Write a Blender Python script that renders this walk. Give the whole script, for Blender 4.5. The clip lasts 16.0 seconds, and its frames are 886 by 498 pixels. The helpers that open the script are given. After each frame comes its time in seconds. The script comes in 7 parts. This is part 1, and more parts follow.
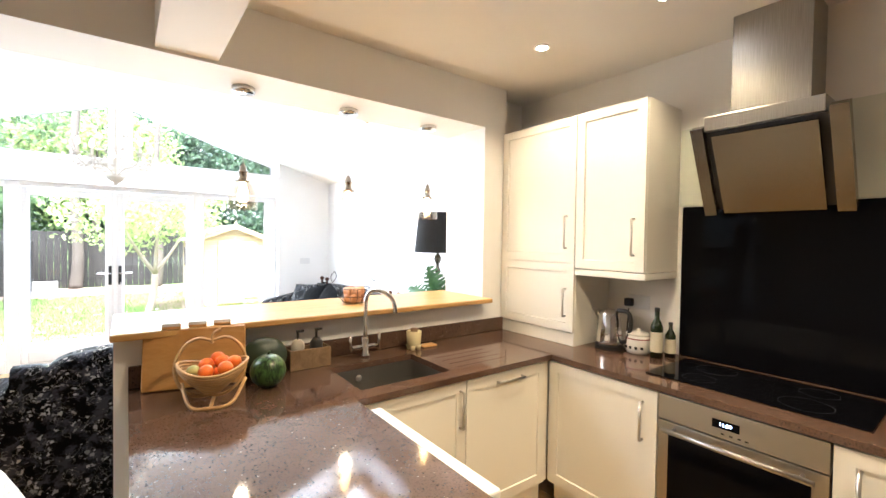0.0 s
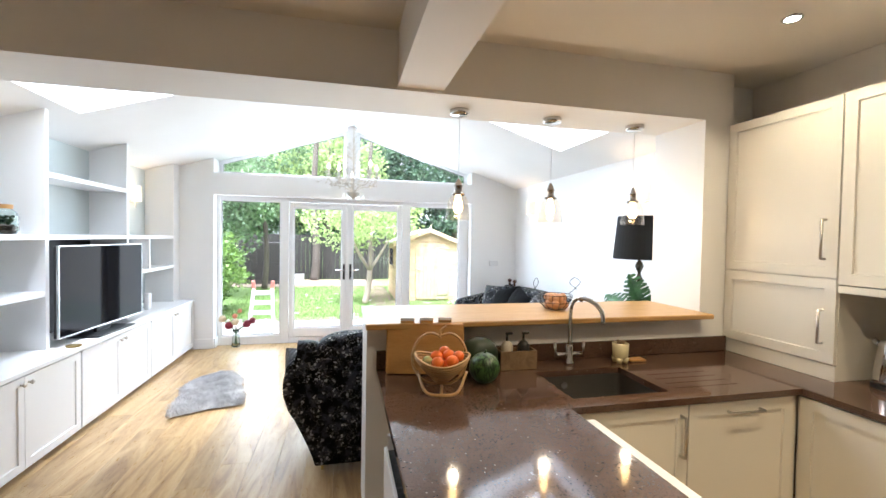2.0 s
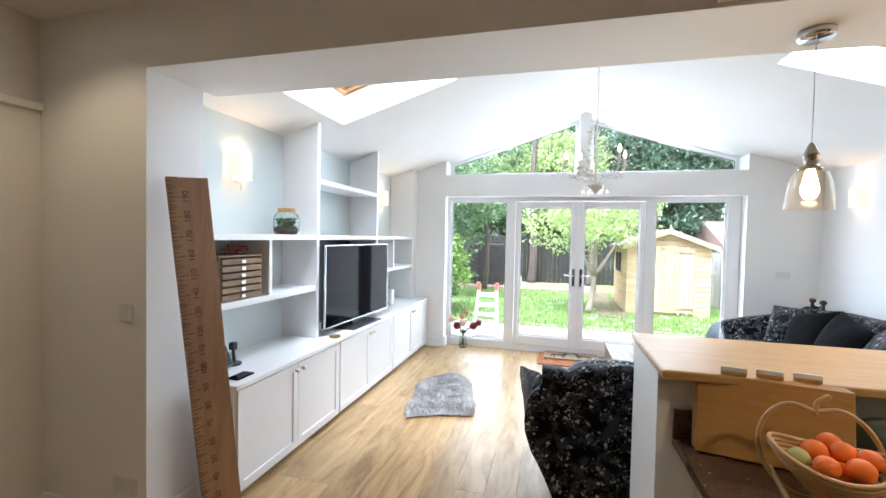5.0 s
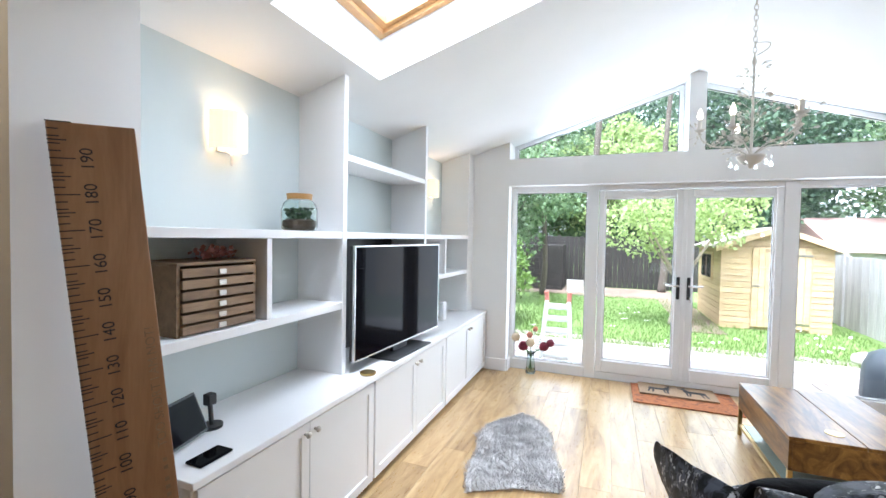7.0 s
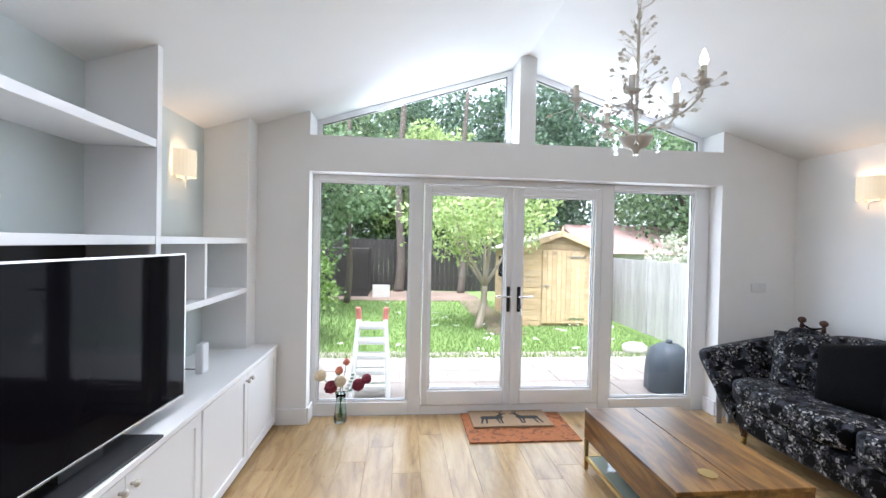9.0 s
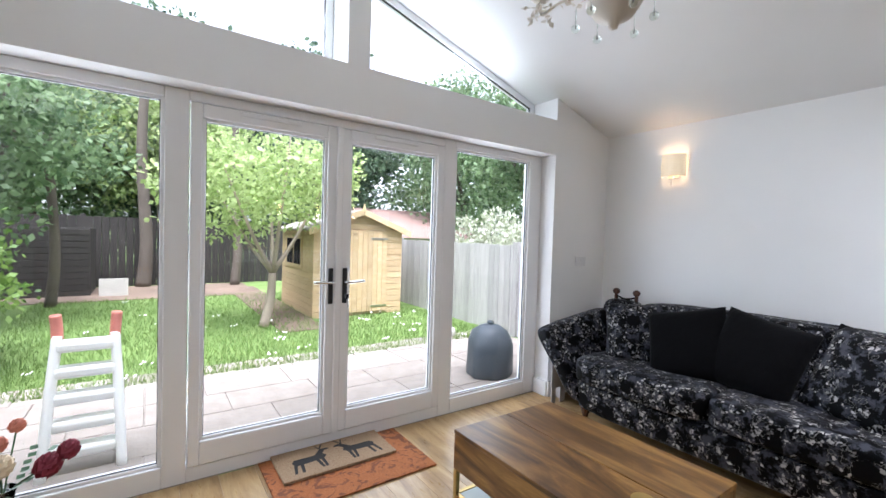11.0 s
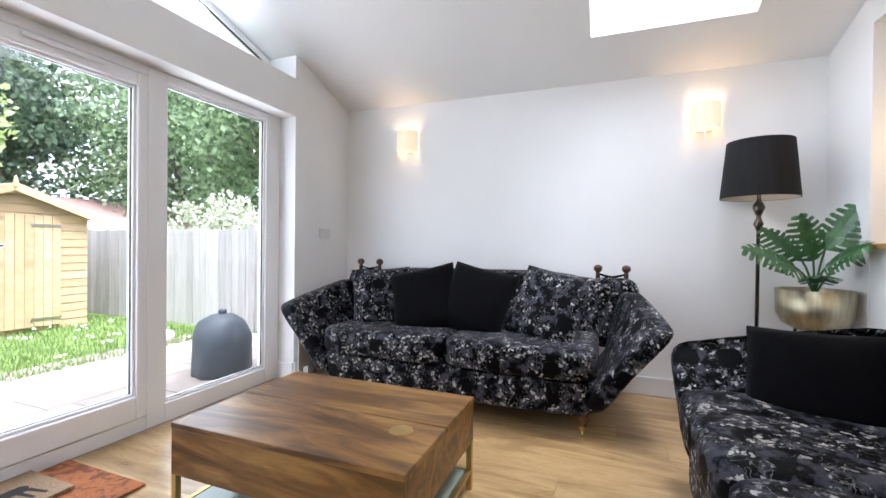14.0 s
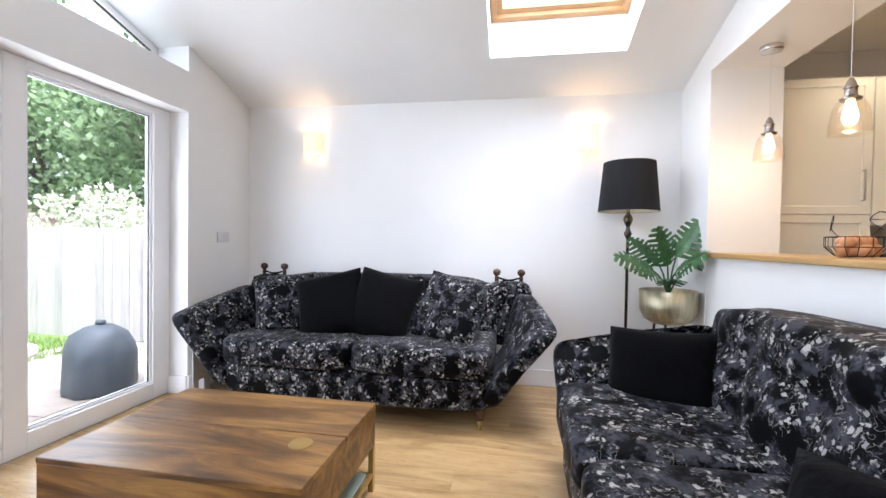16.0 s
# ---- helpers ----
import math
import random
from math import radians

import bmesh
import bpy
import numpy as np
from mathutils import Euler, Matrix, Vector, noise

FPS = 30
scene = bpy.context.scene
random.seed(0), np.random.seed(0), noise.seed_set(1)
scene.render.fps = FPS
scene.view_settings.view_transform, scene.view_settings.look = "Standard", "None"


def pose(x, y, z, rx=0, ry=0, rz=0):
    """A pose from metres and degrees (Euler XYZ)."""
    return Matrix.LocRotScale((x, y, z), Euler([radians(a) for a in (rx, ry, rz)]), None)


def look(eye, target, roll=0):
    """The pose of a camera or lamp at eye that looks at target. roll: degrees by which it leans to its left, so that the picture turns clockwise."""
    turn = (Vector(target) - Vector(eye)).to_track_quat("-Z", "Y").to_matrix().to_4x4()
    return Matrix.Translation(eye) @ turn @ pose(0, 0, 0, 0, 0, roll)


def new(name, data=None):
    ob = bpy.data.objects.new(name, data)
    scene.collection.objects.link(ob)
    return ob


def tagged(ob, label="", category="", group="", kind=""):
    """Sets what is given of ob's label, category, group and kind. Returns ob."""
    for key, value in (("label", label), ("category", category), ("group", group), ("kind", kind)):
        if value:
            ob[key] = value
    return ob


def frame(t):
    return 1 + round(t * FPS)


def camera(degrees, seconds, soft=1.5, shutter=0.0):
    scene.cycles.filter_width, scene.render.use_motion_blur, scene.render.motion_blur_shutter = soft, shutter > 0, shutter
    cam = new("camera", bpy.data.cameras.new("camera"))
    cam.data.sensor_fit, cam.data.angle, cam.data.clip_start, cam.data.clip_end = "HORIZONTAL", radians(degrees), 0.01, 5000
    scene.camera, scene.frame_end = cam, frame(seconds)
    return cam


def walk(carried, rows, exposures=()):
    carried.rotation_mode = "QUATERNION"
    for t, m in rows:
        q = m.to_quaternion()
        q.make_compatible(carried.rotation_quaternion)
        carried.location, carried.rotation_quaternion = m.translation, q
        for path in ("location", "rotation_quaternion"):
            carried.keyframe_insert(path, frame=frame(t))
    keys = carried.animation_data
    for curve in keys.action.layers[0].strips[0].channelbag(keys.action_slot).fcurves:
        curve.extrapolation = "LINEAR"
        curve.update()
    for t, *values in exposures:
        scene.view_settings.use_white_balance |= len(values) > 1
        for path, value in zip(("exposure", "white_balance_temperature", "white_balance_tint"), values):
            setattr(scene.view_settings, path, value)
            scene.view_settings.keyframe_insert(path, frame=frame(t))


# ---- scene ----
cam = camera(92.8, 16.0)
PATH = [
    (0, (0.229, -0.02, 1.539), (1.43, 1.579, 1.496), 0.9),
    (0.5, (0.184, 0.006, 1.543), (1.206, 1.725, 1.501), 0.9),
    (1, (0.147, 0.008, 1.558), (0.953, 1.837, 1.509), 0.9),
    (1.5, (0.105, 0.001, 1.568), (0.751, 1.893, 1.518), 0.9),
    (2, (0.061, -0.004, 1.571), (0.521, 1.941, 1.521), 1.0),
    (2.5, (0.028, -0.001, 1.58), (0.319, 1.977, 1.528), 1.0),
    (3, (0.004, 0.04, 1.573), (0.103, 2.037, 1.52), 1.0),
    (3.5, (-0.029, 0.127, 1.579), (-0.116, 2.124, 1.522), 0.9),
    (4, (-0.058, 0.276, 1.573), (-0.361, 2.252, 1.514), 0.9),
    (4.5, (-0.096, 0.423, 1.568), (-0.513, 2.378, 1.509), 1.1),
    (5, (-0.178, 0.595, 1.558), (-0.689, 2.528, 1.499), 1.2),
    (5.2, (-0.219, 0.681, 1.553), (-0.755, 2.607, 1.493), 1.3),
    (7.3, (-0.648, 1.765, 1.53), (-1.376, 3.627, 1.472), 1.0),
    (7.5, (-0.657, 1.889, 1.53), (-1.346, 3.766, 1.477), 1.2),
    (8, (-0.748, 2.181, 1.555), (-1.237, 4.119, 1.506), 1.3),
    (8.5, (-0.844, 2.446, 1.558), (-1.002, 4.439, 1.524), 1.3),
    (9, (-0.888, 2.74, 1.545), (-0.698, 4.73, 1.515), 1.2),
    (9.2, (-0.898, 2.856, 1.574), (-0.594, 4.832, 1.524), 1.0),
    (11.4, (-0.88, 3.99, 1.344), (0.386, 5.538, 1.3), 0.9),
    (11.5, (-0.889, 4.01, 1.335), (0.404, 5.535, 1.294), 0.6),
    (12, (-0.801, 4.072, 1.229), (0.647, 5.452, 1.203), 0.9),
    (12.5, (-0.764, 4.088, 1.165), (0.839, 5.285, 1.147), 0.8),
    (13, (-0.761, 4.093, 1.123), (0.969, 5.095, 1.11), 0.7),
    (13.5, (-0.742, 4.032, 1.113), (1.058, 4.904, 1.094), 0.7),
    (14, (-0.735, 4.011, 1.1), (1.132, 4.727, 1.082), 0.7),
    (14.5, (-0.732, 3.986, 1.108), (1.179, 4.578, 1.086), 0.7),
    (15, (-0.755, 3.984, 1.133), (1.187, 4.463, 1.102), 0.7),
    (15.5, (-0.77, 3.952, 1.149), (1.188, 4.354, 1.12), 0.8),
    (16, (-0.803, 3.926, 1.182), (1.169, 4.257, 1.146), 0.9),
]
EXPOSURES = [(0.0, 2.93, 5650, 11), (1.5, 2.40, 5600, 10), (3.5, 1.98, 5500, 10), (5.2, 1.98, 5500, 10), (7.7, 1.74, 5500, 11), (9.0, 1.42, 5650, 13), (11.5, 1.18, 5750, 14), (13.5, 1.42, 5750, 15), (16.0, 1.80, 5750, 16)]
walk(cam, [(t, look(eye, target, roll)) for t, eye, target, roll in PATH], EXPOSURES)

# ---- world, sun, large lights ----
world = bpy.data.worlds.new("world")
scene.world = world
world.use_nodes = True
wn = world.node_tree
sky = wn.nodes.new("ShaderNodeTexSky")
sky.sky_type = "NISHITA"
sky.sun_disc = False
sky.sun_elevation = radians(65)
sky.sun_rotation = radians(227)
sky.air_density, sky.dust_density, sky.ozone_density = 1.0, 3.0, 1.0
pale = wn.nodes.new("ShaderNodeHueSaturation")      # a thin white overcast
pale.inputs["Saturation"].default_value, pale.inputs["Value"].default_value = 0.22, 1.75
wn.links.new(sky.outputs[0], pale.inputs["Color"])
wn.links.new(pale.outputs[0], wn.nodes["Background"].inputs[0])
wn.nodes["Background"].inputs[1].default_value = 0.15


def lamp(name, kind, m, energy, color=(1, 1, 1), **settings):
    data = bpy.data.lights.new(name, kind)
    data.energy, data.color = energy, color
    if kind == "SUN":
        data.angle = settings["angle"]
    elif kind == "AREA":
        data.shape, data.size, data.size_y = "RECTANGLE", settings["size"], settings["size_y"]
    elif kind == "SPOT":
        data.spot_size, data.spot_blend, data.shadow_soft_size = settings["cone"], 0.6, 0.03
    else:
        data.shadow_soft_size = settings.get("radius", 0.03)
    ob = new(name, data)
    ob.matrix_basis = m
    return ob


lamp("sun", "SUN", look((0, 0, 0), (0.0, 0.30, -0.95)), 4.0, (1.0, 0.97, 0.93), angle=radians(40))
# the sky's light in the openings
DAY = (0.93, 0.97, 1.0)
lamp("daylight_doors", "AREA", look((0.14, 6.78, 1.15), (0.14, 0, 1.25)), 25, DAY, size=3.4, size_y=1.9)
lamp("daylight_gable", "AREA", look((0.16, 6.66, 2.68), (0.16, 0, 2.6)), 9, DAY, size=2.6, size_y=0.3)
lamp("daylight_skylight", "AREA", look((-1.5, 3.5, 2.98), (-1.45, 3.5, 0)), 7, DAY, size=0.95, size_y=0.85)
lamp("daylight_skylight", "AREA", look((1.8, 3.66, 2.98), (1.7, 3.66, 0)), 7, DAY, size=0.95, size_y=0.85)


# ---- geometry helpers ----
def world_of(ob):
    if ob.parent:
        return world_of(ob.parent) @ ob.matrix_parent_inverse @ ob.matrix_basis
    return ob.matrix_basis.copy()


def mesh_of(bm, name, mat, smooth=False):
    me = bpy.data.meshes.new(name)
    bmesh.ops.recalc_face_normals(bm, faces=bm.faces)
    bm.to_mesh(me)
    bm.free()
    for m in (mat if isinstance(mat, (list, tuple)) else [mat]):
        me.materials.append(m)
    if smooth:
        me.shade_smooth()
    return me


def part(name, bm, mat, parent, label="", smooth=False):
    """One mesh under a thing or a part; the bmesh is in the world's (or the thing's own) coordinates."""
    ob = new(name, mesh_of(bm, name, mat, smooth))
    ob.parent = parent
    ob.matrix_parent_inverse = world_of(parent).inverted()
    return tagged(ob, label)


def local_part(name, bm, mat, parent, label="", smooth=False):
    ob = new(name, mesh_of(bm, name, mat, smooth))
    ob.parent = parent
    return tagged(ob, label)


def solid(name, bm, mat, label="", category="", group="", kind="", smooth=False):
    return tagged(new(name, mesh_of(bm, name, mat, smooth)), label, category, group, kind)


def thing(name, at, label, category, group="", kind="", turn=0):
    ob = new(name)
    ob.empty_display_size = 0.1
    ob.matrix_basis = pose(*at, 0, 0, turn)
    return tagged(ob, label, category, group, kind)


def box(bm, x0, x1, y0, y1, z0, z1, bevel=0.0, seg=2):
    made = bmesh.ops.create_cube(bm, size=1)["verts"]
    for v in made:
        v.co = ((x0 + x1) / 2 + v.co.x * (x1 - x0), (y0 + y1) / 2 + v.co.y * (y1 - y0), (z0 + z1) / 2 + v.co.z * (z1 - z0))
    if bevel:
        edges = list({e for v in made for e in v.link_edges})
        bmesh.ops.bevel(bm, geom=edges, offset=bevel, segments=seg, profile=0.5, affect="EDGES")
    return bm


def boxed(*a, **k):
    return box(bmesh.new(), *a, **k)


def cyl(bm, p, q, r0, r1=None, seg=20, caps=True):
    p, q = Vector(p), Vector(q)
    r1 = r0 if r1 is None else r1
    m = Matrix.Translation((p + q) / 2) @ (q - p).to_track_quat("Z", "Y").to_matrix().to_4x4()
    bmesh.ops.create_cone(bm, cap_ends=caps, segments=seg, radius1=r0, radius2=r1, depth=(q - p).length, matrix=m)
    return bm


def lathe(bm, at, profile, seg=32, closed=False):
    """Turns a profile of (radius, height) about the upright through at."""
    rings = []
    for r, z in profile:
        rings.append([bm.verts.new((at[0] + r * math.cos(2 * math.pi * i / seg), at[1] + r * math.sin(2 * math.pi * i / seg), at[2] + z)) for i in range(seg)])
    pairs = list(zip(rings, rings[1:])) + ([(rings[-1], rings[0])] if closed else [])
    for a, b in pairs:
        for i in range(seg):
            bm.faces.new((a[i], a[(i + 1) % seg], b[(i + 1) % seg], b[i]))
    if not closed:
        for ring, r in ((rings[0], profile[0][0]), (rings[-1], profile[-1][0])):
            if r > 1e-4:
                bm.faces.new(ring)
    return bm


def tube(bm, points, r, seg=8, taper=None):
    pts = [Vector(p) for p in points]
    rings = []
    side = None
    for i, p in enumerate(pts):
        d = (pts[min(i + 1, len(pts) - 1)] - pts[max(i - 1, 0)]).normalized()
        if side is None:
            side = d.orthogonal().normalized()
        side = (side - d * side.dot(d)).normalized()
        up = d.cross(side)
        rr = r if taper is None else r + (taper - r) * i / (len(pts) - 1)
        rings.append([bm.verts.new(p + rr * (math.cos(2 * math.pi * k / seg) * side + math.sin(2 * math.pi * k / seg) * up)) for k in range(seg)])
    for a, b in zip(rings, rings[1:]):
        for k in range(seg):
            bm.faces.new((a[k], a[(k + 1) % seg], b[(k + 1) % seg], b[k]))
    bm.faces.new(rings[0])
    bm.faces.new(rings[-1])
    return bm


def smooth_line(points, n=8):
    """Catmull-Rom through the points."""
    p = [Vector(q) for q in points]
    p = [p[0] * 2 - p[1]] + p + [p[-1] * 2 - p[-2]]
    out = []
    for a, b, c, d in zip(p, p[1:], p[2:], p[3:]):
        for i in range(n):
            t = i / n
            out.append(0.5 * (2 * b + (c - a) * t + (2 * a - 5 * b + 4 * c - d) * t * t + (3 * b - a - 3 * c + d) * t ** 3))
    return out + [p[-2]]


def soft(bm, cx, cy, cz, w, d, h, p=5.0, cuts=9, shear=(0, 0), wrinkle=0.0, m=None):
    """A padded block: a superellipsoid; shear leans it along x and y with height."""
    before = set(bm.verts)
    made = bmesh.ops.create_cube(bm, size=2)["verts"]
    edges = list({e for v in made for e in v.link_edges})
    bmesh.ops.subdivide_edges(bm, edges=edges, cuts=cuts, use_grid_fill=True)
    verts = set(bm.verts) - before
    for v in verts:
        c = v.co
        n = (abs(c.x) ** p + abs(c.y) ** p + abs(c.z) ** p) ** (1 / p)
        c = c / n
        if wrinkle:
            c += Vector((0, 0, wrinkle)) * noise.noise(Vector((c.x * 2.3 + cx * 7, c.y * 2.3 + cy * 5, c.z * 2 + cz)))
        q = Vector((cx + c.x * w / 2 + shear[0] * c.z, cy + c.y * d / 2 + shear[1] * c.z, cz + c.z * h / 2))
        v.co = m @ q if m else q
    return bm


def pillow(bm, size, thick, m, cuts=11):
    made = bmesh.ops.create_cube(bm, size=2)["verts"]
    bmesh.ops.subdivide_edges(bm, edges=list({e for v in made for e in v.link_edges}), cuts=cuts, use_grid_fill=True)
    verts = list(bm.verts)
    for v in verts:
        x, y, z = v.co
        puff = (max(0, 1 - abs(x) ** 2.6) * max(0, 1 - abs(y) ** 2.6)) ** 0.55
        wr = 0.10 * noise.noise(Vector((x * 2.1, y * 2.1, size * 9)))
        pin = 1 - 0.07 * (1 - max(abs(x), abs(y))) - 0.05 * (math.cos(x * 1.5) * (abs(y) > 0.9) + math.cos(y * 1.5) * (abs(x) > 0.9))
        v.co = m @ Vector((x * size / 2 * pin, y * size / 2 * pin, z * (0.006 + thick / 2 * puff * (1 + wr))))
    return bm


def panel_door(name, parent, mat, axis, face, a0, a1, z0, z1, out, thick=0.02, rail=0.07, label=""):
    """A shaker door in the plane axis=face, whose front looks towards out (+1 or -1): four rails round a sunk panel."""
    bm = bmesh.new()
    f0, f1 = sorted((face, face + out * thick))
    if axis == "x":
        box(bm, f0, f1, a0, a1, z0, z1)
    else:
        box(bm, a0, a1, f0, f1, z0, z1)
    way = Vector((out, 0, 0)) if axis == "x" else Vector((0, out, 0))
    bmesh.ops.recalc_face_normals(bm, faces=bm.faces)
    front = max(bm.faces, key=lambda f: f.normal.dot(way))
    bmesh.ops.inset_region(bm, faces=[front], thickness=rail)
    bmesh.ops.inset_region(bm, faces=[front], thickness=0.004, depth=-0.009)
    return part(name, bm, mat, parent, label)


def bow_handle(parent, mat, p, q, out, r=0.006, stand=0.03):
    """A squared bar handle between p and q, standing off along out."""
    p, q, o = Vector(p), Vector(q), Vector(out)
    bm = bmesh.new()
    d = (q - p).normalized()
    tube(bm, [p, p + o * stand * 0.9, p + o * stand + d * 0.006], r, 8)
    tube(bm, [q, q + o * stand * 0.9, q + o * stand - d * 0.006], r, 8)
    tube(bm, [p + o * stand, q + o * stand], r * 1.15, 8)
    return part("handle", bm, mat, parent, "brushed nickel bar handle", smooth=True)


# ---- materials ----
def material(name, color=(0.8, 0.8, 0.8), rough=0.5, metal=0.0, **more):
    m = bpy.data.materials.new(name)
    m.use_nodes = True
    b = m.node_tree.nodes["Principled BSDF"]
    b.inputs["Base Color"].default_value = (*color, 1)
    b.inputs["Roughness"].default_value = rough
    b.inputs["Metallic"].default_value = metal
    for k, v in more.items():
        b.inputs[k.replace("_", " ")].default_value = v
    return m


class Nodes:
    def __init__(self, m):
        self.m, self.t = m, m.node_tree
        self.b = self.t.nodes["Principled BSDF"]

    def add(self, kind, **values):
        n = self.t.nodes.new(kind)
        for k, v in values.items():
            n.inputs[k].default_value = v
        return n

    def link(self, a, b):
        self.t.links.new(a, b)

    def coords(self, scale=(1, 1, 1), source="Object", shift=None):
        if source == "Position":
            out = self.add("ShaderNodeNewGeometry").outputs["Position"]
        else:
            out = self.add("ShaderNodeTexCoord").outputs[source]
        if shift is not None:
            n = self.add("ShaderNodeVectorMath")
            n.operation = "ADD"
            self.link(out, n.inputs[0])
            self.link(shift, n.inputs[1])
            out = n.outputs[0]
        n = self.add("ShaderNodeMapping")
        n.inputs["Scale"].default_value = scale
        self.link(out, n.inputs["Vector"])
        return n.outputs[0]

    def noise(self, vec, scale, detail=4.0, rough=0.55, distort=0.0):
        n = self.add("ShaderNodeTexNoise", Scale=scale, Detail=detail, Roughness=rough, Distortion=distort)
        self.link(vec, n.inputs["Vector"])
        return n.outputs["Fac"]

    def ramp(self, fac, stops, smooth=False):
        n = self.add("ShaderNodeValToRGB")
        r = n.color_ramp
        if smooth:
            r.interpolation = "EASE"
        while len(r.elements) < len(stops):
            r.elements.new(0.5)
        for e, (pos, c) in zip(r.elements, stops):
            e.position = pos
            e.color = (*c, 1) if len(c) == 3 else c
        self.link(fac, n.inputs[0])
        return n.outputs[0]

    def mix(self, fac, a, b, mode="MIX"):
        n = self.add("ShaderNodeMix")
        n.data_type, n.blend_type = "RGBA", mode
        for src, i in ((fac, 0), (a, 6), (b, 7)):
            if hasattr(src, "is_output"):
                self.link(src, n.inputs[i])
            else:
                n.inputs[i].default_value = src if i == 0 else (*src, 1)
        return n.outputs[2]

    def map(self, fac, lo, hi):
        n = self.add("ShaderNodeMapRange")
        n.inputs["To Min"].default_value, n.inputs["To Max"].default_value = lo, hi
        self.link(fac, n.inputs["Value"])
        return n.outputs[0]

    def bump(self, height, strength, dist=0.01):
        n = self.add("ShaderNodeBump", Strength=strength, Distance=dist)
        self.link(height, n.inputs["Height"])
        self.link(n.outputs[0], self.b.inputs["Normal"])

    def color(self, out):
        self.link(out, self.b.inputs["Base Color"])

    def rough(self, out):
        self.link(out, self.b.inputs["Roughness"])


def painted(name, color, rough=0.55, spread=0.035, bump=0.05, grain=240):
    m = material(name, color, rough)
    n = Nodes(m)
    v = n.coords(source="Position")
    big = n.noise(v, 0.9, 3)
    lo, hi = [c * (1 - spread) for c in color], [min(1, c * (1 + spread)) for c in color]
    n.color(n.ramp(big, [(0.3, lo), (0.7, hi)]))
    fine = n.noise(v, grain, 2)
    n.rough(n.map(n.noise(v, 6, 3), rough - 0.05, rough + 0.05))
    n.bump(fine, bump, 0.002)
    return m


def timber(name, dark, mid, light, along="y", rough=0.4, scale=1.0, bump=0.08, knots=True, random_shift=True, coat=0.0, stops=(0.22, 0.47, 0.72)):
    """Sawn wood with the grain along one axis; boards differ by Object Info's Random."""
    m = material(name, mid, rough)
    n = Nodes(m)
    rnd = n.add("ShaderNodeObjectInfo").outputs["Random"]
    comb = n.add("ShaderNodeCombineXYZ")
    mul = n.add("ShaderNodeMath")
    mul.operation = "MULTIPLY"
    mul.inputs[1].default_value = 37.0 if random_shift else 0.0
    n.link(rnd, mul.inputs[0])
    for i in range(3):
        n.link(mul.outputs[0], comb.inputs[i])
    stretch = {"x": (0.16, 1, 1), "y": (1, 0.16, 1), "z": (1, 1, 0.12)}[along]
    v = n.coords([s * scale for s in stretch], "Position", comb.outputs[0])
    wave = n.noise(v, 9, 5, 0.6, 1.6)
    fine = n.noise(v, 90, 4, 0.65, 0.3)
    c = n.ramp(wave, list(zip(stops, (dark, mid, light))))
    c = n.mix(n.map(fine, 0.0, 0.5), c, [x * 0.55 for x in mid])
    if knots:
        kv = n.coords([s * scale * (1.0 if s == 1 else 2.5) for s in stretch], "Position", comb.outputs[0])
        vor = n.add("ShaderNodeTexVoronoi", Scale=2.6)
        n.link(kv, vor.inputs["Vector"])
        c = n.mix(n.ramp(vor.outputs["Distance"], [(0.0, (0.8, 0.8, 0.8)), (0.10, (0, 0, 0))]), c, [x * 0.45 for x in dark])
    tone = n.map(rnd, 0.86, 1.10)
    hsv = n.add("ShaderNodeHueSaturation")
    n.link(tone, hsv.inputs["Value"])
    n.link(c, hsv.inputs["Color"])
    n.color(hsv.outputs[0])
    n.rough(n.map(fine, rough - 0.08, rough + 0.12))
    n.bump(fine, bump, 0.003)
    if coat:
        n.b.inputs["Coat Weight"].default_value = coat
        n.b.inputs["Coat Roughness"].default_value = 0.15
    return m


WHITE_WALL = painted("white_emulsion", (0.84, 0.84, 0.83), 0.6)
CREAM_WALL = painted("warm_white_emulsion", (0.76, 0.735, 0.69), 0.6)
CEILING = painted("ceiling_emulsion", (0.82, 0.82, 0.81), 0.7)
SAGE = painted("pale_sage_paint", (0.60, 0.66, 0.655), 0.55)
WHITE_WOOD = painted("white_eggshell", (0.83, 0.83, 0.83), 0.38, 0.02, 0.03, 160)
CREAM_UNIT = painted("ivory_unit_lacquer", (0.78, 0.755, 0.68), 0.32, 0.02, 0.02, 160)
UPVC = painted("white_upvc", (0.86, 0.865, 0.87), 0.25, 0.01, 0.01)
OAK_FLOOR = timber("oak_floor_board", (0.27, 0.155, 0.062), (0.46, 0.30, 0.132), (0.58, 0.41, 0.205), "y", 0.28, 1.0, 0.06, stops=(0.30, 0.48, 0.66))
OAK_BAR = timber("oiled_oak", (0.50, 0.28, 0.085), (0.61, 0.37, 0.13), (0.69, 0.45, 0.185), "x", 0.34, 1.0, 0.05, False, stops=(0.15, 0.5, 0.85))
WALNUT = timber("sheesham_wood", (0.05, 0.021, 0.005), (0.185, 0.086, 0.020), (0.38, 0.205, 0.054), "y", 0.33, 0.95, 0.05, stops=(0.32, 0.49, 0.66))
RULER_WOOD = timber("stained_pine_board", (0.20, 0.10, 0.045), (0.30, 0.155, 0.07), (0.37, 0.205, 0.10), "z", 0.4, 1.2, 0.08, False)
BOARD_WOOD = timber("bamboo_board", (0.44, 0.22, 0.065), (0.54, 0.29, 0.09), (0.60, 0.35, 0.125), "x", 0.4, 2.0, 0.04, False)
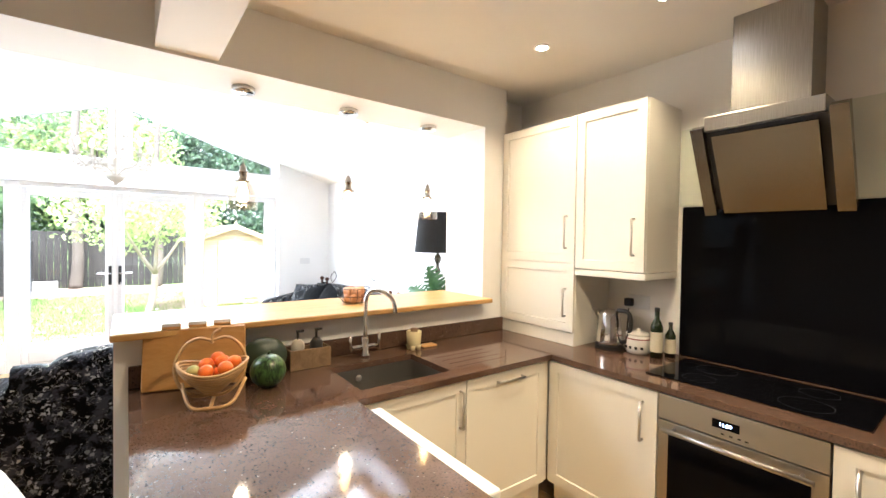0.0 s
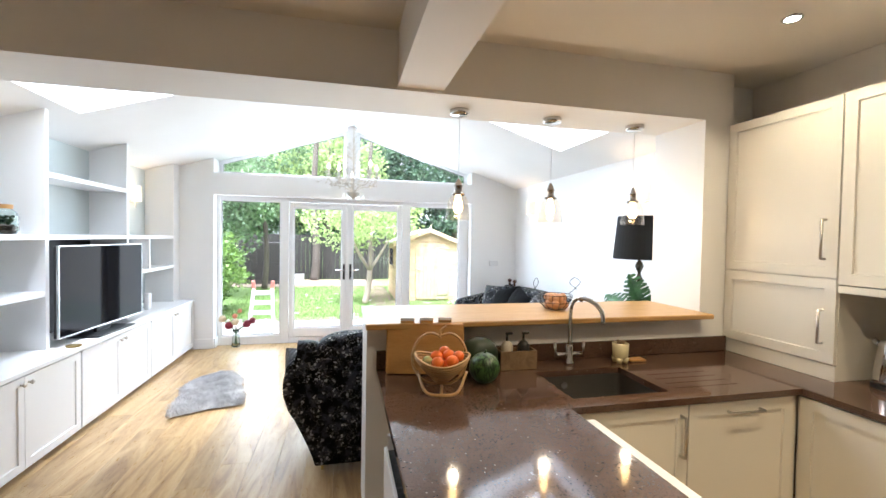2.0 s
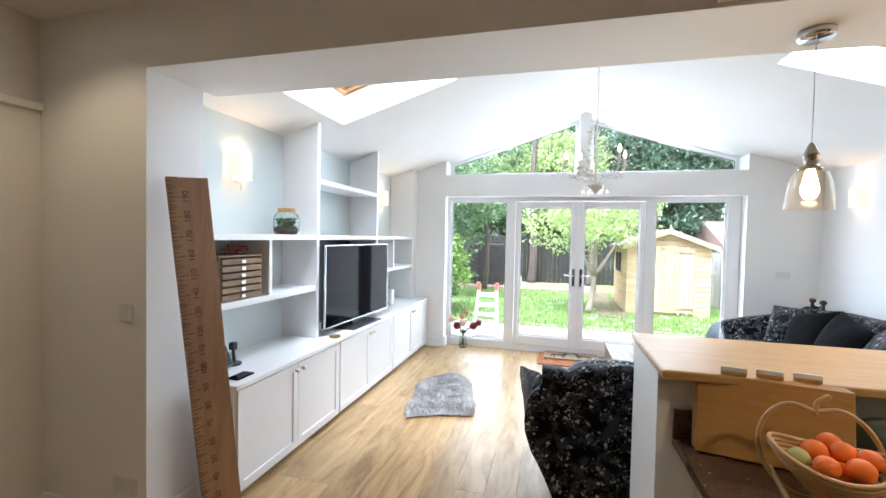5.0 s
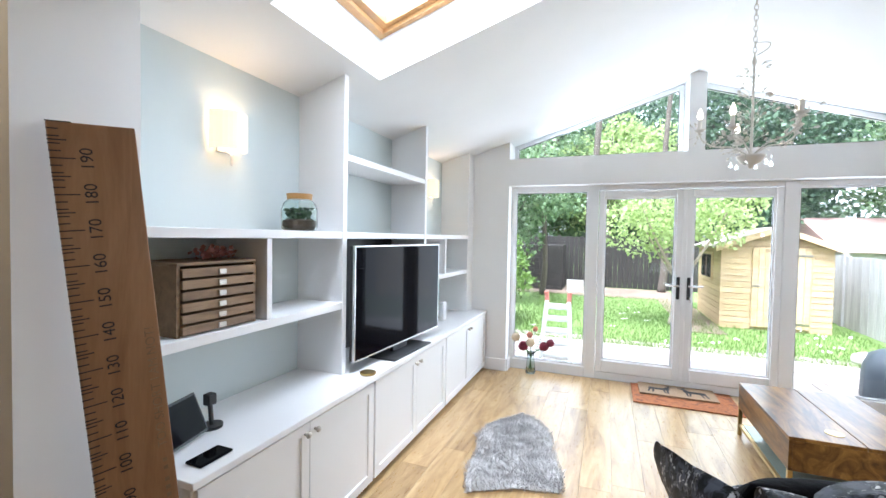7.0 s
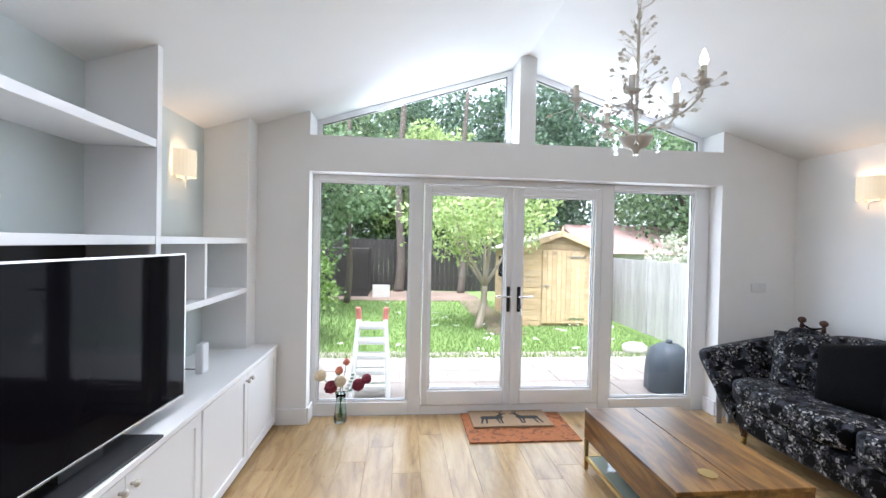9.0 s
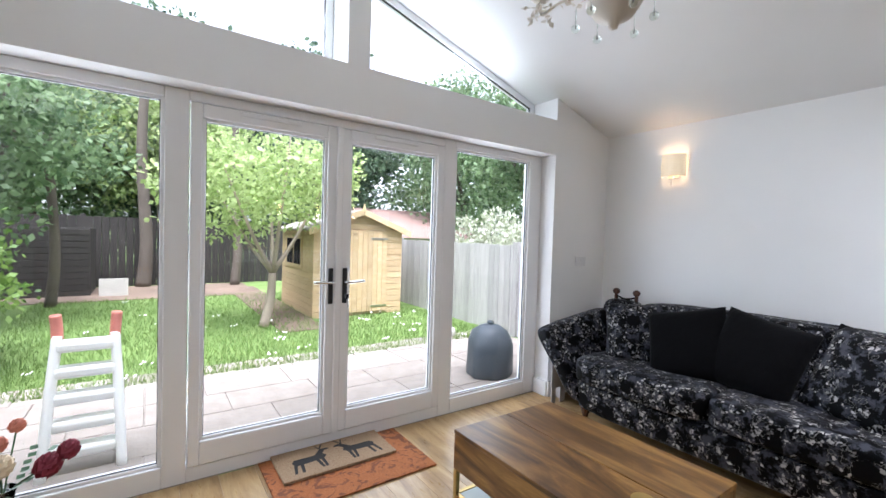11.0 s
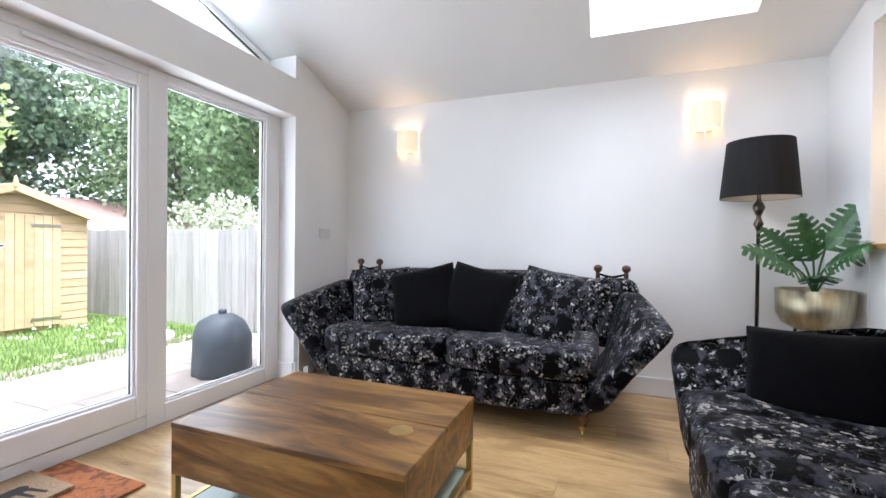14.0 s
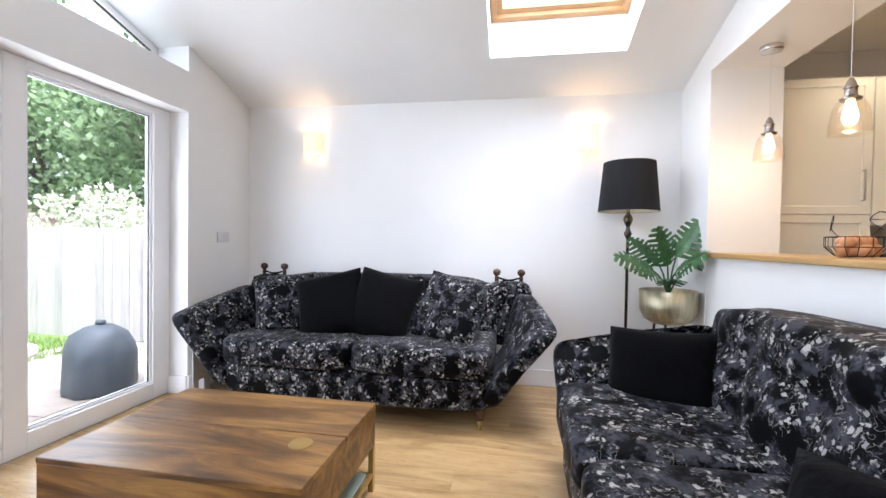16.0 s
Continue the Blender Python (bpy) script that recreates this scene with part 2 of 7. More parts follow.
BASKET_WOOD = timber("slatted_basket_wood", (0.44, 0.25, 0.085), (0.55, 0.33, 0.125), (0.62, 0.40, 0.17), "x", 0.4, 2.5, 0.05, False)
CRATE_WOOD = timber("old_crate_wood", (0.14, 0.085, 0.042), (0.25, 0.16, 0.085), (0.35, 0.235, 0.13), "y", 0.6, 1.6, 0.2, False)
PINE = timber("varnished_pine", (0.48, 0.26, 0.09), (0.60, 0.35, 0.14), (0.68, 0.42, 0.18), "y", 0.3, 1.5, 0.04, False)
SHED_WOOD = timber("shed_shiplap", (0.48, 0.32, 0.17), (0.62, 0.45, 0.26), (0.70, 0.54, 0.34), "x", 0.7, 0.8, 0.2)
# Weathered grey boards, lightened so that the colour carries the sun on them.
SUNLIT_FENCE_WOOD = timber("sunlit_weathered_fence", (0.35, 0.34, 0.33), (0.48, 0.47, 0.455), (0.58, 0.57, 0.56), "z", 0.85, 1.0, 0.3, False)
# Dark fence boards, darkened further to put the trees' shade into the colour.
SHADE_DARK_FENCE = timber("shade_dark_fence", (0.018, 0.016, 0.014), (0.034, 0.030, 0.026), (0.055, 0.048, 0.041), "z", 0.85, 1.0, 0.3, False)
DARK_WOOD = timber("dark_turned_wood", (0.035, 0.014, 0.008), (0.075, 0.03, 0.016), (0.12, 0.05, 0.028), "z", 0.25, 2, 0.02, False)

CHROME = material("polished_chrome", (0.75, 0.75, 0.76), 0.1, 1.0)
NICKEL = material("brushed_nickel", (0.58, 0.55, 0.50), 0.3, 1.0)
BRASS = material("aged_brass", (0.50, 0.36, 0.14), 0.35, 1.0)
SILVER = material("silver_bezel", (0.70, 0.70, 0.70), 0.25, 1.0)
BLACK_METAL = material("black_metal", (0.02, 0.02, 0.02), 0.4, 0.5)
BLACK_PLASTIC = painted("black_plastic", (0.018, 0.018, 0.019), 0.4, 0.1)
GREY_PLASTIC = painted("grey_rubber", (0.16, 0.17, 0.18), 0.5, 0.1)
BLACK_GLASS = material("black_glass", (0.003, 0.003, 0.004), 0.04, IOR=1.16)
SCREEN = material("tv_screen", (0.0025, 0.0025, 0.004), 0.05, IOR=1.11)
WHITE_CERAMIC = material("white_ceramic", (0.78, 0.76, 0.72), 0.2)
SOCKET_WHITE = material("socket_plastic", (0.72, 0.72, 0.72), 0.35)

STEEL = material("brushed_steel", (0.36, 0.345, 0.32), 0.32, 1.0)
n = Nodes(STEEL)
brush = n.noise(n.coords((1, 1, 0.02), "Position"), 420, 3)
n.rough(n.map(brush, 0.25, 0.42))
n.color(n.ramp(brush, [(0.3, (0.30, 0.287, 0.265)), (0.7, (0.41, 0.395, 0.37))]))
OVEN_STEEL = material("oven_steel", (0.40, 0.385, 0.36), 0.3, 1.0)
n = Nodes(OVEN_STEEL)
n.rough(n.map(n.noise(n.coords((1, 0.02, 1), "Position"), 420, 3), 0.24, 0.38))
HOOD_STEEL = material("brushed_hood_steel", (0.22, 0.20, 0.165), 0.26, 1.0)
n = Nodes(HOOD_STEEL)
n.rough(n.map(n.noise(n.coords((1, 1, 0.02), "Position"), 380, 3), 0.16, 0.34))
SINK_STEEL = material("satin_sink_steel", (0.17, 0.16, 0.145), 0.38, 0.8)
n = Nodes(SINK_STEEL)
n.rough(n.map(n.noise(n.coords((0.05, 1, 1), "Position"), 300, 3), 0.34, 0.5))

GLASS = material("window_glass", (1, 1, 1), 0.0, Transmission_Weight=1.0, IOR=1.45)
GLASS_THIN = bpy.data.materials.new("thin_glass")
GLASS_THIN.use_nodes = True
t = GLASS_THIN.node_tree
t.nodes.remove(t.nodes["Principled BSDF"])
mixer, clear, gloss, lw = (t.nodes.new("ShaderNodeMixShader"), t.nodes.new("ShaderNodeBsdfTransparent"), t.nodes.new("ShaderNodeBsdfGlossy"), t.nodes.new("ShaderNodeLayerWeight"))
curve, span = t.nodes.new("ShaderNodeMath"), t.nodes.new("ShaderNodeMapRange")
gloss.inputs["Roughness"].default_value = 0.02
curve.operation, curve.inputs[1].default_value = "POWER", 5.0
span.inputs["To Min"].default_value, span.inputs["To Max"].default_value = 0.025, 0.5
t.links.new(lw.outputs["Facing"], curve.inputs[0])
t.links.new(curve.outputs[0], span.inputs["Value"])
t.links.new(span.outputs[0], mixer.inputs[0])
t.links.new(clear.outputs[0], mixer.inputs[1])
t.links.new(gloss.outputs[0], mixer.inputs[2])
t.links.new(mixer.outputs[0], t.nodes["Material Output"].inputs["Surface"])
AMBER_GLASS = GLASS_THIN.copy()
AMBER_GLASS.name = "amber_glass"
for nd in AMBER_GLASS.node_tree.nodes:
    if nd.bl_idname == "ShaderNodeBsdfTransparent":
        nd.inputs[0].default_value = (1.0, 0.975, 0.935, 1)
    if nd.bl_idname == "ShaderNodeMapRange":
        nd.inputs["To Min"].default_value = 0.05
VASE_GLASS = material("vase_glass", (0.86, 0.93, 0.90), 0.03, Transmission_Weight=1.0, IOR=1.2)
BOTTLE_GLASS = material("dark_green_bottle", (0.012, 0.02, 0.006), 0.06)


def glowing(name, color, strength):
    m = bpy.data.materials.new(name)
    m.use_nodes = True
    b = m.node_tree.nodes["Principled BSDF"]
    b.inputs["Base Color"].default_value = (0.85, 0.8, 0.7, 1)
    b.inputs["Emission Color"].default_value = (*color, 1)
    b.inputs["Emission Strength"].default_value = strength
    return m


SHADE_GLOW = glowing("lit_fabric_shade", (1.0, 0.76, 0.45), 0.26)
SHADE_GLOW.node_tree.nodes["Principled BSDF"].inputs["Base Color"].default_value = (0.50, 0.45, 0.36, 1)
FILAMENT = glowing("lit_filament", (1.0, 0.62, 0.25), 5.0)
CANDLE_GLOW = glowing("lit_candle_bulb", (1.0, 0.85, 0.62), 1.6)
SPOT_GLOW = glowing("lit_downlight", (1.0, 0.90, 0.75), 8.0)
CLOCK_GLOW = glowing("oven_clock_digits", (0.45, 0.65, 1.0), 2.0)

# speckled brown quartz
WORKTOP = material("brown_quartz", (0.1, 0.06, 0.045), 0.08)
n = Nodes(WORKTOP)
v = n.coords(source="Position")
c = n.ramp(n.noise(v, 3.2, 5, 0.6), [(0.3, (0.076, 0.043, 0.029)), (0.7, (0.128, 0.077, 0.053))])
vo = n.add("ShaderNodeTexVoronoi", Scale=95)
n.link(v, vo.inputs["Vector"])
sel = n.add("ShaderNodeSeparateColor")
n.link(vo.outputs["Color"], sel.inputs[0])
chip = n.ramp(vo.outputs["Distance"], [(0.26, (1, 1, 1)), (0.34, (0, 0, 0))])
c = n.mix(n.mix(1.0, chip, n.ramp(sel.outputs[0], [(0.64, (0, 0, 0)), (0.66, (1, 1, 1))]), "MULTIPLY"), c, (0.02, 0.016, 0.016))
c = n.mix(n.mix(1.0, chip, n.ramp(sel.outputs[1], [(0.975, (0, 0, 0)), (0.98, (0.6, 0.6, 0.6))]), "MULTIPLY"), c, (0.5, 0.42, 0.36))
c = n.mix(n.ramp(n.noise(v, 150, 3), [(0.52, (0, 0, 0)), (0.66, (0.75, 0.75, 0.75))]), c, (0.04, 0.022, 0.015))
n.color(c)

# black floral jacquard: satin slate ground, black blooms, silver blossom sprays
FABRIC = material("black_floral_jacquard", (0.03, 0.03, 0.035), 0.45, Specular_IOR_Level=0.06)
n = Nodes(FABRIC)
v = n.coords((1, 1, 1), "Position")


def warped(scale, amount):
    wob = n.add("ShaderNodeTexNoise", Scale=scale, Detail=3.0)
    n.link(v, wob.inputs["Vector"])
    warp = n.add("ShaderNodeVectorMath")
    warp.operation = "MULTIPLY_ADD"
    warp.inputs[1].default_value = (amount, amount, amount)
    n.link(wob.outputs["Color"], warp.inputs[0])
    n.link(v, warp.inputs[2])
    return warp.outputs[0]


def cells(vec, scale, randomness):
    vor = n.add("ShaderNodeTexVoronoi", Scale=scale, Randomness=randomness)
    n.link(vec, vor.inputs["Vector"])
    return vor.outputs["Distance"], vor.outputs["Color"]


def step(fac, lo, hi, a=0.0, b=1.0):
    return n.ramp(fac, [(lo, (a, a, a)), (hi, (b, b, b))])


petal = warped(38.0, 0.055)
c = n.ramp(n.noise(petal, 17, 3, 0.55), [(0.45, (0.002, 0.002, 0.0025)), (0.49, (0.012, 0.0125, 0.016)), (0.61, (0.048, 0.050, 0.062))])
leafy, _ = cells(petal, 17.0, 0.9)
c = n.mix(step(leafy, 0.28, 0.33, 0.9, 0.0), c, (0.002, 0.002, 0.0025))
spray = step(n.noise(v, 12.0, 2, 0.5), 0.46, 0.49)
stem = n.noise(warped(26.0, 0.04), 34, 1, 0.4)
twig = n.mix(1.0, step(stem, 0.470, 0.486), step(stem, 0.500, 0.516, 1.0, 0.0), "MULTIPLY")
c = n.mix(n.mix(1.0, twig, spray, "MULTIPLY"), c, (0.15, 0.145, 0.135))
bud, tone = cells(petal, 40.0, 1.0)
pick = n.add("ShaderNodeSeparateColor")
n.link(tone, pick.inputs[0])
blossom = n.mix(1.0, n.mix(1.0, step(bud, 0.36, 0.42, 1.0, 0.0), spray, "MULTIPLY"), step(pick.outputs[0], 0.45, 0.47), "MULTIPLY")
c = n.mix(blossom, c, n.ramp(pick.outputs[1], [(0.0, (0.17, 0.165, 0.165)), (1.0, (0.46, 0.445, 0.42))]))
bloom, _ = cells(petal, 5.2, 0.45)
c = n.mix(step(bloom, 0.26, 0.29, 1.0, 0.0), c, (0.0025, 0.0025, 0.003))
n.color(c)
n.rough(n.map(n.noise(v, 30, 2), 0.40, 0.6))
n.bump(n.noise(v, 420, 2), 0.12, 0.002)

VELVET = material("black_velvet", (0.003, 0.003, 0.0035), 0.9, Specular_IOR_Level=0.04, Sheen_Weight=0.03)
n = Nodes(VELVET)
n.bump(n.noise(n.coords(source="Position"), 16, 4), 0.4, 0.02)
LAMP_SHADE = painted("black_lampshade_cloth", (0.006, 0.006, 0.0065), 0.9, 0.1, 0.1)

FUR = material("grey_sheepskin", (0.42, 0.405, 0.39), 0.9, Sheen_Weight=0.4)
n = Nodes(FUR)
n.color(n.ramp(n.noise(n.coords(source="Position"), 13, 4), [(0.35, (0.40, 0.39, 0.385)), (0.65, (0.70, 0.69, 0.68))]))
COIR = material("coir_mat", (0.34, 0.23, 0.13), 0.95)
n = Nodes(COIR)
v = n.coords(source="Position")
n.color(n.ramp(n.noise(v, 130, 3), [(0.3, (0.24, 0.155, 0.085)), (0.7, (0.43, 0.30, 0.18))]))
n.bump(n.noise(v, 300, 2), 0.6, 0.006)
RUST = material("rust_rug", (0.38, 0.13, 0.04), 0.95)
n = Nodes(RUST)
v = n.coords(source="Position")
n.color(n.mix(n.ramp(n.noise(v, 9, 4, 0.6, 2.0), [(0.52, (0, 0, 0)), (0.60, (0.7, 0.7, 0.7))]), n.ramp(n.noise(v, 140, 3), [(0.3, (0.30, 0.095, 0.03)), (0.7, (0.46, 0.17, 0.055))]), (0.10, 0.04, 0.025)))
n.bump(n.noise(v, 300, 2), 0.6, 0.006)
STAG = painted("dark_printed_pile", (0.03, 0.028, 0.026), 0.9)

LEAF = material("tree_leaf", (0.12, 0.2, 0.05), 0.55)
DARK_LEAF = material("evergreen_leaf", (0.05, 0.09, 0.03), 0.6)
PALE_LEAF = material("fruit_tree_leaf", (0.2, 0.3, 0.07), 0.5)
BUSH_LEAF = material("shrub_leaf", (0.13, 0.24, 0.04), 0.55)
BLOSSOM_LEAF = material("white_blossom", (0.55, 0.56, 0.46), 0.6)
BLADE = material("grass_blade", (0.22, 0.30, 0.09), 0.7)
for m, lo, hi, tr in ((LEAF, (0.06, 0.115, 0.045), (0.29, 0.40, 0.21), 0.45), (DARK_LEAF, (0.03, 0.065, 0.04), (0.17, 0.26, 0.15), 0.4),
                      (PALE_LEAF, (0.26, 0.36, 0.11), (0.58, 0.68, 0.33), 0.5), (BUSH_LEAF, (0.07, 0.14, 0.025), (0.24, 0.36, 0.09), 0.45),
                      (BLOSSOM_LEAF, (0.30, 0.34, 0.2), (0.75, 0.75, 0.66), 0.4), (BLADE, (0.11, 0.19, 0.045), (0.23, 0.33, 0.10), 0.35)):
    n = Nodes(m)
    isl = n.add("ShaderNodeNewGeometry").outputs["Random Per Island"]
    c = n.ramp(isl, [(0.0, lo), (1.0, hi)])
    n.color(c)
    through_leaf, blend = n.add("ShaderNodeBsdfTranslucent"), n.add("ShaderNodeMixShader", Fac=tr)
    n.link(c, through_leaf.inputs["Color"])
    n.link(n.b.outputs[0], blend.inputs[1])
    n.link(through_leaf.outputs[0], blend.inputs[2])
    n.link(blend.outputs[0], n.t.nodes["Material Output"].inputs["Surface"])
BARK = painted("bark", (0.11, 0.09, 0.072), 0.9, 0.3, 0.6, 60)
PALE_BARK = painted("lichened_bark", (0.34, 0.28, 0.22), 0.9, 0.35, 0.6, 60)
MONSTERA = material("monstera_leaf", (0.03, 0.10, 0.035), 0.35)
n = Nodes(MONSTERA)
n.color(n.ramp(n.noise(n.coords(source="Position"), 18, 3), [(0.3, (0.022, 0.075, 0.026)), (0.7, (0.06, 0.16, 0.05))]))

GRASS = material("lawn", (0.1, 0.2, 0.03), 0.9)
n = Nodes(GRASS)
v = n.coords(source="Position")
c = n.ramp(n.noise(v, 1.3, 5, 0.6), [(0.30, (0.12, 0.195, 0.045)), (0.55, (0.18, 0.275, 0.072)), (0.75, (0.26, 0.34, 0.12))])
c = n.mix(n.map(n.noise(v, 60, 4), 0, 0.6), c, (0.13, 0.20, 0.055))
n.color(c)
n.bump(n.noise(v, 90, 3), 0.8, 0.03)
SOIL = painted("bare_soil", (0.16, 0.115, 0.085), 0.95, 0.3, 0.6, 30)
PAVING = material("patio_slab", (0.42, 0.39, 0.34), 0.85)
n = Nodes(PAVING)
v = n.coords(source="Position")
rnd = n.add("ShaderNodeObjectInfo").outputs["Random"]
hs = n.add("ShaderNodeHueSaturation")
n.link(n.map(rnd, 0.88, 1.08), hs.inputs["Value"])
n.link(n.ramp(n.noise(v, 4, 6, 0.65), [(0.3, (0.25, 0.215, 0.19)), (0.7, (0.35, 0.31, 0.275))]), hs.inputs["Color"])
n.color(hs.outputs[0])
n.bump(n.noise(v, 40, 4), 0.4, 0.01)
ROOF_TILE = painted("red_roof_tile", (0.27, 0.175, 0.15), 0.85, 0.15, 0.4, 25)
FELT = painted("shed_roof_felt", (0.30, 0.27, 0.23), 0.9, 0.15, 0.4, 60)
STONE = painted("pale_stone", (0.5, 0.48, 0.44), 0.9, 0.2, 0.5, 30)
SLIDE_WHITE = painted("white_toy_plastic", (0.80, 0.80, 0.76), 0.35, 0.03)
RED_PLASTIC = painted("faded_red_plastic", (0.62, 0.22, 0.17), 0.4)
# Grey cover, made lighter and bluer to put its reflection into the colour.
COVER = painted("reflection_tinted_cover", (0.075, 0.09, 0.105), 0.5, 0.2, 0.2, 20)

# ---- structure ----
YK, YL, YD = 2.22, 2.655, 6.345         # kitchen face and living face of the beam wall, door wall
XL, XR = -2.42, 2.76                   # alcove back, sofa wall
RIDGE_X, RIDGE_Z, PITCH = 0.165, 3.19, 0.314
KCEIL, SOFFIT = 2.65, 2.345
KXL, KXR, KYB = -2.82, 2.84, -2.6


def slope(x):
    return RIDGE_Z - PITCH * abs(x - RIDGE_X)


floor = solid("floor", boxed(KXL - 0.2, KXR + 0.2, KYB - 0.2, 6.5, -0.16, -0.022), OAK_FLOOR, "oak plank floor with visible knots and grain", "floor", kind="structure")

bm = bmesh.new()
box(bm, KXL - 0.15, -2.11, YK, 2.56, 0, 3.45)
box(bm, XL - 0.2, -2.112, 2.5605, YL - 0.001, 2.43, 3.45)
box(bm, -2.11, 2.27, YK, YL, SOFFIT, 3.45)
box(bm, 2.27, 2.48, YK, YL, 0, 3.45)
box(bm, 2.48, 3.0, YK + 0.18, YL, 0, 3.45)
wall_beam = solid("wall_middle", bm, WHITE_WALL, "white painted wall with a wide opening under a deep beam", "wall", kind="structure")
solid("wall_low", boxed(0.185, 2.27, 2.205, YL - 0.004, 0, 1.105), WHITE_WALL, "low white wall carrying the breakfast bar", "wall", kind="structure")
solid("beam", boxed(0.328, 0.575, KYB, YK, SOFFIT + 0.015, KCEIL + 0.03), CREAM_WALL, "boxed white ceiling beam", "beam", kind="structure")
solid("wall_kitchen_right", boxed(KXR, KXR + 0.15, KYB - 0.15, YK + 0.18, 0, 2.8), CREAM_WALL, "warm white kitchen wall behind the cooker hood", "wall", kind="structure")
solid("wall_kitchen_left", boxed(KXL - 0.15, KXL, KYB - 0.15, YK, 0, 2.8), CREAM_WALL, "warm white kitchen wall", "wall", kind="structure")
# Unseen wall; its dark colour is there to cut bounced light and reflections.
solid("wall_kitchen_back", boxed(KXL, KXR, KYB - 0.15, KYB, 0, 2.8), painted("bounce_cutting_taupe", (0.24, 0.20, 0.16), 0.6), "unseen wall closing the kitchen, coloured taupe to cut bounced light", "wall", kind="structure")
solid("ceiling_kitchen", box(boxed(KXL - 0.15, KXR + 0.15, KYB - 0.15, YK, KCEIL, KCEIL + 0.15), 2.48, KXR + 0.15, YK, YK + 0.18, KCEIL, KCEIL + 0.15), CREAM_WALL, "flat white kitchen ceiling with downlights", "ceiling", kind="structure")
solid("wall_right", boxed(XR, XR + 0.2, YL, YD + 0.35, 0, slope(XR) + 0.12), WHITE_WALL, "plain white wall behind the sofa", "wall", kind="structure")
solid("wall_left", boxed(XL - 0.2, XL, 2.561, YD + 0.35, 0, slope(XL) + 0.12), SAGE, "pale sage painted alcove wall", "wall", kind="structure")
bm = bmesh.new()
box(bm, XL, -1.67, YD, YD + 0.33, 0, 2.95)
box(bm, XL, -2.09, 6.15, YD, 0, 2.6)
box(bm, 2.01, XR, YD, YD + 0.33, 0, 2.95)
box(bm, -1.67, 2.01, YD, YD + 0.33, 2.12, 2.42)
box(bm, 0.10, 0.245, YD, YD + 0.33, 2.42, 3.25)
solid("wall_doors", bm, WHITE_WALL, "white gable wall round the glazed doors", "wall", kind="structure")

# the sloping ceiling, with a shaft for each skylight
SKY_L, SKY_R = (-1.99, -0.98, 3.02, 3.955), (1.31, 2.30, 3.18, 4.12)
bm = bmesh.new()


def slope_piece(x0, x1, y0, y1, up=0.34):
    quad = [(x0, y0), (x1, y0), (x1, y1), (x0, y1)]
    lo = [bm.verts.new((x, y, slope(x))) for x, y in quad]
    hi = [bm.verts.new((x, y, slope(x) + up)) for x, y in quad]
    bm.faces.new(lo)
    bm.faces.new(hi)
    for i in range(4):
        bm.faces.new((lo[i], lo[(i + 1) % 4], hi[(i + 1) % 4], hi[i]))


Y0, Y1 = YL, YD + 0.34
for (a, b, c, d), (e, f) in ((SKY_L, (XL - 0.2, RIDGE_X)), (SKY_R, (RIDGE_X, XR + 0.2))):
    slope_piece(e, a, Y0, Y1)
    slope_piece(b, f, Y0, Y1)
    slope_piece(a, b, Y0, c)
    slope_piece(a, b, d, Y1)
solid("ceiling_living", bm, CEILING, "white vaulted ceiling with two skylight shafts", "ceiling", kind="structure")


def skylight(name, x0, x1, y0, y1):
    top = thing(name, ((x0 + x1) / 2, (y0 + y1) / 2, slope((x0 + x1) / 2) + 0.3), "pine-framed roof window in a white shaft", "skylight", "roof windows", "structure")
    bm = bmesh.new()
    w = 0.04
    z = 0.25

    def bar(a0, a1, b0, b1, lo, hi):
        quad = [(a0, b0), (a1, b0), (a1, b1), (a0, b1)]
        p = [bm.verts.new((x, y, slope(x) + lo)) for x, y in quad]
        q = [bm.verts.new((x, y, slope(x) + hi)) for x, y in quad]
        bm.faces.new(p)
        bm.faces.new(q)
        for i in range(4):
            bm.faces.new((p[i], p[(i + 1) % 4], q[(i + 1) % 4], q[i]))

    a, b, c, d = x0 + 0.004, x1 - 0.004, y0 + 0.004, y1 - 0.004
    for shift, lo, hi in ((0, z, z + 0.09), (w, z + 0.025, z + 0.075)):
        bar(a + shift, b - shift, c + shift, c + shift + w, lo, hi)
        bar(a + shift, b - shift, d - shift - w, d - shift, lo, hi)
        bar(a + shift, a + shift + w, c + shift + w, d - shift - w, lo, hi)
        bar(b - shift - w, b - shift, c + shift + w, d - shift - w, lo, hi)
    part("frame", bm, PINE, top, "varnished pine sash")
    bm = bmesh.new()
    bar(a + 2 * w, b - 2 * w, c + 2 * w, d - 2 * w, z + 0.05, z + 0.056)
    pane = part("pane", bm, GLASS_THIN, top)
    pane.visible_shadow = False


skylight("window_skylight", *SKY_L)
skylight("window_skylight", *SKY_R)

# skirting
for x0, x1, y0, y1 in ((-1.925, -1.665, YD - 0.018, YD), (2.005, XR, YD - 0.018, YD), (XR - 0.018, XR, YL, YD - 0.018), (0.19, XR - 0.018, YL, YL + 0.018), (-1.665, -1.647, YD, 6.5), (1.99, 2.008, YD, 6.5), (KXL, -2.11, YK - 0.018, YK), (-2.108, -2.09, YK, 2.558)):
    solid("baseboard", boxed(x0, x1, y0, y1, 0, 0.135, 0.004), WHITE_WOOD, "white painted skirting board", "skirting", kind="structure")
solid("picture_rail", boxed(KXL, KXL + 0.03, KYB, YK, 2.17, 2.215, 0.008), CREAM_WALL, "painted picture rail on the kitchen wall", "moulding", kind="structure")

# ---- glazed doors ----
YF0, YF1 = 6.50, 6.57


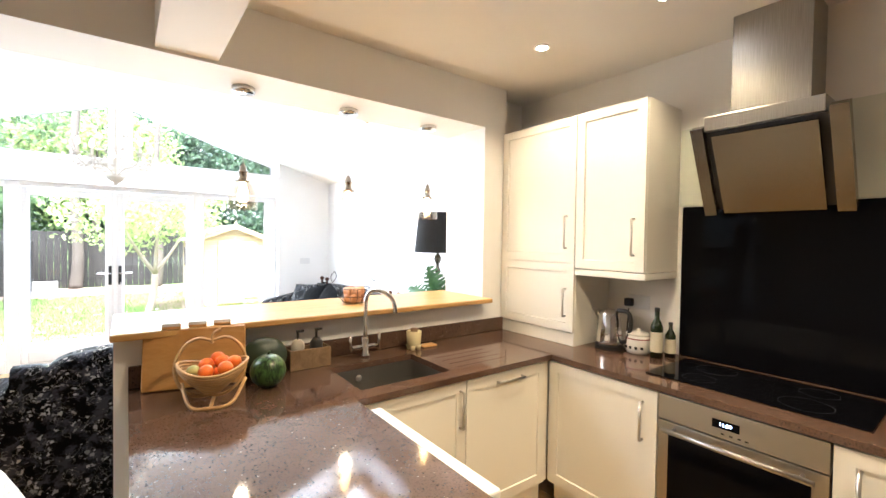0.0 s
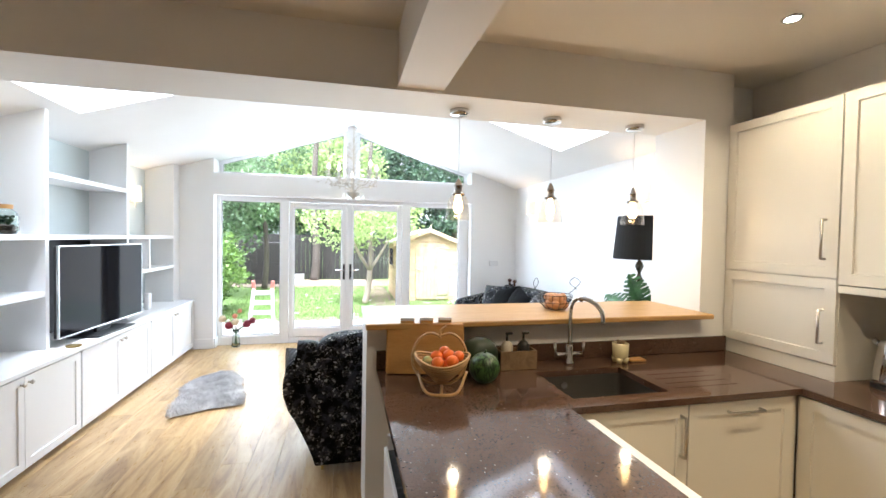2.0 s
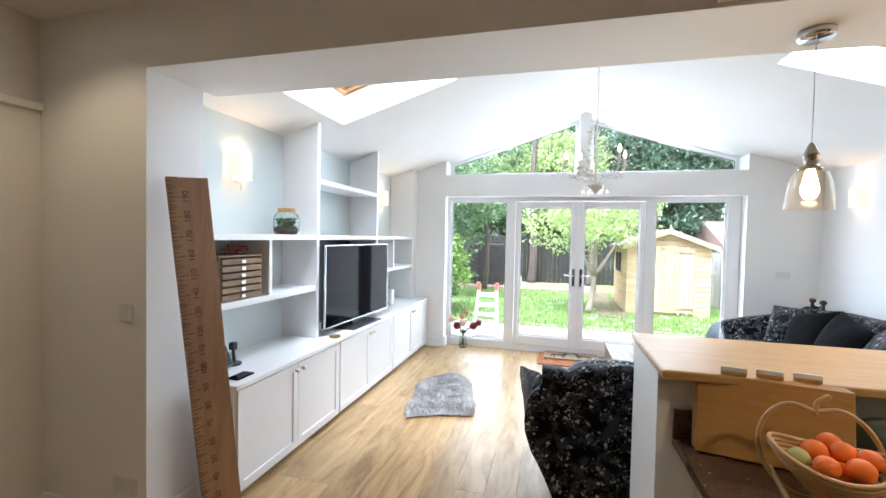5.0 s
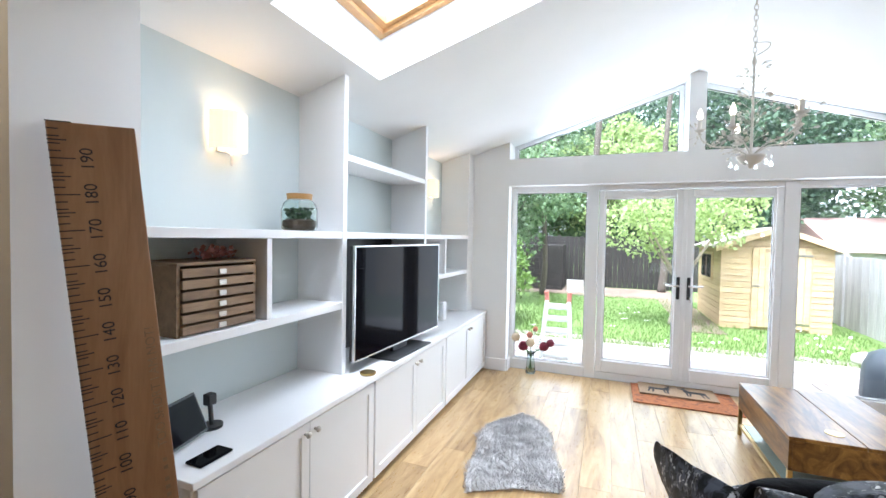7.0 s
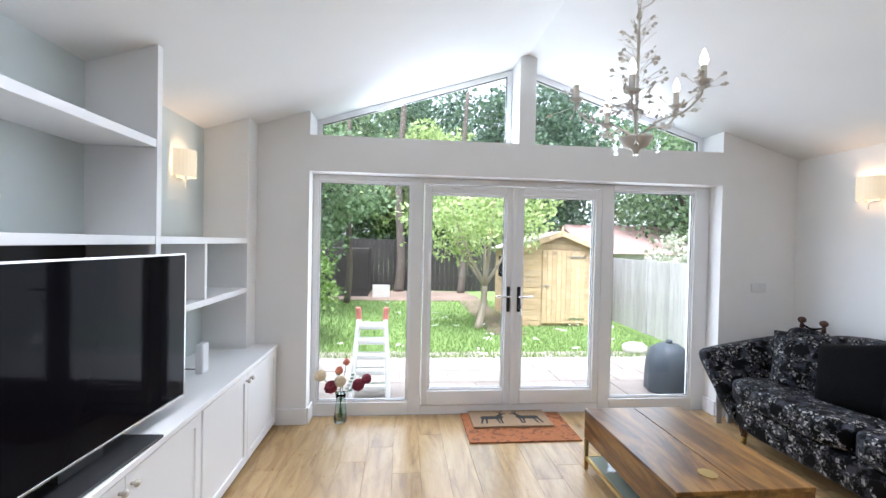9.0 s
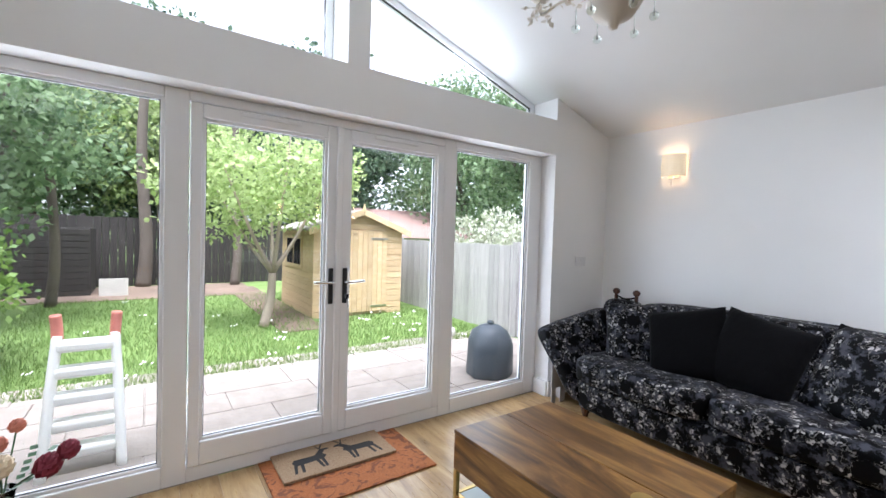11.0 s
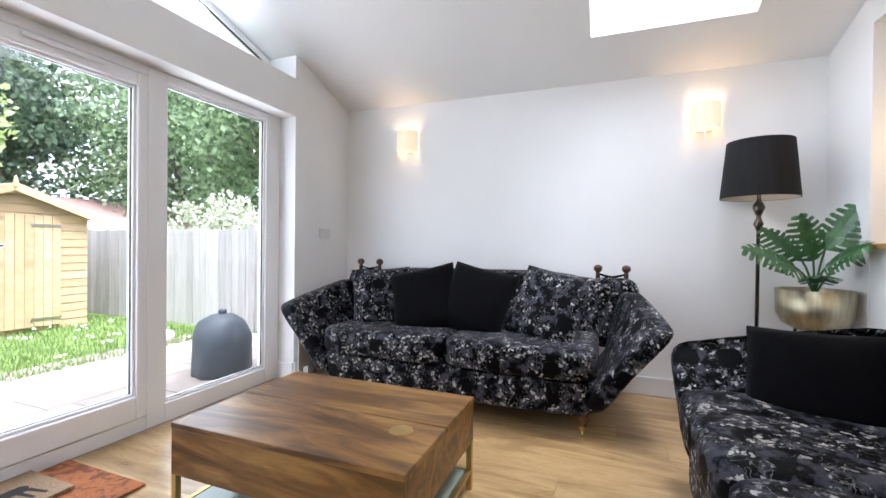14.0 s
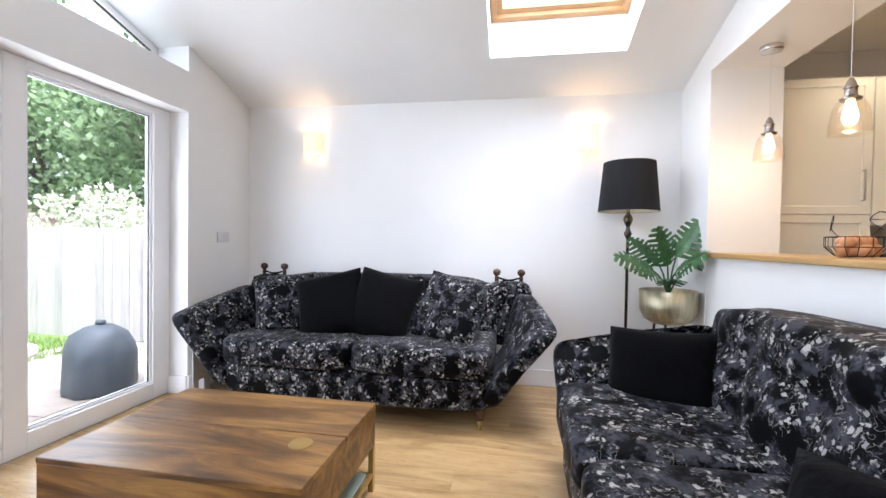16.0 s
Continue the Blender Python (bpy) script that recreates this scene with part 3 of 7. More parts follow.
def frame_bars(bm, x0, x1, z0, z1, w, y0, y1, bevel=0.006):
    box(bm, x0, x0 + w, y0, y1, z0, z1, bevel)
    box(bm, x1 - w, x1, y0, y1, z0, z1, bevel)
    box(bm, x0 + w, x1 - w, y0, y1, z0, z0 + w, bevel)
    box(bm, x0 + w, x1 - w, y0, y1, z1 - w, z1, bevel)


def glazing(parent, x0, x1, z0, z1, y):
    pane = part("pane", boxed(x0, x1, y, y + 0.006, z0, z1), GLASS_THIN, parent, "clear glass pane")
    pane.visible_shadow = False
    bm = bmesh.new()
    for a, b, c, d in ((x0 - 0.003, x0 + 0.005, z0, z1), (x1 - 0.005, x1 + 0.003, z0, z1), (x0, x1, z0 - 0.003, z0 + 0.005), (x0, x1, z1 - 0.005, z1 + 0.003)):
        box(bm, a, b, y - 0.012, y + 0.0, c, d)
    part("gasket", bm, BLACK_PLASTIC, parent, "black rubber gasket")


def side_light(name, x0, x1, g0, g1):
    w = thing(name, ((x0 + x1) / 2, YF0, 0), "fixed white upvc side window beside the garden doors", "window", "garden door side windows", "structure")
    bm = bmesh.new()
    box(bm, x0, g0, YF0, YF1, 0, 2.12, 0.006)
    box(bm, g1, x1, YF0, YF1, 0, 2.12, 0.006)
    box(bm, g0, g1, YF0, YF1, 0, 0.115, 0.006)
    box(bm, g0, g1, YF0, YF1, 2.065, 2.12, 0.006)
    part("window_frame", bm, UPVC, w)
    bm = bmesh.new()
    frame_bars(bm, g0 - 0.001, g1 + 0.001, 0.114, 2.066, 0.018, YF0 + 0.015, YF1 - 0.01, 0.004)
    part("glazing_bead", bm, UPVC, w)
    glazing(w, g0 + 0.016, g1 - 0.016, 0.131, 2.049, YF0 + 0.035)


side_light("window_1", -1.67, -0.71, -1.625, -0.822)
side_light("window_2", 0.945, 2.01, 1.057, 1.865)


def garden_door(name, x0, x1, g0, g1, hinge):
    d = thing(name, ((x0 + x1) / 2, YF0, 0), "white upvc glazed garden door, closed, with black handle plate", "door", "garden doors", "structure")
    bm = bmesh.new()
    yb0 = YF0 - 0.012
    box(bm, x0, g0, yb0, YF1 - 0.01, 0.085, 2.06, 0.008)
    box(bm, g1, x1, yb0, YF1 - 0.01, 0.085, 2.06, 0.008)
    box(bm, g0, g1, yb0, YF1 - 0.01, 0.085, 0.215, 0.008)
    box(bm, g0, g1, yb0, YF1 - 0.01, 1.985, 2.06, 0.008)
    part("door_frame", bm, UPVC, d)
    bm = bmesh.new()
    frame_bars(bm, g0 - 0.001, g1 + 0.001, 0.214, 1.986, 0.018, YF0 + 0.005, YF1 - 0.02, 0.004)
    part("glazing_bead", bm, UPVC, d)
    glazing(d, g0 + 0.016, g1 - 0.016, 0.23, 1.97, YF0 + 0.03)
    hx = 0.072 if hinge < 0 else 0.168
    plate = part("handle_plate", boxed(hx - 0.016, hx + 0.016, yb0 - 0.012, yb0, 0.93, 1.16, 0.006), BLACK_PLASTIC, d, "black handle plate")
    bm = bmesh.new()
    s = hinge
    tube(bm, [(hx, yb0 - 0.01, 1.07), (hx, yb0 - 0.05, 1.07)], 0.010, 10)
    tube(bm, smooth_line([(hx, yb0 - 0.05, 1.07), (hx + s * 0.03, yb0 - 0.056, 1.072), (hx + s * 0.12, yb0 - 0.05, 1.076)]), 0.009, 10)
    part("lever", bm, CHROME, plate, "chrome lever handle", True)
    bm = bmesh.new()
    box(bm, (x0 + x1) / 2 - 0.17, (x0 + x1) / 2 + 0.17, YF0 - 0.028, YF0 - 0.013, 2.025, 2.048, 0.004)
    part("trickle_vent", bm, UPVC, d, "white trickle vent")
    if hinge > 0:
        bm = bmesh.new()
        tube(bm, [(hx, yb0 - 0.012, 0.985), (hx, yb0 - 0.045, 0.985)], 0.004, 6)
        box(bm, hx - 0.012, hx + 0.012, yb0 - 0.05, yb0 - 0.045, 0.965, 0.995)
        tube(bm, [(hx + 0.005, yb0 - 0.048, 0.965), (hx + 0.012, yb0 - 0.048, 0.91)], 0.005, 6)
        part("key", bm, CHROME, d, "key left in the lock")


garden_door("door_1", -0.705, 0.116, -0.648, 0.042, -1)
garden_door("door_2", 0.121, 0.94, 0.195, 0.88, 1)
bm = bmesh.new()
box(bm, -0.71, 0.945, YF0, YF1, 2.065, 2.12, 0.006)
box(bm, -0.71, 0.945, YF0, YF1 + 0.03, 0, 0.08, 0.006)
box(bm, 0.097, 0.142, YF0 - 0.03, YF0 - 0.013, 0.085, 2.06, 0.008)
solid("trim", bm, UPVC, "white upvc outer frame and threshold of the garden doors", "door frame", kind="structure")


def gable_window(name, x0, x1):
    w = thing(name, ((x0 + x1) / 2, YD + 0.25, 2.42), "triangular white framed gable window under the ceiling", "window", "gable windows", "structure")
    y0, y1 = YD + 0.265, YD + 0.325

    def tri(inset):
        lo, hi = x0 + inset, x1 - inset
        zb = 2.42 + inset
        drop = inset * 1.05
        return [(lo, zb), (hi, zb), (hi, slope(hi) - drop), (lo, slope(lo) - drop)]

    def ring(a, b, ya, yb):
        bm = bmesh.new()
        fa = [[bm.verts.new((x, y, z)) for x, z in s] for y in (ya, yb) for s in (a, b)]
        for i in range(4):
            j = (i + 1) % 4
            bm.faces.new((fa[0][i], fa[0][j], fa[1][j], fa[1][i]))
            bm.faces.new((fa[2][i], fa[2][j], fa[3][j], fa[3][i]))
            bm.faces.new((fa[0][i], fa[0][j], fa[2][j], fa[2][i]))
            bm.faces.new((fa[1][i], fa[1][j], fa[3][j], fa[3][i]))
        return bm

    part("window_frame", ring(tri(0.004), tri(0.05), y0, y1), UPVC, w)
    part("gasket", ring(tri(0.05), tri(0.055), y0 + 0.012, y0 + 0.03), BLACK_PLASTIC, w, "black rubber gasket")
    bm = bmesh.new()
    q = tri(0.052)
    f = [bm.verts.new((x, y0 + 0.03, z)) for x, z in q]
    g = [bm.verts.new((x, y0 + 0.036, z)) for x, z in q]
    bm.faces.new(f)
    bm.faces.new(g)
    for i in range(4):
        bm.faces.new((f[i], f[(i + 1) % 4], g[(i + 1) % 4], g[i]))
    pane = part("pane", bm, GLASS_THIN, w, "clear glass pane")
    pane.visible_shadow = False


gable_window("window_3", -1.67, 0.10)
gable_window("window_4", 0.245, 2.01)

# ---- built-in shelving and low cabinets of the living room ----
CX, CT = -1.925, 0.685
for y0, y1 in ((2.60, 3.80), (3.80, 5.02), (5.02, 6.322)):
    ym = (y0 + y1) / 2
    cab = thing("low_cabinet", (CX - 0.22, ym, 0), "white shaker two-door low cabinet under the shelves", "cabinet", "low cabinets")
    bm = bmesh.new()
    box(bm, XL + 0.004, CX, y0 + 0.001, y1 - 0.001, 0.06, CT - 0.03)
    part("body", bm, WHITE_WOOD, cab)
    part("plinth", boxed(XL + 0.01, CX - 0.04, y0 + 0.003, y1 - 0.003, 0, 0.06), WHITE_WOOD, cab)
    for a, b, ky in ((y0 + 0.012, ym - 0.002, ym - 0.035), (ym + 0.002, y1 - 0.012, ym + 0.035)):
        d = panel_door("door", cab, WHITE_WOOD, "x", CX, a, b, 0.045, CT - 0.04, 1, 0.02, 0.075)
        bm = bmesh.new()
        cyl(bm, (CX + 0.02, ky, 0.60), (CX + 0.034, ky, 0.60), 0.007, seg=10)
        bmesh.ops.create_uvsphere(bm, u_segments=14, v_segments=8, radius=0.015, matrix=Matrix.Translation((CX + 0.042, ky, 0.60)) @ Matrix.Diagonal((0.75, 1, 1, 1)))
        part("knob", bm, NICKEL, d, "round nickel knob", True)
solid("cabinet_top", boxed(XL + 0.003, CX + 0.03, 2.585, 6.322, CT - 0.03, CT, 0.004), WHITE_WOOD, "long white top along the low cabinets", "cabinet top")

SX = -2.09
shelf_unit = thing("shelving", (SX - 0.15, 4.4, CT), "white built-in alcove shelving above the low cabinets", "shelving")
for y in (3.72, 4.93):
    bm = bmesh.new()
    lo = [(XL, y), (SX, y), (SX, y + 0.04), (XL, y + 0.04)]
    p = [bm.verts.new((a, b, CT + 0.002)) for a, b in lo]
    q = [bm.verts.new((a, b, slope(a) - 0.002)) for a, b in lo]
    bm.faces.new(p)
    bm.faces.new(q)
    for i in range(4):
        bm.faces.new((p[i], p[(i + 1) % 4], q[(i + 1) % 4], q[i]))
    part("upright", bm, WHITE_WOOD, shelf_unit)
for y0, y1, z in ((2.563, 3.718, 1.548), (3.762, 4.928, 1.548), (4.972, 6.148, 1.548), (2.563, 3.718, 1.125), (3.762, 4.928, 2.02), (4.972, 6.148, 1.165)):
    part("shelf", boxed(XL + 0.002, SX - 0.002, y0, y1, z - 0.04, z, 0.002), WHITE_WOOD, shelf_unit)
for y, z0, z1 in ((3.12, 1.127, 1.506), (5.45, 1.167, 1.506)):
    part("divider", boxed(XL + 0.002, SX - 0.003, y, y + 0.032, z0, z1, 0.002), WHITE_WOOD, shelf_unit)
part("back_panel", boxed(XL + 0.002, XL + 0.012, 3.765, 4.925, CT + 0.003, 1.505), BLACK_PLASTIC, shelf_unit, "dark panel behind the television")

# television
tv = thing("television", (-2.02, 4.36, CT), "large flat television with a thin silver bezel, switched off", "television")
M = Matrix.Translation((-2.005, 4.365, 1.108)) @ Matrix.Rotation(radians(-3.0), 4, "Z")
bm = boxed(-0.035, 0.0, -0.60, 0.60, -0.355, 0.355, 0.006)
bm.transform(M)
body = part("body", bm, BLACK_PLASTIC, tv)
bm = bmesh.new()
for a, b, c, d in ((-0.602, -0.594, -0.357, 0.357), (0.594, 0.602, -0.357, 0.357), (-0.594, 0.594, 0.349, 0.357), (-0.594, 0.594, -0.357, -0.347)):
    box(bm, -0.012, 0.006, a, b, c, d, 0.001)
bm.transform(M)
part("bezel", bm, SILVER, body, "thin silver bezel")
bm = boxed(0.0005, 0.003, -0.594, 0.594, -0.347, 0.349)
bm.transform(M)
part("screen", bm, SCREEN, body, "glossy black screen")
bm = bmesh.new()
box(bm, -0.15, 0.10, -0.28, 0.28, -0.42, -0.408, 0.004)
box(bm, -0.045, -0.02, -0.10, 0.10, -0.408, -0.30)
bm.transform(M)
part("stand", bm, BLACK_PLASTIC, tv, "glossy black stand plate")

# things on the shelves
jar = thing("terrarium_jar", (-2.22, 3.49, 1.548), "glass terrarium jar with moss and a cork lid", "jar")
bm = bmesh.new()
lathe(bm, (-2.22, 3.49, 1.549), [(0.085, 0), (0.098, 0.02), (0.098, 0.12), (0.085, 0.155), (0.062, 0.17), (0.062, 0.185), (0.058, 0.185), (0.058, 0.168), (0.08, 0.15), (0.093, 0.118), (0.093, 0.022), (0.08, 0.004)], 28)
part("glass", bm, VASE_GLASS, jar, smooth=True)
part("cork", cyl(bmesh.new(), (-2.22, 3.49, 1.722), (-2.22, 3.49, 1.752), 0.066, 0.070, 24), BOARD_WOOD, jar, "cork lid")
bm = lathe(bmesh.new(), (-2.22, 3.49, 1.554), [(0.078, 0), (0.09, 0.02), (0.09, 0.05), (0.05, 0.06), (0.001, 0.062)], 20)
part("soil", bm, SOIL, jar)
bm = bmesh.new()
for i in range(140):
    a, r = random.uniform(0, 6.28), 0.075 * math.sqrt(random.random())
    p = Vector((-2.22 + r * math.cos(a), 3.49 + r * math.sin(a), 1.60 + random.uniform(0, 0.075)))
    s = random.uniform(0.008, 0.016)
    u = Vector((random.uniform(-1, 1), random.uniform(-1, 1), random.uniform(-1, 1))).normalized() * s
    w = u.orthogonal().normalized() * s
    bm.faces.new([bm.verts.new(q) for q in (p + u, p + w, p - u, p - w)])
part("moss", bm, DARK_LEAF, jar)

chest = thing("drawer_chest", (-2.24, 2.92, 1.125), "small rustic wooden six-drawer chest with metal label pulls", "chest")
c0, c1, d0, d1, h0, h1 = -2.385, -2.115, 2.70, 3.085, 1.126, 1.40
for y in (d0, d1 - 0.014):
    part("side", boxed(c0, c1 - 0.012, y, y + 0.014, h0, h1), CRATE_WOOD, chest)
part("top", boxed(c0, c1 - 0.01, d0, d1, h1, h1 + 0.012, 0.002), CRATE_WOOD, chest)
part("back", boxed(c0, c0 + 0.01, d0 + 0.014, d1 - 0.014, h0, h1), CRATE_WOOD, chest)
for i in range(6):
    z = h0 + 0.006 + i * 0.0445
    d = part("drawer", boxed(c1 - 0.10, c1, d0 + 0.016, d1 - 0.016, z, z + 0.034, 0.002), CRATE_WOOD, chest)
    bm = boxed(c1, c1 + 0.006, (d0 + d1) / 2 - 0.018, (d0 + d1) / 2 + 0.018, z + 0.010, z + 0.026, 0.002)
    cyl(bm, (c1 + 0.003, (d0 + d1) / 2 - 0.016, z + 0.009), (c1 + 0.003, (d0 + d1) / 2 + 0.016, z + 0.009), 0.005, seg=10)
    part("label_pull", bm, NICKEL, d, "metal label pull")
bm = bmesh.new()
for i in range(90):
    p = Vector((-2.24 + random.gauss(0, 0.035), 2.95 + random.gauss(0, 0.05), 1.415 + random.random() * 0.045))
    u = Vector((random.uniform(-1, 1), random.uniform(-1, 1), random.uniform(0, 1))).normalized() * 0.022
    w = u.orthogonal().normalized() * 0.012
    bm.faces.new([bm.verts.new(q) for q in (p, p + u * 0.5 + w, p + u, p + u * 0.5 - w)])
solid("dried_flowers", bm, painted("dried_pink_petal", (0.30, 0.12, 0.10), 0.9, 0.3), "bunch of dried dusky pink flowers on the chest", "flowers")

tablet = thing("tablet", (-2.2, 2.77, CT), "black tablet leaning on a stand on the cabinet top", "tablet")
M = Matrix.Translation((-2.17, 2.74, CT + 0.092)) @ Matrix.Rotation(radians(14), 4, "Z") @ Matrix.Rotation(radians(-24), 4, "Y")
bm = boxed(-0.006, 0.006, -0.125, 0.125, -0.085, 0.085, 0.004)
bm.transform(M)
part("body", bm, BLACK_PLASTIC, tablet)
bm = boxed(0.0062, 0.0075, -0.115, 0.115, -0.075, 0.075)
bm.transform(M)
part("screen", bm, SCREEN, tablet)
bm = bmesh.new()
cyl(bm, (-2.20, 2.915, CT + 0.001), (-2.20, 2.915, CT + 0.014), 0.045, seg=20)
tube(bm, [(-2.20, 2.915, CT + 0.01), (-2.205, 2.91, CT + 0.11)], 0.010)
box(bm, -2.225, -2.185, 2.89, 2.93, CT + 0.10, CT + 0.15, 0.006)
part("stand", bm, BLACK_PLASTIC, tablet)
solid("phone", boxed(-2.03, -1.95, 2.66, 2.80, CT + 0.001, CT + 0.011, 0.003), BLACK_GLASS, "dark phone lying on the cabinet top", "phone")
bm = lathe(bmesh.new(), (-1.955, 3.80, CT + 0.001), [(0.044, 0), (0.05, 0.006), (0.05, 0.014), (0.045, 0.016), (0.001, 0.016)], 24)
solid("candle_tin", bm, BRASS, "small round brass tin on the cabinet top", "tin", smooth=False)
speaker = thing("router", (-2.13, 5.42, CT), "white upright router with a black cable on the cabinet top", "router")
part("body", boxed(-2.17, -2.12, 5.50, 5.59, CT + 0.001, CT + 0.19, 0.012), SOCKET_WHITE, speaker)
part("cable", tube(bmesh.new(), smooth_line([(-2.17, 5.52, CT + 0.03), (-2.22, 5.44, CT + 0.05), (-2.2, 5.36, CT + 0.012), (-2.3, 5.28, CT + 0.01)]), 0.004), BLACK_PLASTIC, speaker, "black cable")


def wall_light(x, y, z, out):
    w = thing("wall_light", (x, y, z), "half-round cream fabric wall light, lit", "wall light", "wall lights")
    bm = bmesh.new()
    pts = [(0.098 * math.sin(a), 0.100 * math.cos(a)) for a in [math.pi * (i / 14 - 0.5) for i in range(15)]]
    for s, h0, h1 in ((1.0, -0.09, 0.09),):
        lo = [bm.verts.new((x + out * (0.012 + c * s), y + d * s, z + h0)) for d, c in pts]
        hi = [bm.verts.new((x + out * (0.012 + c * s), y + d * s, z + h1)) for d, c in pts]
        li = [bm.verts.new((x + out * (0.012 + c * 0.97), y + d * 0.97, z + h0)) for d, c in pts]
        ui = [bm.verts.new((x + out * (0.012 + c * 0.97), y + d * 0.97, z + h1)) for d, c in pts]
        for i in range(14):
            bm.faces.new((lo[i], lo[i + 1], hi[i + 1], hi[i]))
            bm.faces.new((li[i], li[i + 1], ui[i + 1], ui[i]))
            bm.faces.new((lo[i], lo[i + 1], li[i + 1], li[i]))
            bm.faces.new((hi[i], hi[i + 1], ui[i + 1], ui[i]))
    part("shade", bm, SHADE_GLOW, w, "cream fabric shade")
    a, b = sorted((x + out * 0.001, x + out * 0.012))
    part("backplate", boxed(a, b, y - 0.05, y + 0.05, z - 0.1, z + 0.05), CHROME, w)
    bm = bmesh.new()
    tube(bm, [(x + out * 0.01, y, z - 0.09), (x + out * 0.05, y, z - 0.115), (x + out * 0.05, y, z - 0.165)], 0.006)
    part("pull", bm, SOCKET_WHITE, w)
    lamp("wall_light_bulb", "POINT", pose(x + out * 0.06, y, z + 0.02), 0.6, (1.0, 0.62, 0.30), radius=0.03)


wall_light(XR, 5.70, 2.035, -1)
wall_light(XR, 3.36, 2.035, -1)
wall_light(XL, 3.17, 2.03, 1)
wall_light(XL, 5.78, 2.045, 1)

# height-chart board leaning on the jamb
ruler = thing("height_ruler", (-2.0, 2.33, 0), "tall brown wooden ruler height chart leaning against the wall", "height chart")
M = Matrix.Translation((-1.885, 2.49, 0.012)) @ Matrix.Rotation(radians(-20), 4, "Z") @ Matrix.Rotation(radians(5.2), 4, "X") @ Matrix.Rotation(radians(-2.0), 4, "Y")
bm = boxed(-0.022, 0.0, -0.10, 0.10, 0, 1.83, 0.003)
bm.transform(M)
part("board", bm, RULER_WOOD, ruler)
for i in range(181):
    long_one, half = i % 10 == 0, i % 5 == 0
    L = 0.055 if long_one else (0.04 if half else 0.026)
    z = 0.03 + i * 0.01
    if i % 2 and not half:
        continue
    bm = boxed(0.0005, 0.0014, -0.103, -0.103 + L, z - 0.0016, z + 0.0016)
    bm.transform(M)
    part("tick", bm, BLACK_PLASTIC, ruler)


def lettering(text, size, m, mat, parent, name="lettering"):
    cu = bpy.data.curves.new(name, "FONT")
    cu.body, cu.size, cu.align_x, cu.align_y, cu.extrude = text, size, "CENTER", "CENTER", 0.0004
    tmp = bpy.data.objects.new(name, cu)
    scene.collection.objects.link(tmp)
    me = bpy.data.meshes.new_from_object(tmp.evaluated_get(bpy.context.evaluated_depsgraph_get()))
    bpy.data.objects.remove(tmp)
    bpy.data.curves.remove(cu)
    me.materials.clear()
    me.materials.append(mat)
    me.transform(m)
    ob = new(name, me)
    ob.parent = parent
    ob.matrix_parent_inverse = world_of(parent).inverted()
    return ob


for k in range(1, 18):
    # figures read from the floor up, turned to run along the board
    lettering(str(k * 10 + 20), 0.042, M @ Matrix.Translation((0.0015, -0.022, 0.03 + k * 0.1)) @ Matrix.Rotation(radians(90), 4, "Z") @ Matrix.Rotation(radians(90), 4, "X") @ Matrix.Rotation(radians(90), 4, "Z"), BLACK_PLASTIC, ruler, "figure")
lettering("TOO SHORT I AM NOT!", 0.036, M @ Matrix.Translation((0.0015, 0.074, 1.03)) @ Matrix.Rotation(radians(90), 4, "Z") @ Matrix.Rotation(radians(90), 4, "X") @ Matrix.Rotation(radians(90), 4, "Z"), CRATE_WOOD, ruler)
for k in range(7):
    z = 0.62 + k * 0.026 + 0.012 * (k // 5)
    bm = boxed(0.0005, 0.0014, 0.068, 0.080, z, z + 0.012)
    bm.transform(M)
    part("letter_bar", bm, CRATE_WOOD, ruler)


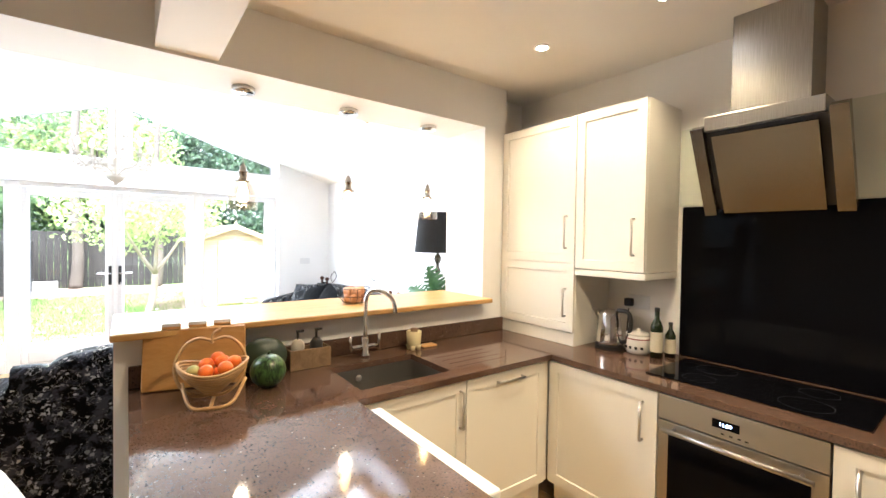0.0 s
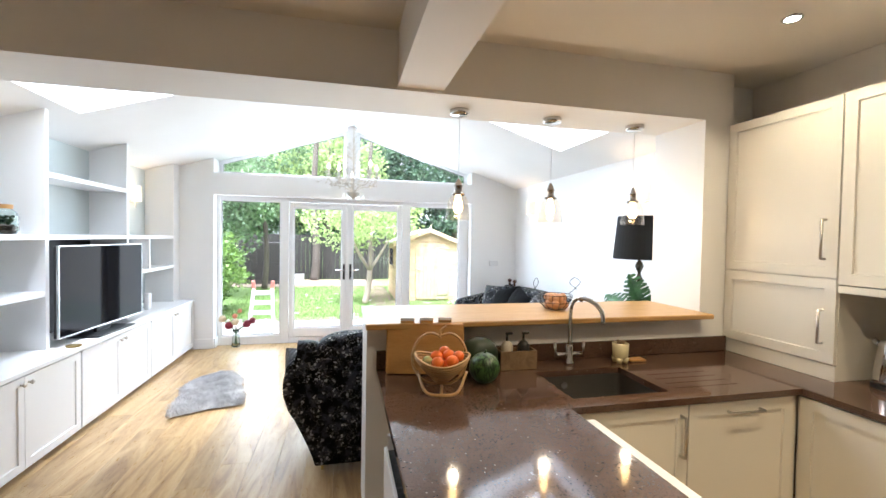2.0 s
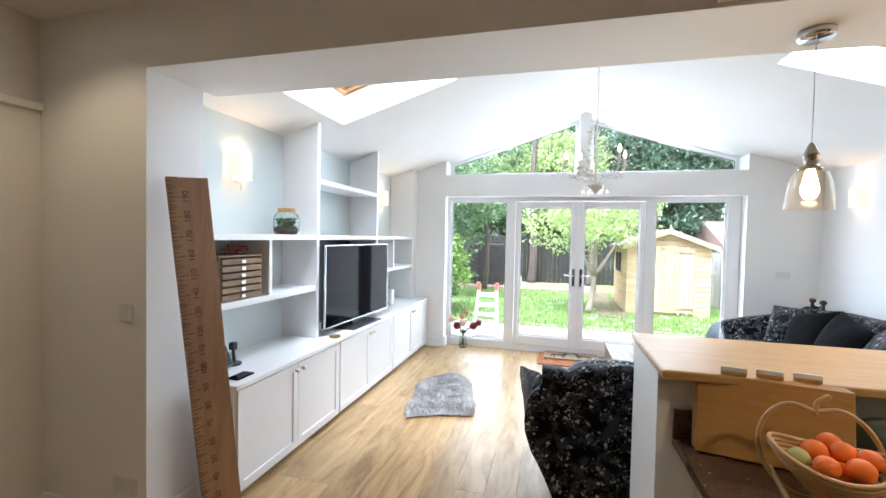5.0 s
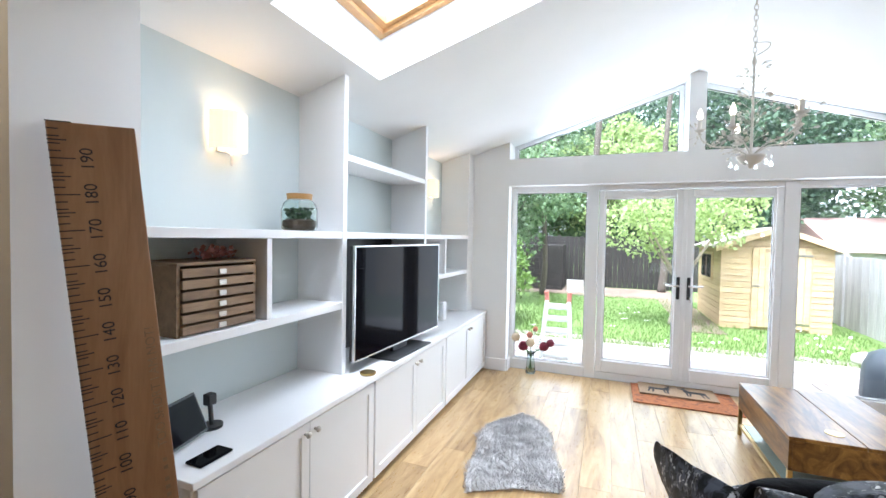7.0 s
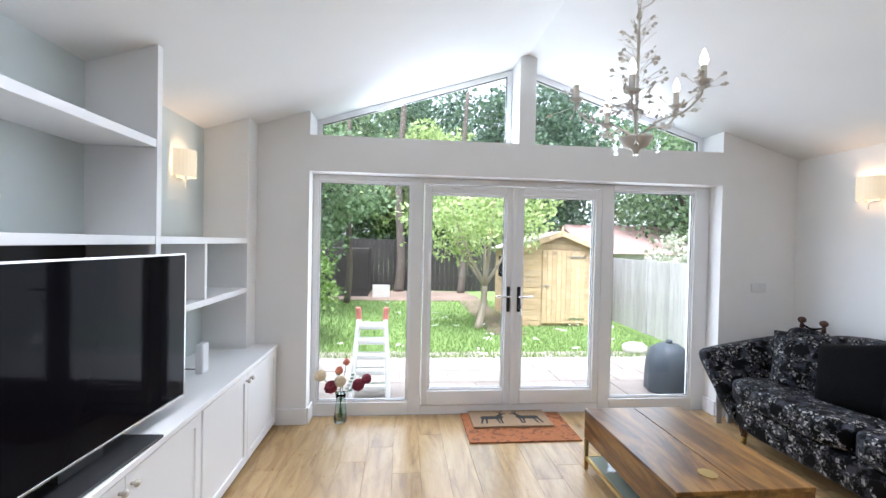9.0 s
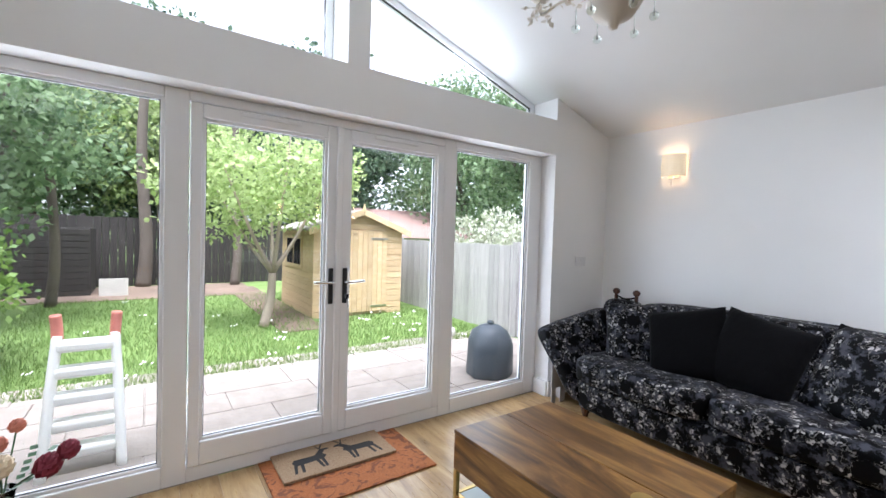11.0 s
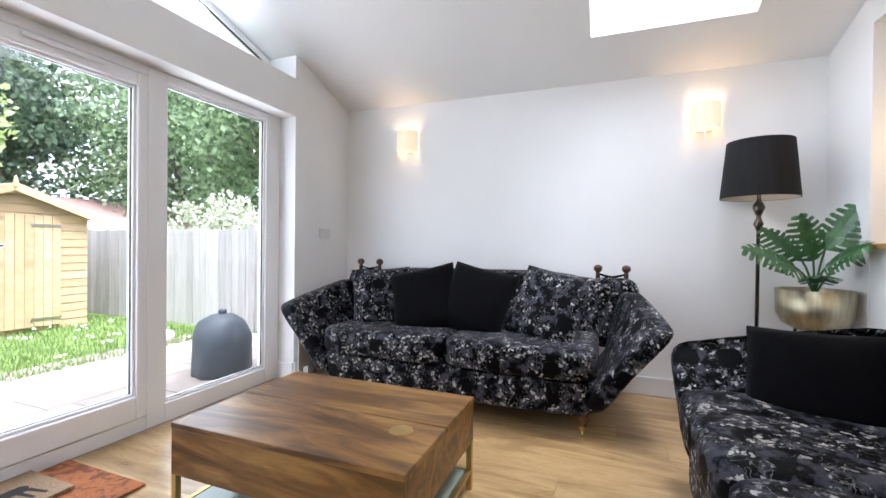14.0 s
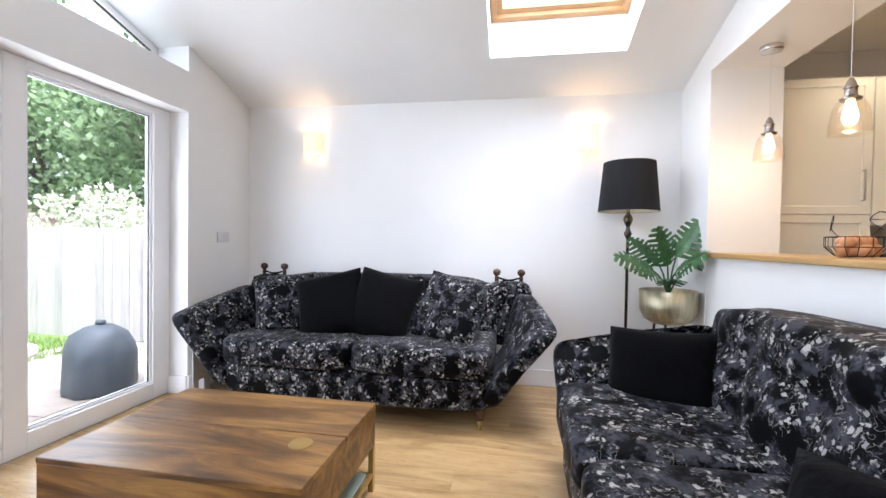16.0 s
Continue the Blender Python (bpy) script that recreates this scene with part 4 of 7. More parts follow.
# ---- sofas ----
def sofa(name, length, label, finials=True):
    """Built about its base centre, with its front towards -y."""
    s = thing(name, (0, 0, 0), label, "sofa")
    L = length / 2
    bm = soft(bmesh.new(), 0, -0.02, 0.235, length, 0.86, 0.23, 9, 8)
    local_part("base", bm, FABRIC, s)
    for side in (-1, 1):
        bm = soft(bmesh.new(), side * L * 0.49, -0.09, 0.425, length * 0.497, 0.78, 0.19, 7, 14, wrinkle=0.06)
        c = local_part("seat_cushion", bm, FABRIC, s, smooth=True)
        bm = bmesh.new()
        for z in (0.478,):
            loop = []
            for i in range(41):
                a = 2 * math.pi * i / 40
                ca, sa = math.cos(a), math.sin(a)
                k = (abs(ca) ** 4.4 + abs(sa) ** 4.4) ** (-1 / 4.4)
                loop.append((side * L * 0.49 + ca * k * length * 0.236, -0.09 + sa * k * 0.363, z))
            tube(bm, loop, 0.0035, 6)
        local_part("piping", bm, VELVET, c, "black piped edge", True)
    waist = [(0.06, -0.05), (0.15, -0.02), (0.29, 0.04), (0.45, 0.12), (0.56, 0.155), (0.66, 0.15), (0.74, 0.125), (0.775, 0.07), (1.2, 0.07)]

    def held(v):
        """Keeps the rear of the loveseat's sides within its waisted outer back."""
        if finials:
            return
        for (z0, e0), (z1, e1) in zip(waist, waist[1:]):
            if z0 <= v.co.z <= z1:
                most = L + e0 + (e1 - e0) * (v.co.z - z0) / (z1 - z0) + 0.12 * max(0, 0.33 - v.co.y)
                v.co.x = max(-most, min(most, v.co.x))
                break

    tall = 0.66 if finials else 0.69
    bm = soft(bmesh.new(), 0, 0.30, 0.25 + tall / 2, length * 0.98, 0.22, tall, 5, 20, (0, 0.07), 0.03)
    for v in bm.verts:
        # a gently buttoned back
        if v.co.y < 0.30 and abs(v.co.x) < L * 0.92 and v.co.z > 0.4:
            v.co.y -= (0.035 if finials else 0.06) * math.sqrt(abs(math.sin(v.co.x * 8.4))) * math.sqrt(abs(math.sin((v.co.z - 0.4) * 9)))
    local_part("backrest", bm, FABRIC, s, smooth=True)
    for side in (-1, 1):
        bm = soft(bmesh.new(), side * (L + 0.11), -0.05, 0.40, 0.15, 0.80, 0.52, 6.5, 12, (side * 0.175, -0.02), 0.02)
        for v in bm.verts:
            # the top edge rolls outward, rising to the back
            k = max(0, (v.co.z - 0.38) / 0.28)
            back = max(0, (v.co.y + 0.35) / 0.7)
            v.co.x += side * (0.04 - 0.16 * back) * k
            v.co.z += 0.17 * k * back
            held(v)
        local_part("arm", bm, FABRIC, s, smooth=True)
        for x in (L - 0.03, L + 0.16) if finials else ():
            bm = bmesh.new()
            lathe(bm, (side * x, 0.37, 0.86), [(0.001, 0), (0.016, 0.0), (0.016, 0.05), (0.011, 0.055), (0.026, 0.068), (0.032, 0.085), (0.026, 0.102), (0.010, 0.111), (0.001, 0.112)], 16)
            local_part("finial", bm, DARK_WOOD, s, "turned dark wood finial", True)
        bm = bmesh.new()
        if finials:
            tube(bm, smooth_line([(side * (L - 0.03), 0.37, 0.905), (side * (L + 0.065), 0.36, 0.885), (side * (L + 0.16), 0.37, 0.905)]), 0.008, 6)
            tube(bm, smooth_line([(side * (L + 0.03), 0.35, 0.89), (side * (L + 0.03), 0.31, 0.85), (side * (L + 0.035), 0.30, 0.76)]), 0.014, 6)
            local_part("cord", bm, VELVET, s, "black tie cord", True)
        # upper corner of the back beside the finials
        bm = soft(bmesh.new(), side * (L + 0.07), 0.35, 0.63, 0.36, 0.16, 0.50, 4.5, 8)
        for v in bm.verts:
            held(v)
        local_part("wing", bm, FABRIC, s, smooth=True)
        for y in (-0.36, 0.33):
            bm = lathe(bmesh.new(), (side * (L - 0.09), y, 0.045), [(0.018, 0), (0.022, 0.02), (0.020, 0.03), (0.03, 0.05), (0.036, 0.09), (0.03, 0.10)], 14)
            leg = local_part("leg", bm, DARK_WOOD, s, "turned dark wood leg", True)
            bm = bmesh.new()
            cyl(bm, (side * (L - 0.09) - 0.008, y, 0.022), (side * (L - 0.09) + 0.008, y, 0.022), 0.0215, seg=14)
            lathe(bm, (side * (L - 0.09), y, 0.036), [(0.014, 0), (0.022, 0.006), (0.022, 0.03), (0.018, 0.032)], 12)
            local_part("castor", bm, BRASS, leg, "brass castor", True)
    if not finials:
        # upholstered outer back, waisted towards the floor
        bm = bmesh.new()
        edge = smooth_line([(L + e, 0, z) for z, e in waist[:-1]] + [(L * 0.9, 0, 0.79), (L * 0.5, 0, 0.80)], 5)
        outline = [Vector(p) for p in edge] + [Vector((-p.x, 0, p.z)) for p in reversed(edge)]
        front = [bm.verts.new((p.x, 0.345, p.z)) for p in outline]
        rear = [bm.verts.new((p.x, 0.405, p.z)) for p in outline]
        bm.faces.new(front)
        bm.faces.new(rear)
        for i in range(len(outline)):
            bm.faces.new((front[i], front[(i + 1) % len(outline)], rear[(i + 1) % len(outline)], rear[i]))
        bmesh.ops.bevel(bm, geom=[e for e in bm.edges if abs(e.verts[0].co.y - e.verts[1].co.y) < 0.001], offset=0.018, segments=3, profile=0.5, affect="EDGES")
        local_part("outer_back", bm, FABRIC, s)
    return s


sofa_a = sofa("sofa", 1.88, "black floral jacquard two-seat sofa with wooden finials against the white wall")
sofa_a.matrix_basis = pose(2.19, 4.965, 0, 0, 0, -90)
sofa_b = sofa("sofa", 1.50, "black floral jacquard loveseat backing onto the breakfast bar", False)
sofa_b.matrix_basis = pose(0.60, 3.24, 0, 0, 0, 180)


def scatter(label, mat, size, thick, m, group=""):
    return solid("cushion", pillow(bmesh.new(), size, thick, m), mat, label, "cushion", group, smooth=True)


def leaning(x, y, z, facing, lean, roll=0):
    return pose(x, y, z) @ Matrix.Rotation(radians(facing), 4, "Z") @ Matrix.Rotation(radians(90 - lean), 4, "X") @ Matrix.Rotation(radians(roll), 4, "Z")


scatter("floral jacquard scatter cushion against the sofa arm", FABRIC, 0.46, 0.17, leaning(2.16, 5.62, 0.70, -62, 24, 4))
scatter("black velvet scatter cushion on the sofa", VELVET, 0.50, 0.17, leaning(2.13, 5.25, 0.70, -84, 26, 14))
scatter("black velvet scatter cushion on the sofa", VELVET, 0.50, 0.17, leaning(2.15, 4.86, 0.71, -92, 24, -12))
scatter("floral jacquard scatter cushion against the sofa arm", FABRIC, 0.52, 0.18, leaning(2.12, 4.36, 0.70, -112, 26, -8))
scatter("black velvet scatter cushion in the loveseat corner", VELVET, 0.45, 0.17, leaning(1.22, 3.27, 0.58, -116, 24, 3))
scatter("black velvet scatter cushion on the loveseat", VELVET, 0.46, 0.17, leaning(-0.06, 3.30, 0.575, 205, 30, 6))

# ---- coffee table ----
table = thing("coffee_table", (0.745, 5.05, 0), "solid dark wood box coffee table on brass legs", "table")
x0, x1, y0, y1, zt = 0.39, 1.10, 4.555, 5.545, 0.415
for a, b in ((x0, (x0 + x1) / 2 - 0.003), ((x0 + x1) / 2 + 0.003, x1)):
    part("top_leaf", boxed(a, b, y0, y1, zt - 0.022, zt, 0.003), WALNUT, table, "hinged half of the top")
bm = bmesh.new()
for a, b, c, d in ((x0 + 0.002, x0 + 0.022, y0 + 0.002, y1 - 0.002), (x1 - 0.022, x1 - 0.002, y0 + 0.002, y1 - 0.002), (x0 + 0.022, x1 - 0.022, y0 + 0.002, y0 + 0.022), (x0 + 0.022, x1 - 0.022, y1 - 0.022, y1 - 0.002)):
    box(bm, a, b, c, d, zt - 0.20, zt - 0.0225, 0.002)
box(bm, x0 + 0.022, x1 - 0.022, y0 + 0.022, y1 - 0.022, zt - 0.20, zt - 0.185)
part("box_frame", bm, WALNUT, table)
for a in (x0 + 0.014, x1 - 0.014):
    for b in (y0 + 0.014, y1 - 0.014):
        part("leg", boxed(a - 0.012, a + 0.012, b - 0.012, b + 0.012, 0, zt - 0.2, 0.002), BRASS, table, "square brass leg")
part("lower_shelf", boxed(x0 + 0.03, x1 - 0.03, y0 + 0.028, y1 - 0.028, 0.075, 0.09, 0.002), material("greenish_shelf_glass", (0.30, 0.36, 0.30), 0.08), table, "pale glass lower shelf")
bm = bmesh.new()
for a, b, c, d in ((x0 + 0.004, x0 + 0.026, y0 + 0.026, y1 - 0.026), (x1 - 0.026, x1 - 0.004, y0 + 0.026, y1 - 0.026), (x0 + 0.026, x1 - 0.026, y0 + 0.004, y0 + 0.026), (x0 + 0.026, x1 - 0.026, y1 - 0.026, y1 - 0.004)):
    box(bm, a, b, c, d, 0.07, 0.092, 0.002)
part("shelf_rail", bm, BRASS, table, "brass rail")
part("ring_pull", cyl(bmesh.new(), (0.655, 4.70, zt), (0.655, 4.70, zt + 0.003), 0.045, seg=32), BRASS, table, "round brass inlay")
bm = bmesh.new()
box(bm, 0.55, 0.80, 5.0, 5.34, 0.091, 0.125, 0.003)
solid("magazine_pile", bm, SOCKET_WHITE, "pile of white magazines on the lower shelf", "magazines")

# ---- floor lamp, plant ----
fl_lamp = thing("floor_lamp", (2.51, 3.095, 0), "black metal floor lamp with a tapered black drum shade", "lamp")
bm = lathe(bmesh.new(), (2.51, 3.095, 0), [(0.001, 0.0), (0.14, 0.0), (0.14, 0.012), (0.12, 0.022), (0.02, 0.03), (0.011, 0.05), (0.011, 1.22), (0.016, 1.23), (0.029, 1.26), (0.016, 1.29), (0.013, 1.31), (0.024, 1.335), (0.035, 1.365), (0.024, 1.395), (0.012, 1.41), (0.010, 1.46), (0.001, 1.46)], 20)
part("stand", bm, material("gunmetal", (0.13, 0.115, 0.09), 0.22, 1.0), fl_lamp, "dark turned metal stand", True)
bm = lathe(bmesh.new(), (2.51, 3.095, 1.425), [(0.213, 0), (0.180, 0.36), (0.178, 0.36), (0.211, 0)], 40, True)
sh = part("shade", bm, LAMP_SHADE, fl_lamp, "black cloth shade")
part("lining", lathe(bmesh.new(), (2.51, 3.095, 1.427), [(0.209, 0), (0.1765, 0.356), (0.1755, 0.356), (0.208, 0)], 40, True), painted("cream_lining", (0.6, 0.52, 0.38), 0.8), sh, "cream lining")

HAMMERED = material("hammered_brass", (0.46, 0.42, 0.29), 0.4, 1.0)
n = Nodes(HAMMERED)
v = n.coords((1, 1, 0.15), "Position")
n.color(n.ramp(n.noise(v, 30, 4), [(0.3, (0.34, 0.30, 0.19)), (0.7, (0.56, 0.52, 0.38))]))
n.rough(n.map(n.noise(v, 90, 3), 0.32, 0.52))
plant = thing("potted_plant", (2.38, 2.85, 0), "artificial monstera in a hammered brass bowl on a black tripod stand", "plant")
bm = lathe(bmesh.new(), (2.38, 2.85, 0.63), [(0.001, 0.0), (0.10, 0.0), (0.155, 0.03), (0.182, 0.09), (0.188, 0.235), (0.180, 0.235), (0.172, 0.10), (0.12, 0.03), (0.001, 0.02)], 36)
part("pot", bm, HAMMERED, plant, "brass bowl", True)
part("soil", lathe(bmesh.new(), (2.38, 2.85, 0.82), [(0.001, 0.0), (0.17, 0.0), (0.17, 0.01), (0.001, 0.02)], 24), SOIL, plant)
for k in range(3):
    a = 2.1 * k + 0.6
    part("stand_leg", tube(bmesh.new(), [(2.38 + 0.10 * math.cos(a), 2.85 + 0.10 * math.sin(a), 0.655), (2.38 + 0.17 * math.cos(a), 2.85 + 0.17 * math.sin(a), 0.0)], 0.009), BLACK_METAL, plant, "black metal leg")


def monstera_leaf(bm, base, tip, width, droop):
    """A broad heart-shaped leaf, slit from the edge towards the midrib into eight fingers a side."""
    base, tip = Vector(base), Vector(tip)
    d = tip - base
    side = d.cross(Vector((-0.62, 0.12, 0.78))).normalized()
    up = side.cross(d).normalized()
    n = 8

    def half_width(t):
        return width * max(0.03, math.sin(math.pi * min(1, 0.16 + 0.84 * t)) ** 0.6)

    def at(t, f, s):
        w = half_width(t)
        return base + d * (t + 0.16 * f * (1 - t) - 0.10 * f * (t < 0.15)) + side * s * w * f + up * (0.10 * width * math.sin(f * 2.2) - droop * t * t - 0.25 * width * f * f)

    for s in (-1, 1):
        for i in range(n):
            t0, t1 = i / n, (i + 1) / n
            gap = (t1 - t0) * 0.28
            inner = 0.32 + 0.12 * (i % 2)
            pts = [at(t0, 0, s), at(t1, 0, s), at(t1, inner, s), at(t1 - gap, inner + 0.05, s), at(t1 - gap * 1.2, 0.93, s), at((t0 + t1) / 2, 1.02, s), at(t0 + gap * 0.4, 0.95, s), at(t0, inner, s)]
            q = [bm.verts.new(p) for p in pts]
            bm.faces.new((q[0], q[1], q[2], q[7]))
            bm.faces.new((q[7], q[2], q[3]))
            bm.faces.new((q[7], q[3], q[4], q[5], q[6]))
    bmesh.ops.remove_doubles(bm, verts=bm.verts, dist=0.0005)


for ox, oy, oz, length, w, dr in ((-0.10, 0.30, 0.31, 0.30, 0.115, 0.06), (0.02, -0.20, 0.57, 0.36, 0.11, 0.0), (-0.06, -0.30, 0.37, 0.28, 0.10, 0.04), (-0.16, 0.03, 0.17, 0.20, 0.10, 0.05), (0.06, 0.20, 0.42, 0.28, 0.10, 0.03), (-0.22, -0.08, 0.33, 0.27, 0.12, 0.05), (-0.08, 0.08, 0.48, 0.30, 0.115, 0.02), (-0.20, 0.20, 0.22, 0.24, 0.105, 0.06)):
    c = Vector((2.38, 2.85, 0.83))
    end = c + Vector((ox * 1.2, oy * 1.2, oz))
    way = (Vector((ox, oy, oz * 0.55))).normalized()
    mid = end - way * length
    if mid.z < c.z + 0.07:
        mid.z = c.z + 0.07
    part("stem", tube(bmesh.new(), smooth_line([c, c + (mid - c) * 0.5 + Vector((0, 0, 0.03)), mid]), 0.006), MONSTERA, plant)
    bm = bmesh.new()
    monstera_leaf(bm, mid, end, w, dr)
    part("leaf", bm, MONSTERA, plant)

# ---- rugs, mats, vase ----
rug = bmesh.new()
rows, colsn = 34, 22
grid = {}
for i in range(rows + 1):
    for j in range(colsn + 1):
        u, w = i / rows, j / colsn * 2 - 1
        half = 0.265 * (math.sin(math.pi * (0.10 + 0.80 * min(1, (1 - u) * 1.25 + 0.08)) ** 1) ** 0.5) if u > 0.55 else 0.265 + 0.02 * math.sin(u * 9)
        half *= math.sqrt(max(0.02, 1 - max(0, (u - 0.55) / 0.46) ** 2.6))
        x = -1.10 - 0.20 * u + w * half
        y = 4.06 + u * 1.03 + 0.10 * w + 0.04 * (1 - abs(w)) * (u < 0.1)
        z = 0.012 + 0.035 * (1 - max(abs(w), abs(2 * u - 1)) ** 6)
        grid[i, j] = rug.verts.new((x, y, z))
for i in range(rows):
    for j in range(colsn):
        rug.faces.new((grid[i, j], grid[i, j + 1], grid[i + 1, j + 1], grid[i + 1, j]))
sheep = thing("sheepskin_rug", (-1.15, 4.5, 0), "grey long-haired sheepskin rug on the oak floor", "rug")
hide_points = [(v.co.copy()) for v in rug.verts]
part("hide", rug, FUR, sheep, smooth=True)
bm = bmesh.new()
for k in range(15000):
    p = hide_points[random.randrange(len(hide_points))] + Vector((random.uniform(-0.016, 0.016), random.uniform(-0.02, 0.02), 0))
    lean = Vector((noise.noise(p * 7) * 0.035 + random.gauss(0, 0.010), noise.noise(p * 7 + Vector((9, 3, 1))) * 0.035 - 0.012 + random.gauss(0, 0.010), random.uniform(0.012, 0.038)))
    s = Vector((random.uniform(-1, 1), random.uniform(-1, 1), 0)) * 0.003
    bm.faces.new([bm.verts.new(q) for q in (p - s, p + s, p + lean)])
tagged(part("pile", bm, FUR, sheep), kind="stuff")

solid("rug", boxed(-0.345, 0.555, 5.925, 6.485, 0.001, 0.012, 0.003), RUST, "rust-red patterned rug in front of the garden doors", "rug")
doormat = thing("doormat", (0.07, 6.33, 0.012), "coir doormat with two dark stags lying on the rust rug", "doormat")
part("mat", boxed(-0.275, 0.41, 6.165, 6.492, 0.0125, 0.03, 0.004), COIR, doormat)
for sx in (-1, 1):
    bm = bmesh.new()
    cx, cy = 0.07 + sx * 0.15, 6.31
    def blob(pts):
        v = [bm.verts.new((cx + sx * a * 1.3, cy + b * 1.3, 0.0312)) for a, b in pts]
        bm.faces.new(v)
    blob([(-0.055, -0.005), (0.07, -0.012), (0.085, 0.02), (0.07, 0.042), (0.0, 0.04), (-0.06, 0.048), (-0.075, 0.02)])
    blob([(-0.06, 0.04), (-0.03, 0.045), (-0.062, 0.088), (-0.10, 0.082), (-0.105, 0.07), (-0.08, 0.066)])
    for a, l in ((-0.05, 0), (-0.025, -0.01), (0.045, 0.01), (0.072, 0.016)):
        blob([(a - 0.008, 0.0), (a + 0.008, 0.0), (a + l + 0.006, -0.075), (a + l - 0.006, -0.075)])
    for a, b in ((-0.05, 0.125), (-0.02, 0.115), (-0.085, 0.13)):
        blob([(-0.066, 0.086), (-0.058, 0.088), (a + 0.004, b), (a - 0.003, b - 0.002)])
    part("stag_print", bm, STAG, doormat, "dark printed stag")

vase = thing("flower_vase", (-1.39, 6.385, 0), "clear glass vase with dark red and cream peonies by the window", "vase")
bm = lathe(bmesh.new(), (-1.39, 6.385, 0.001), [(0.052, 0), (0.056, 0.012), (0.048, 0.10), (0.036, 0.19), (0.046, 0.245), (0.043, 0.245), (0.033, 0.19), (0.045, 0.10), (0.052, 0.02), (0.001, 0.012)], 24)
part("glass", bm, VASE_GLASS, vase, smooth=True)
DARK_RED = painted("dark_red_petal", (0.20, 0.012, 0.03), 0.6, 0.3)
CREAM_PETAL = painted("cream_petal", (0.72, 0.60, 0.42), 0.6, 0.2)
PINK_PETAL = painted("coral_petal", (0.62, 0.22, 0.14), 0.6, 0.2)
for dx, dy, dz, r, mat in ((-0.17, -0.02, 0.40, 0.045, CREAM_PETAL), (-0.075, -0.06, 0.315, 0.05, DARK_RED), (0.0, -0.05, 0.36, 0.045, CREAM_PETAL), (0.15, -0.04, 0.325, 0.048, DARK_RED), (0.215, -0.01, 0.365, 0.04, DARK_RED), (-0.02, 0.02, 0.43, 0.032, PINK_PETAL), (0.04, 0.03, 0.50, 0.028, PINK_PETAL)):
    top = Vector((-1.39 + dx, 6.385 + dy, dz))
    stem = part("stem", tube(bmesh.new(), smooth_line([(-1.39 - dx * 0.1, 6.385, 0.03), (-1.39 + dx * 0.12, 6.385, 0.22), top]), 0.0035, 6), MONSTERA, vase)
    bm = bmesh.new()
    for k in range(34):
        a = k * 2.4
        el = 1.5 - 2.2 * (k / 34)
        o = Vector((math.cos(a) * math.cos(el), math.sin(a) * math.cos(el), math.sin(el)))
        c = top + o * r * 0.7
        u = o.orthogonal().normalized() * r * 0.68
        w = o.cross(u).normalized() * r * 0.68
        q = [bm.verts.new(p) for p in (c - u, c + w * 0.9 + o * r * 0.2, c + u + o * r * 0.3, c - w * 0.9 + o * r * 0.2)]
        bm.faces.new(q)
    part("bloom", bm, mat, vase, smooth=True)
for k in range(30):
    a = k * 0.9
    p = Vector((-1.39 + (0.06 + 0.02 * (k % 5)) * math.cos(a), 6.385 + 0.05 * math.sin(a) - 0.01, 0.26 + 0.03 * (k % 5)))
    bm = bmesh.new()
    u = Vector((math.cos(a), math.sin(a) * 0.5, 0.3)) * 0.045
    w = Vector((-math.sin(a), math.cos(a), 0.2)) * 0.018
    bm.faces.new([bm.verts.new(q) for q in (p, p + u * 0.5 + w, p + u, p + u * 0.5 - w)])
    part("leaf", bm, MONSTERA, vase)

# ---- chandelier ----
CH = Vector((0.158, 4.575, 0))
CREAM_METAL = painted("antique_cream_metal", (0.60, 0.565, 0.50), 0.5, 0.2)
chand = thing("chandelier", (CH.x, CH.y, 3.16), "antique cream five-arm leaf chandelier with candle bulbs", "chandelier")
bm = bmesh.new()
lathe(bm, (CH.x, CH.y, 1.965), [(0.001, 0), (0.012, 0.004), (0.016, 0.02), (0.05, 0.035), (0.07, 0.065), (0.075, 0.075), (0.02, 0.07), (0.008, 0.10), (0.006, 0.60), (0.014, 0.62), (0.004, 0.66), (0.001, 0.66)], 18)
part("column", bm, CREAM_METAL, chand, smooth=True)
bm = bmesh.new()
for k in range(17):
    z = 2.625 + k * 0.031
    pts = [(CH.x + (0.010 * math.cos(t) if k % 2 else 0), CH.y + (0 if k % 2 else 0.010 * math.cos(t)), z + 0.02 * math.sin(t)) for t in [2 * math.pi * i / 10 for i in range(11)]]
    tube(bm, pts, 0.0022, 5)
part("chain", bm, CREAM_METAL, chand)
part("ceiling_rose", lathe(bmesh.new(), (CH.x, CH.y, 3.13), [(0.012, 0), (0.05, 0.02), (0.055, 0.055), (0.001, 0.055)], 20), CREAM_METAL, chand)
part("flex", tube(bmesh.new(), smooth_line([(CH.x, CH.y, 2.70), (CH.x + 0.07, CH.y, 2.69), (CH.x + 0.06, CH.y, 2.655), (CH.x + 0.005, CH.y, 2.62)]), 0.0025, 5), CREAM_METAL, chand)


def leaf_quad(bm, p, d, s):
    u = d.normalized() * s
    w = u.orthogonal().normalized()
    w = (Matrix.Rotation(random.uniform(0, 6.28), 3, u.normalized()) @ w) * s * 0.38
    up = u.cross(w).normalized() * s * 0.12
    v = [bm.verts.new(q) for q in (p, p + u * 0.5 + w + up, p + u, p + u * 0.5 - w + up)]
    bm.faces.new((v[0], v[1], v[2]))
    bm.faces.new((v[0], v[2], v[3]))


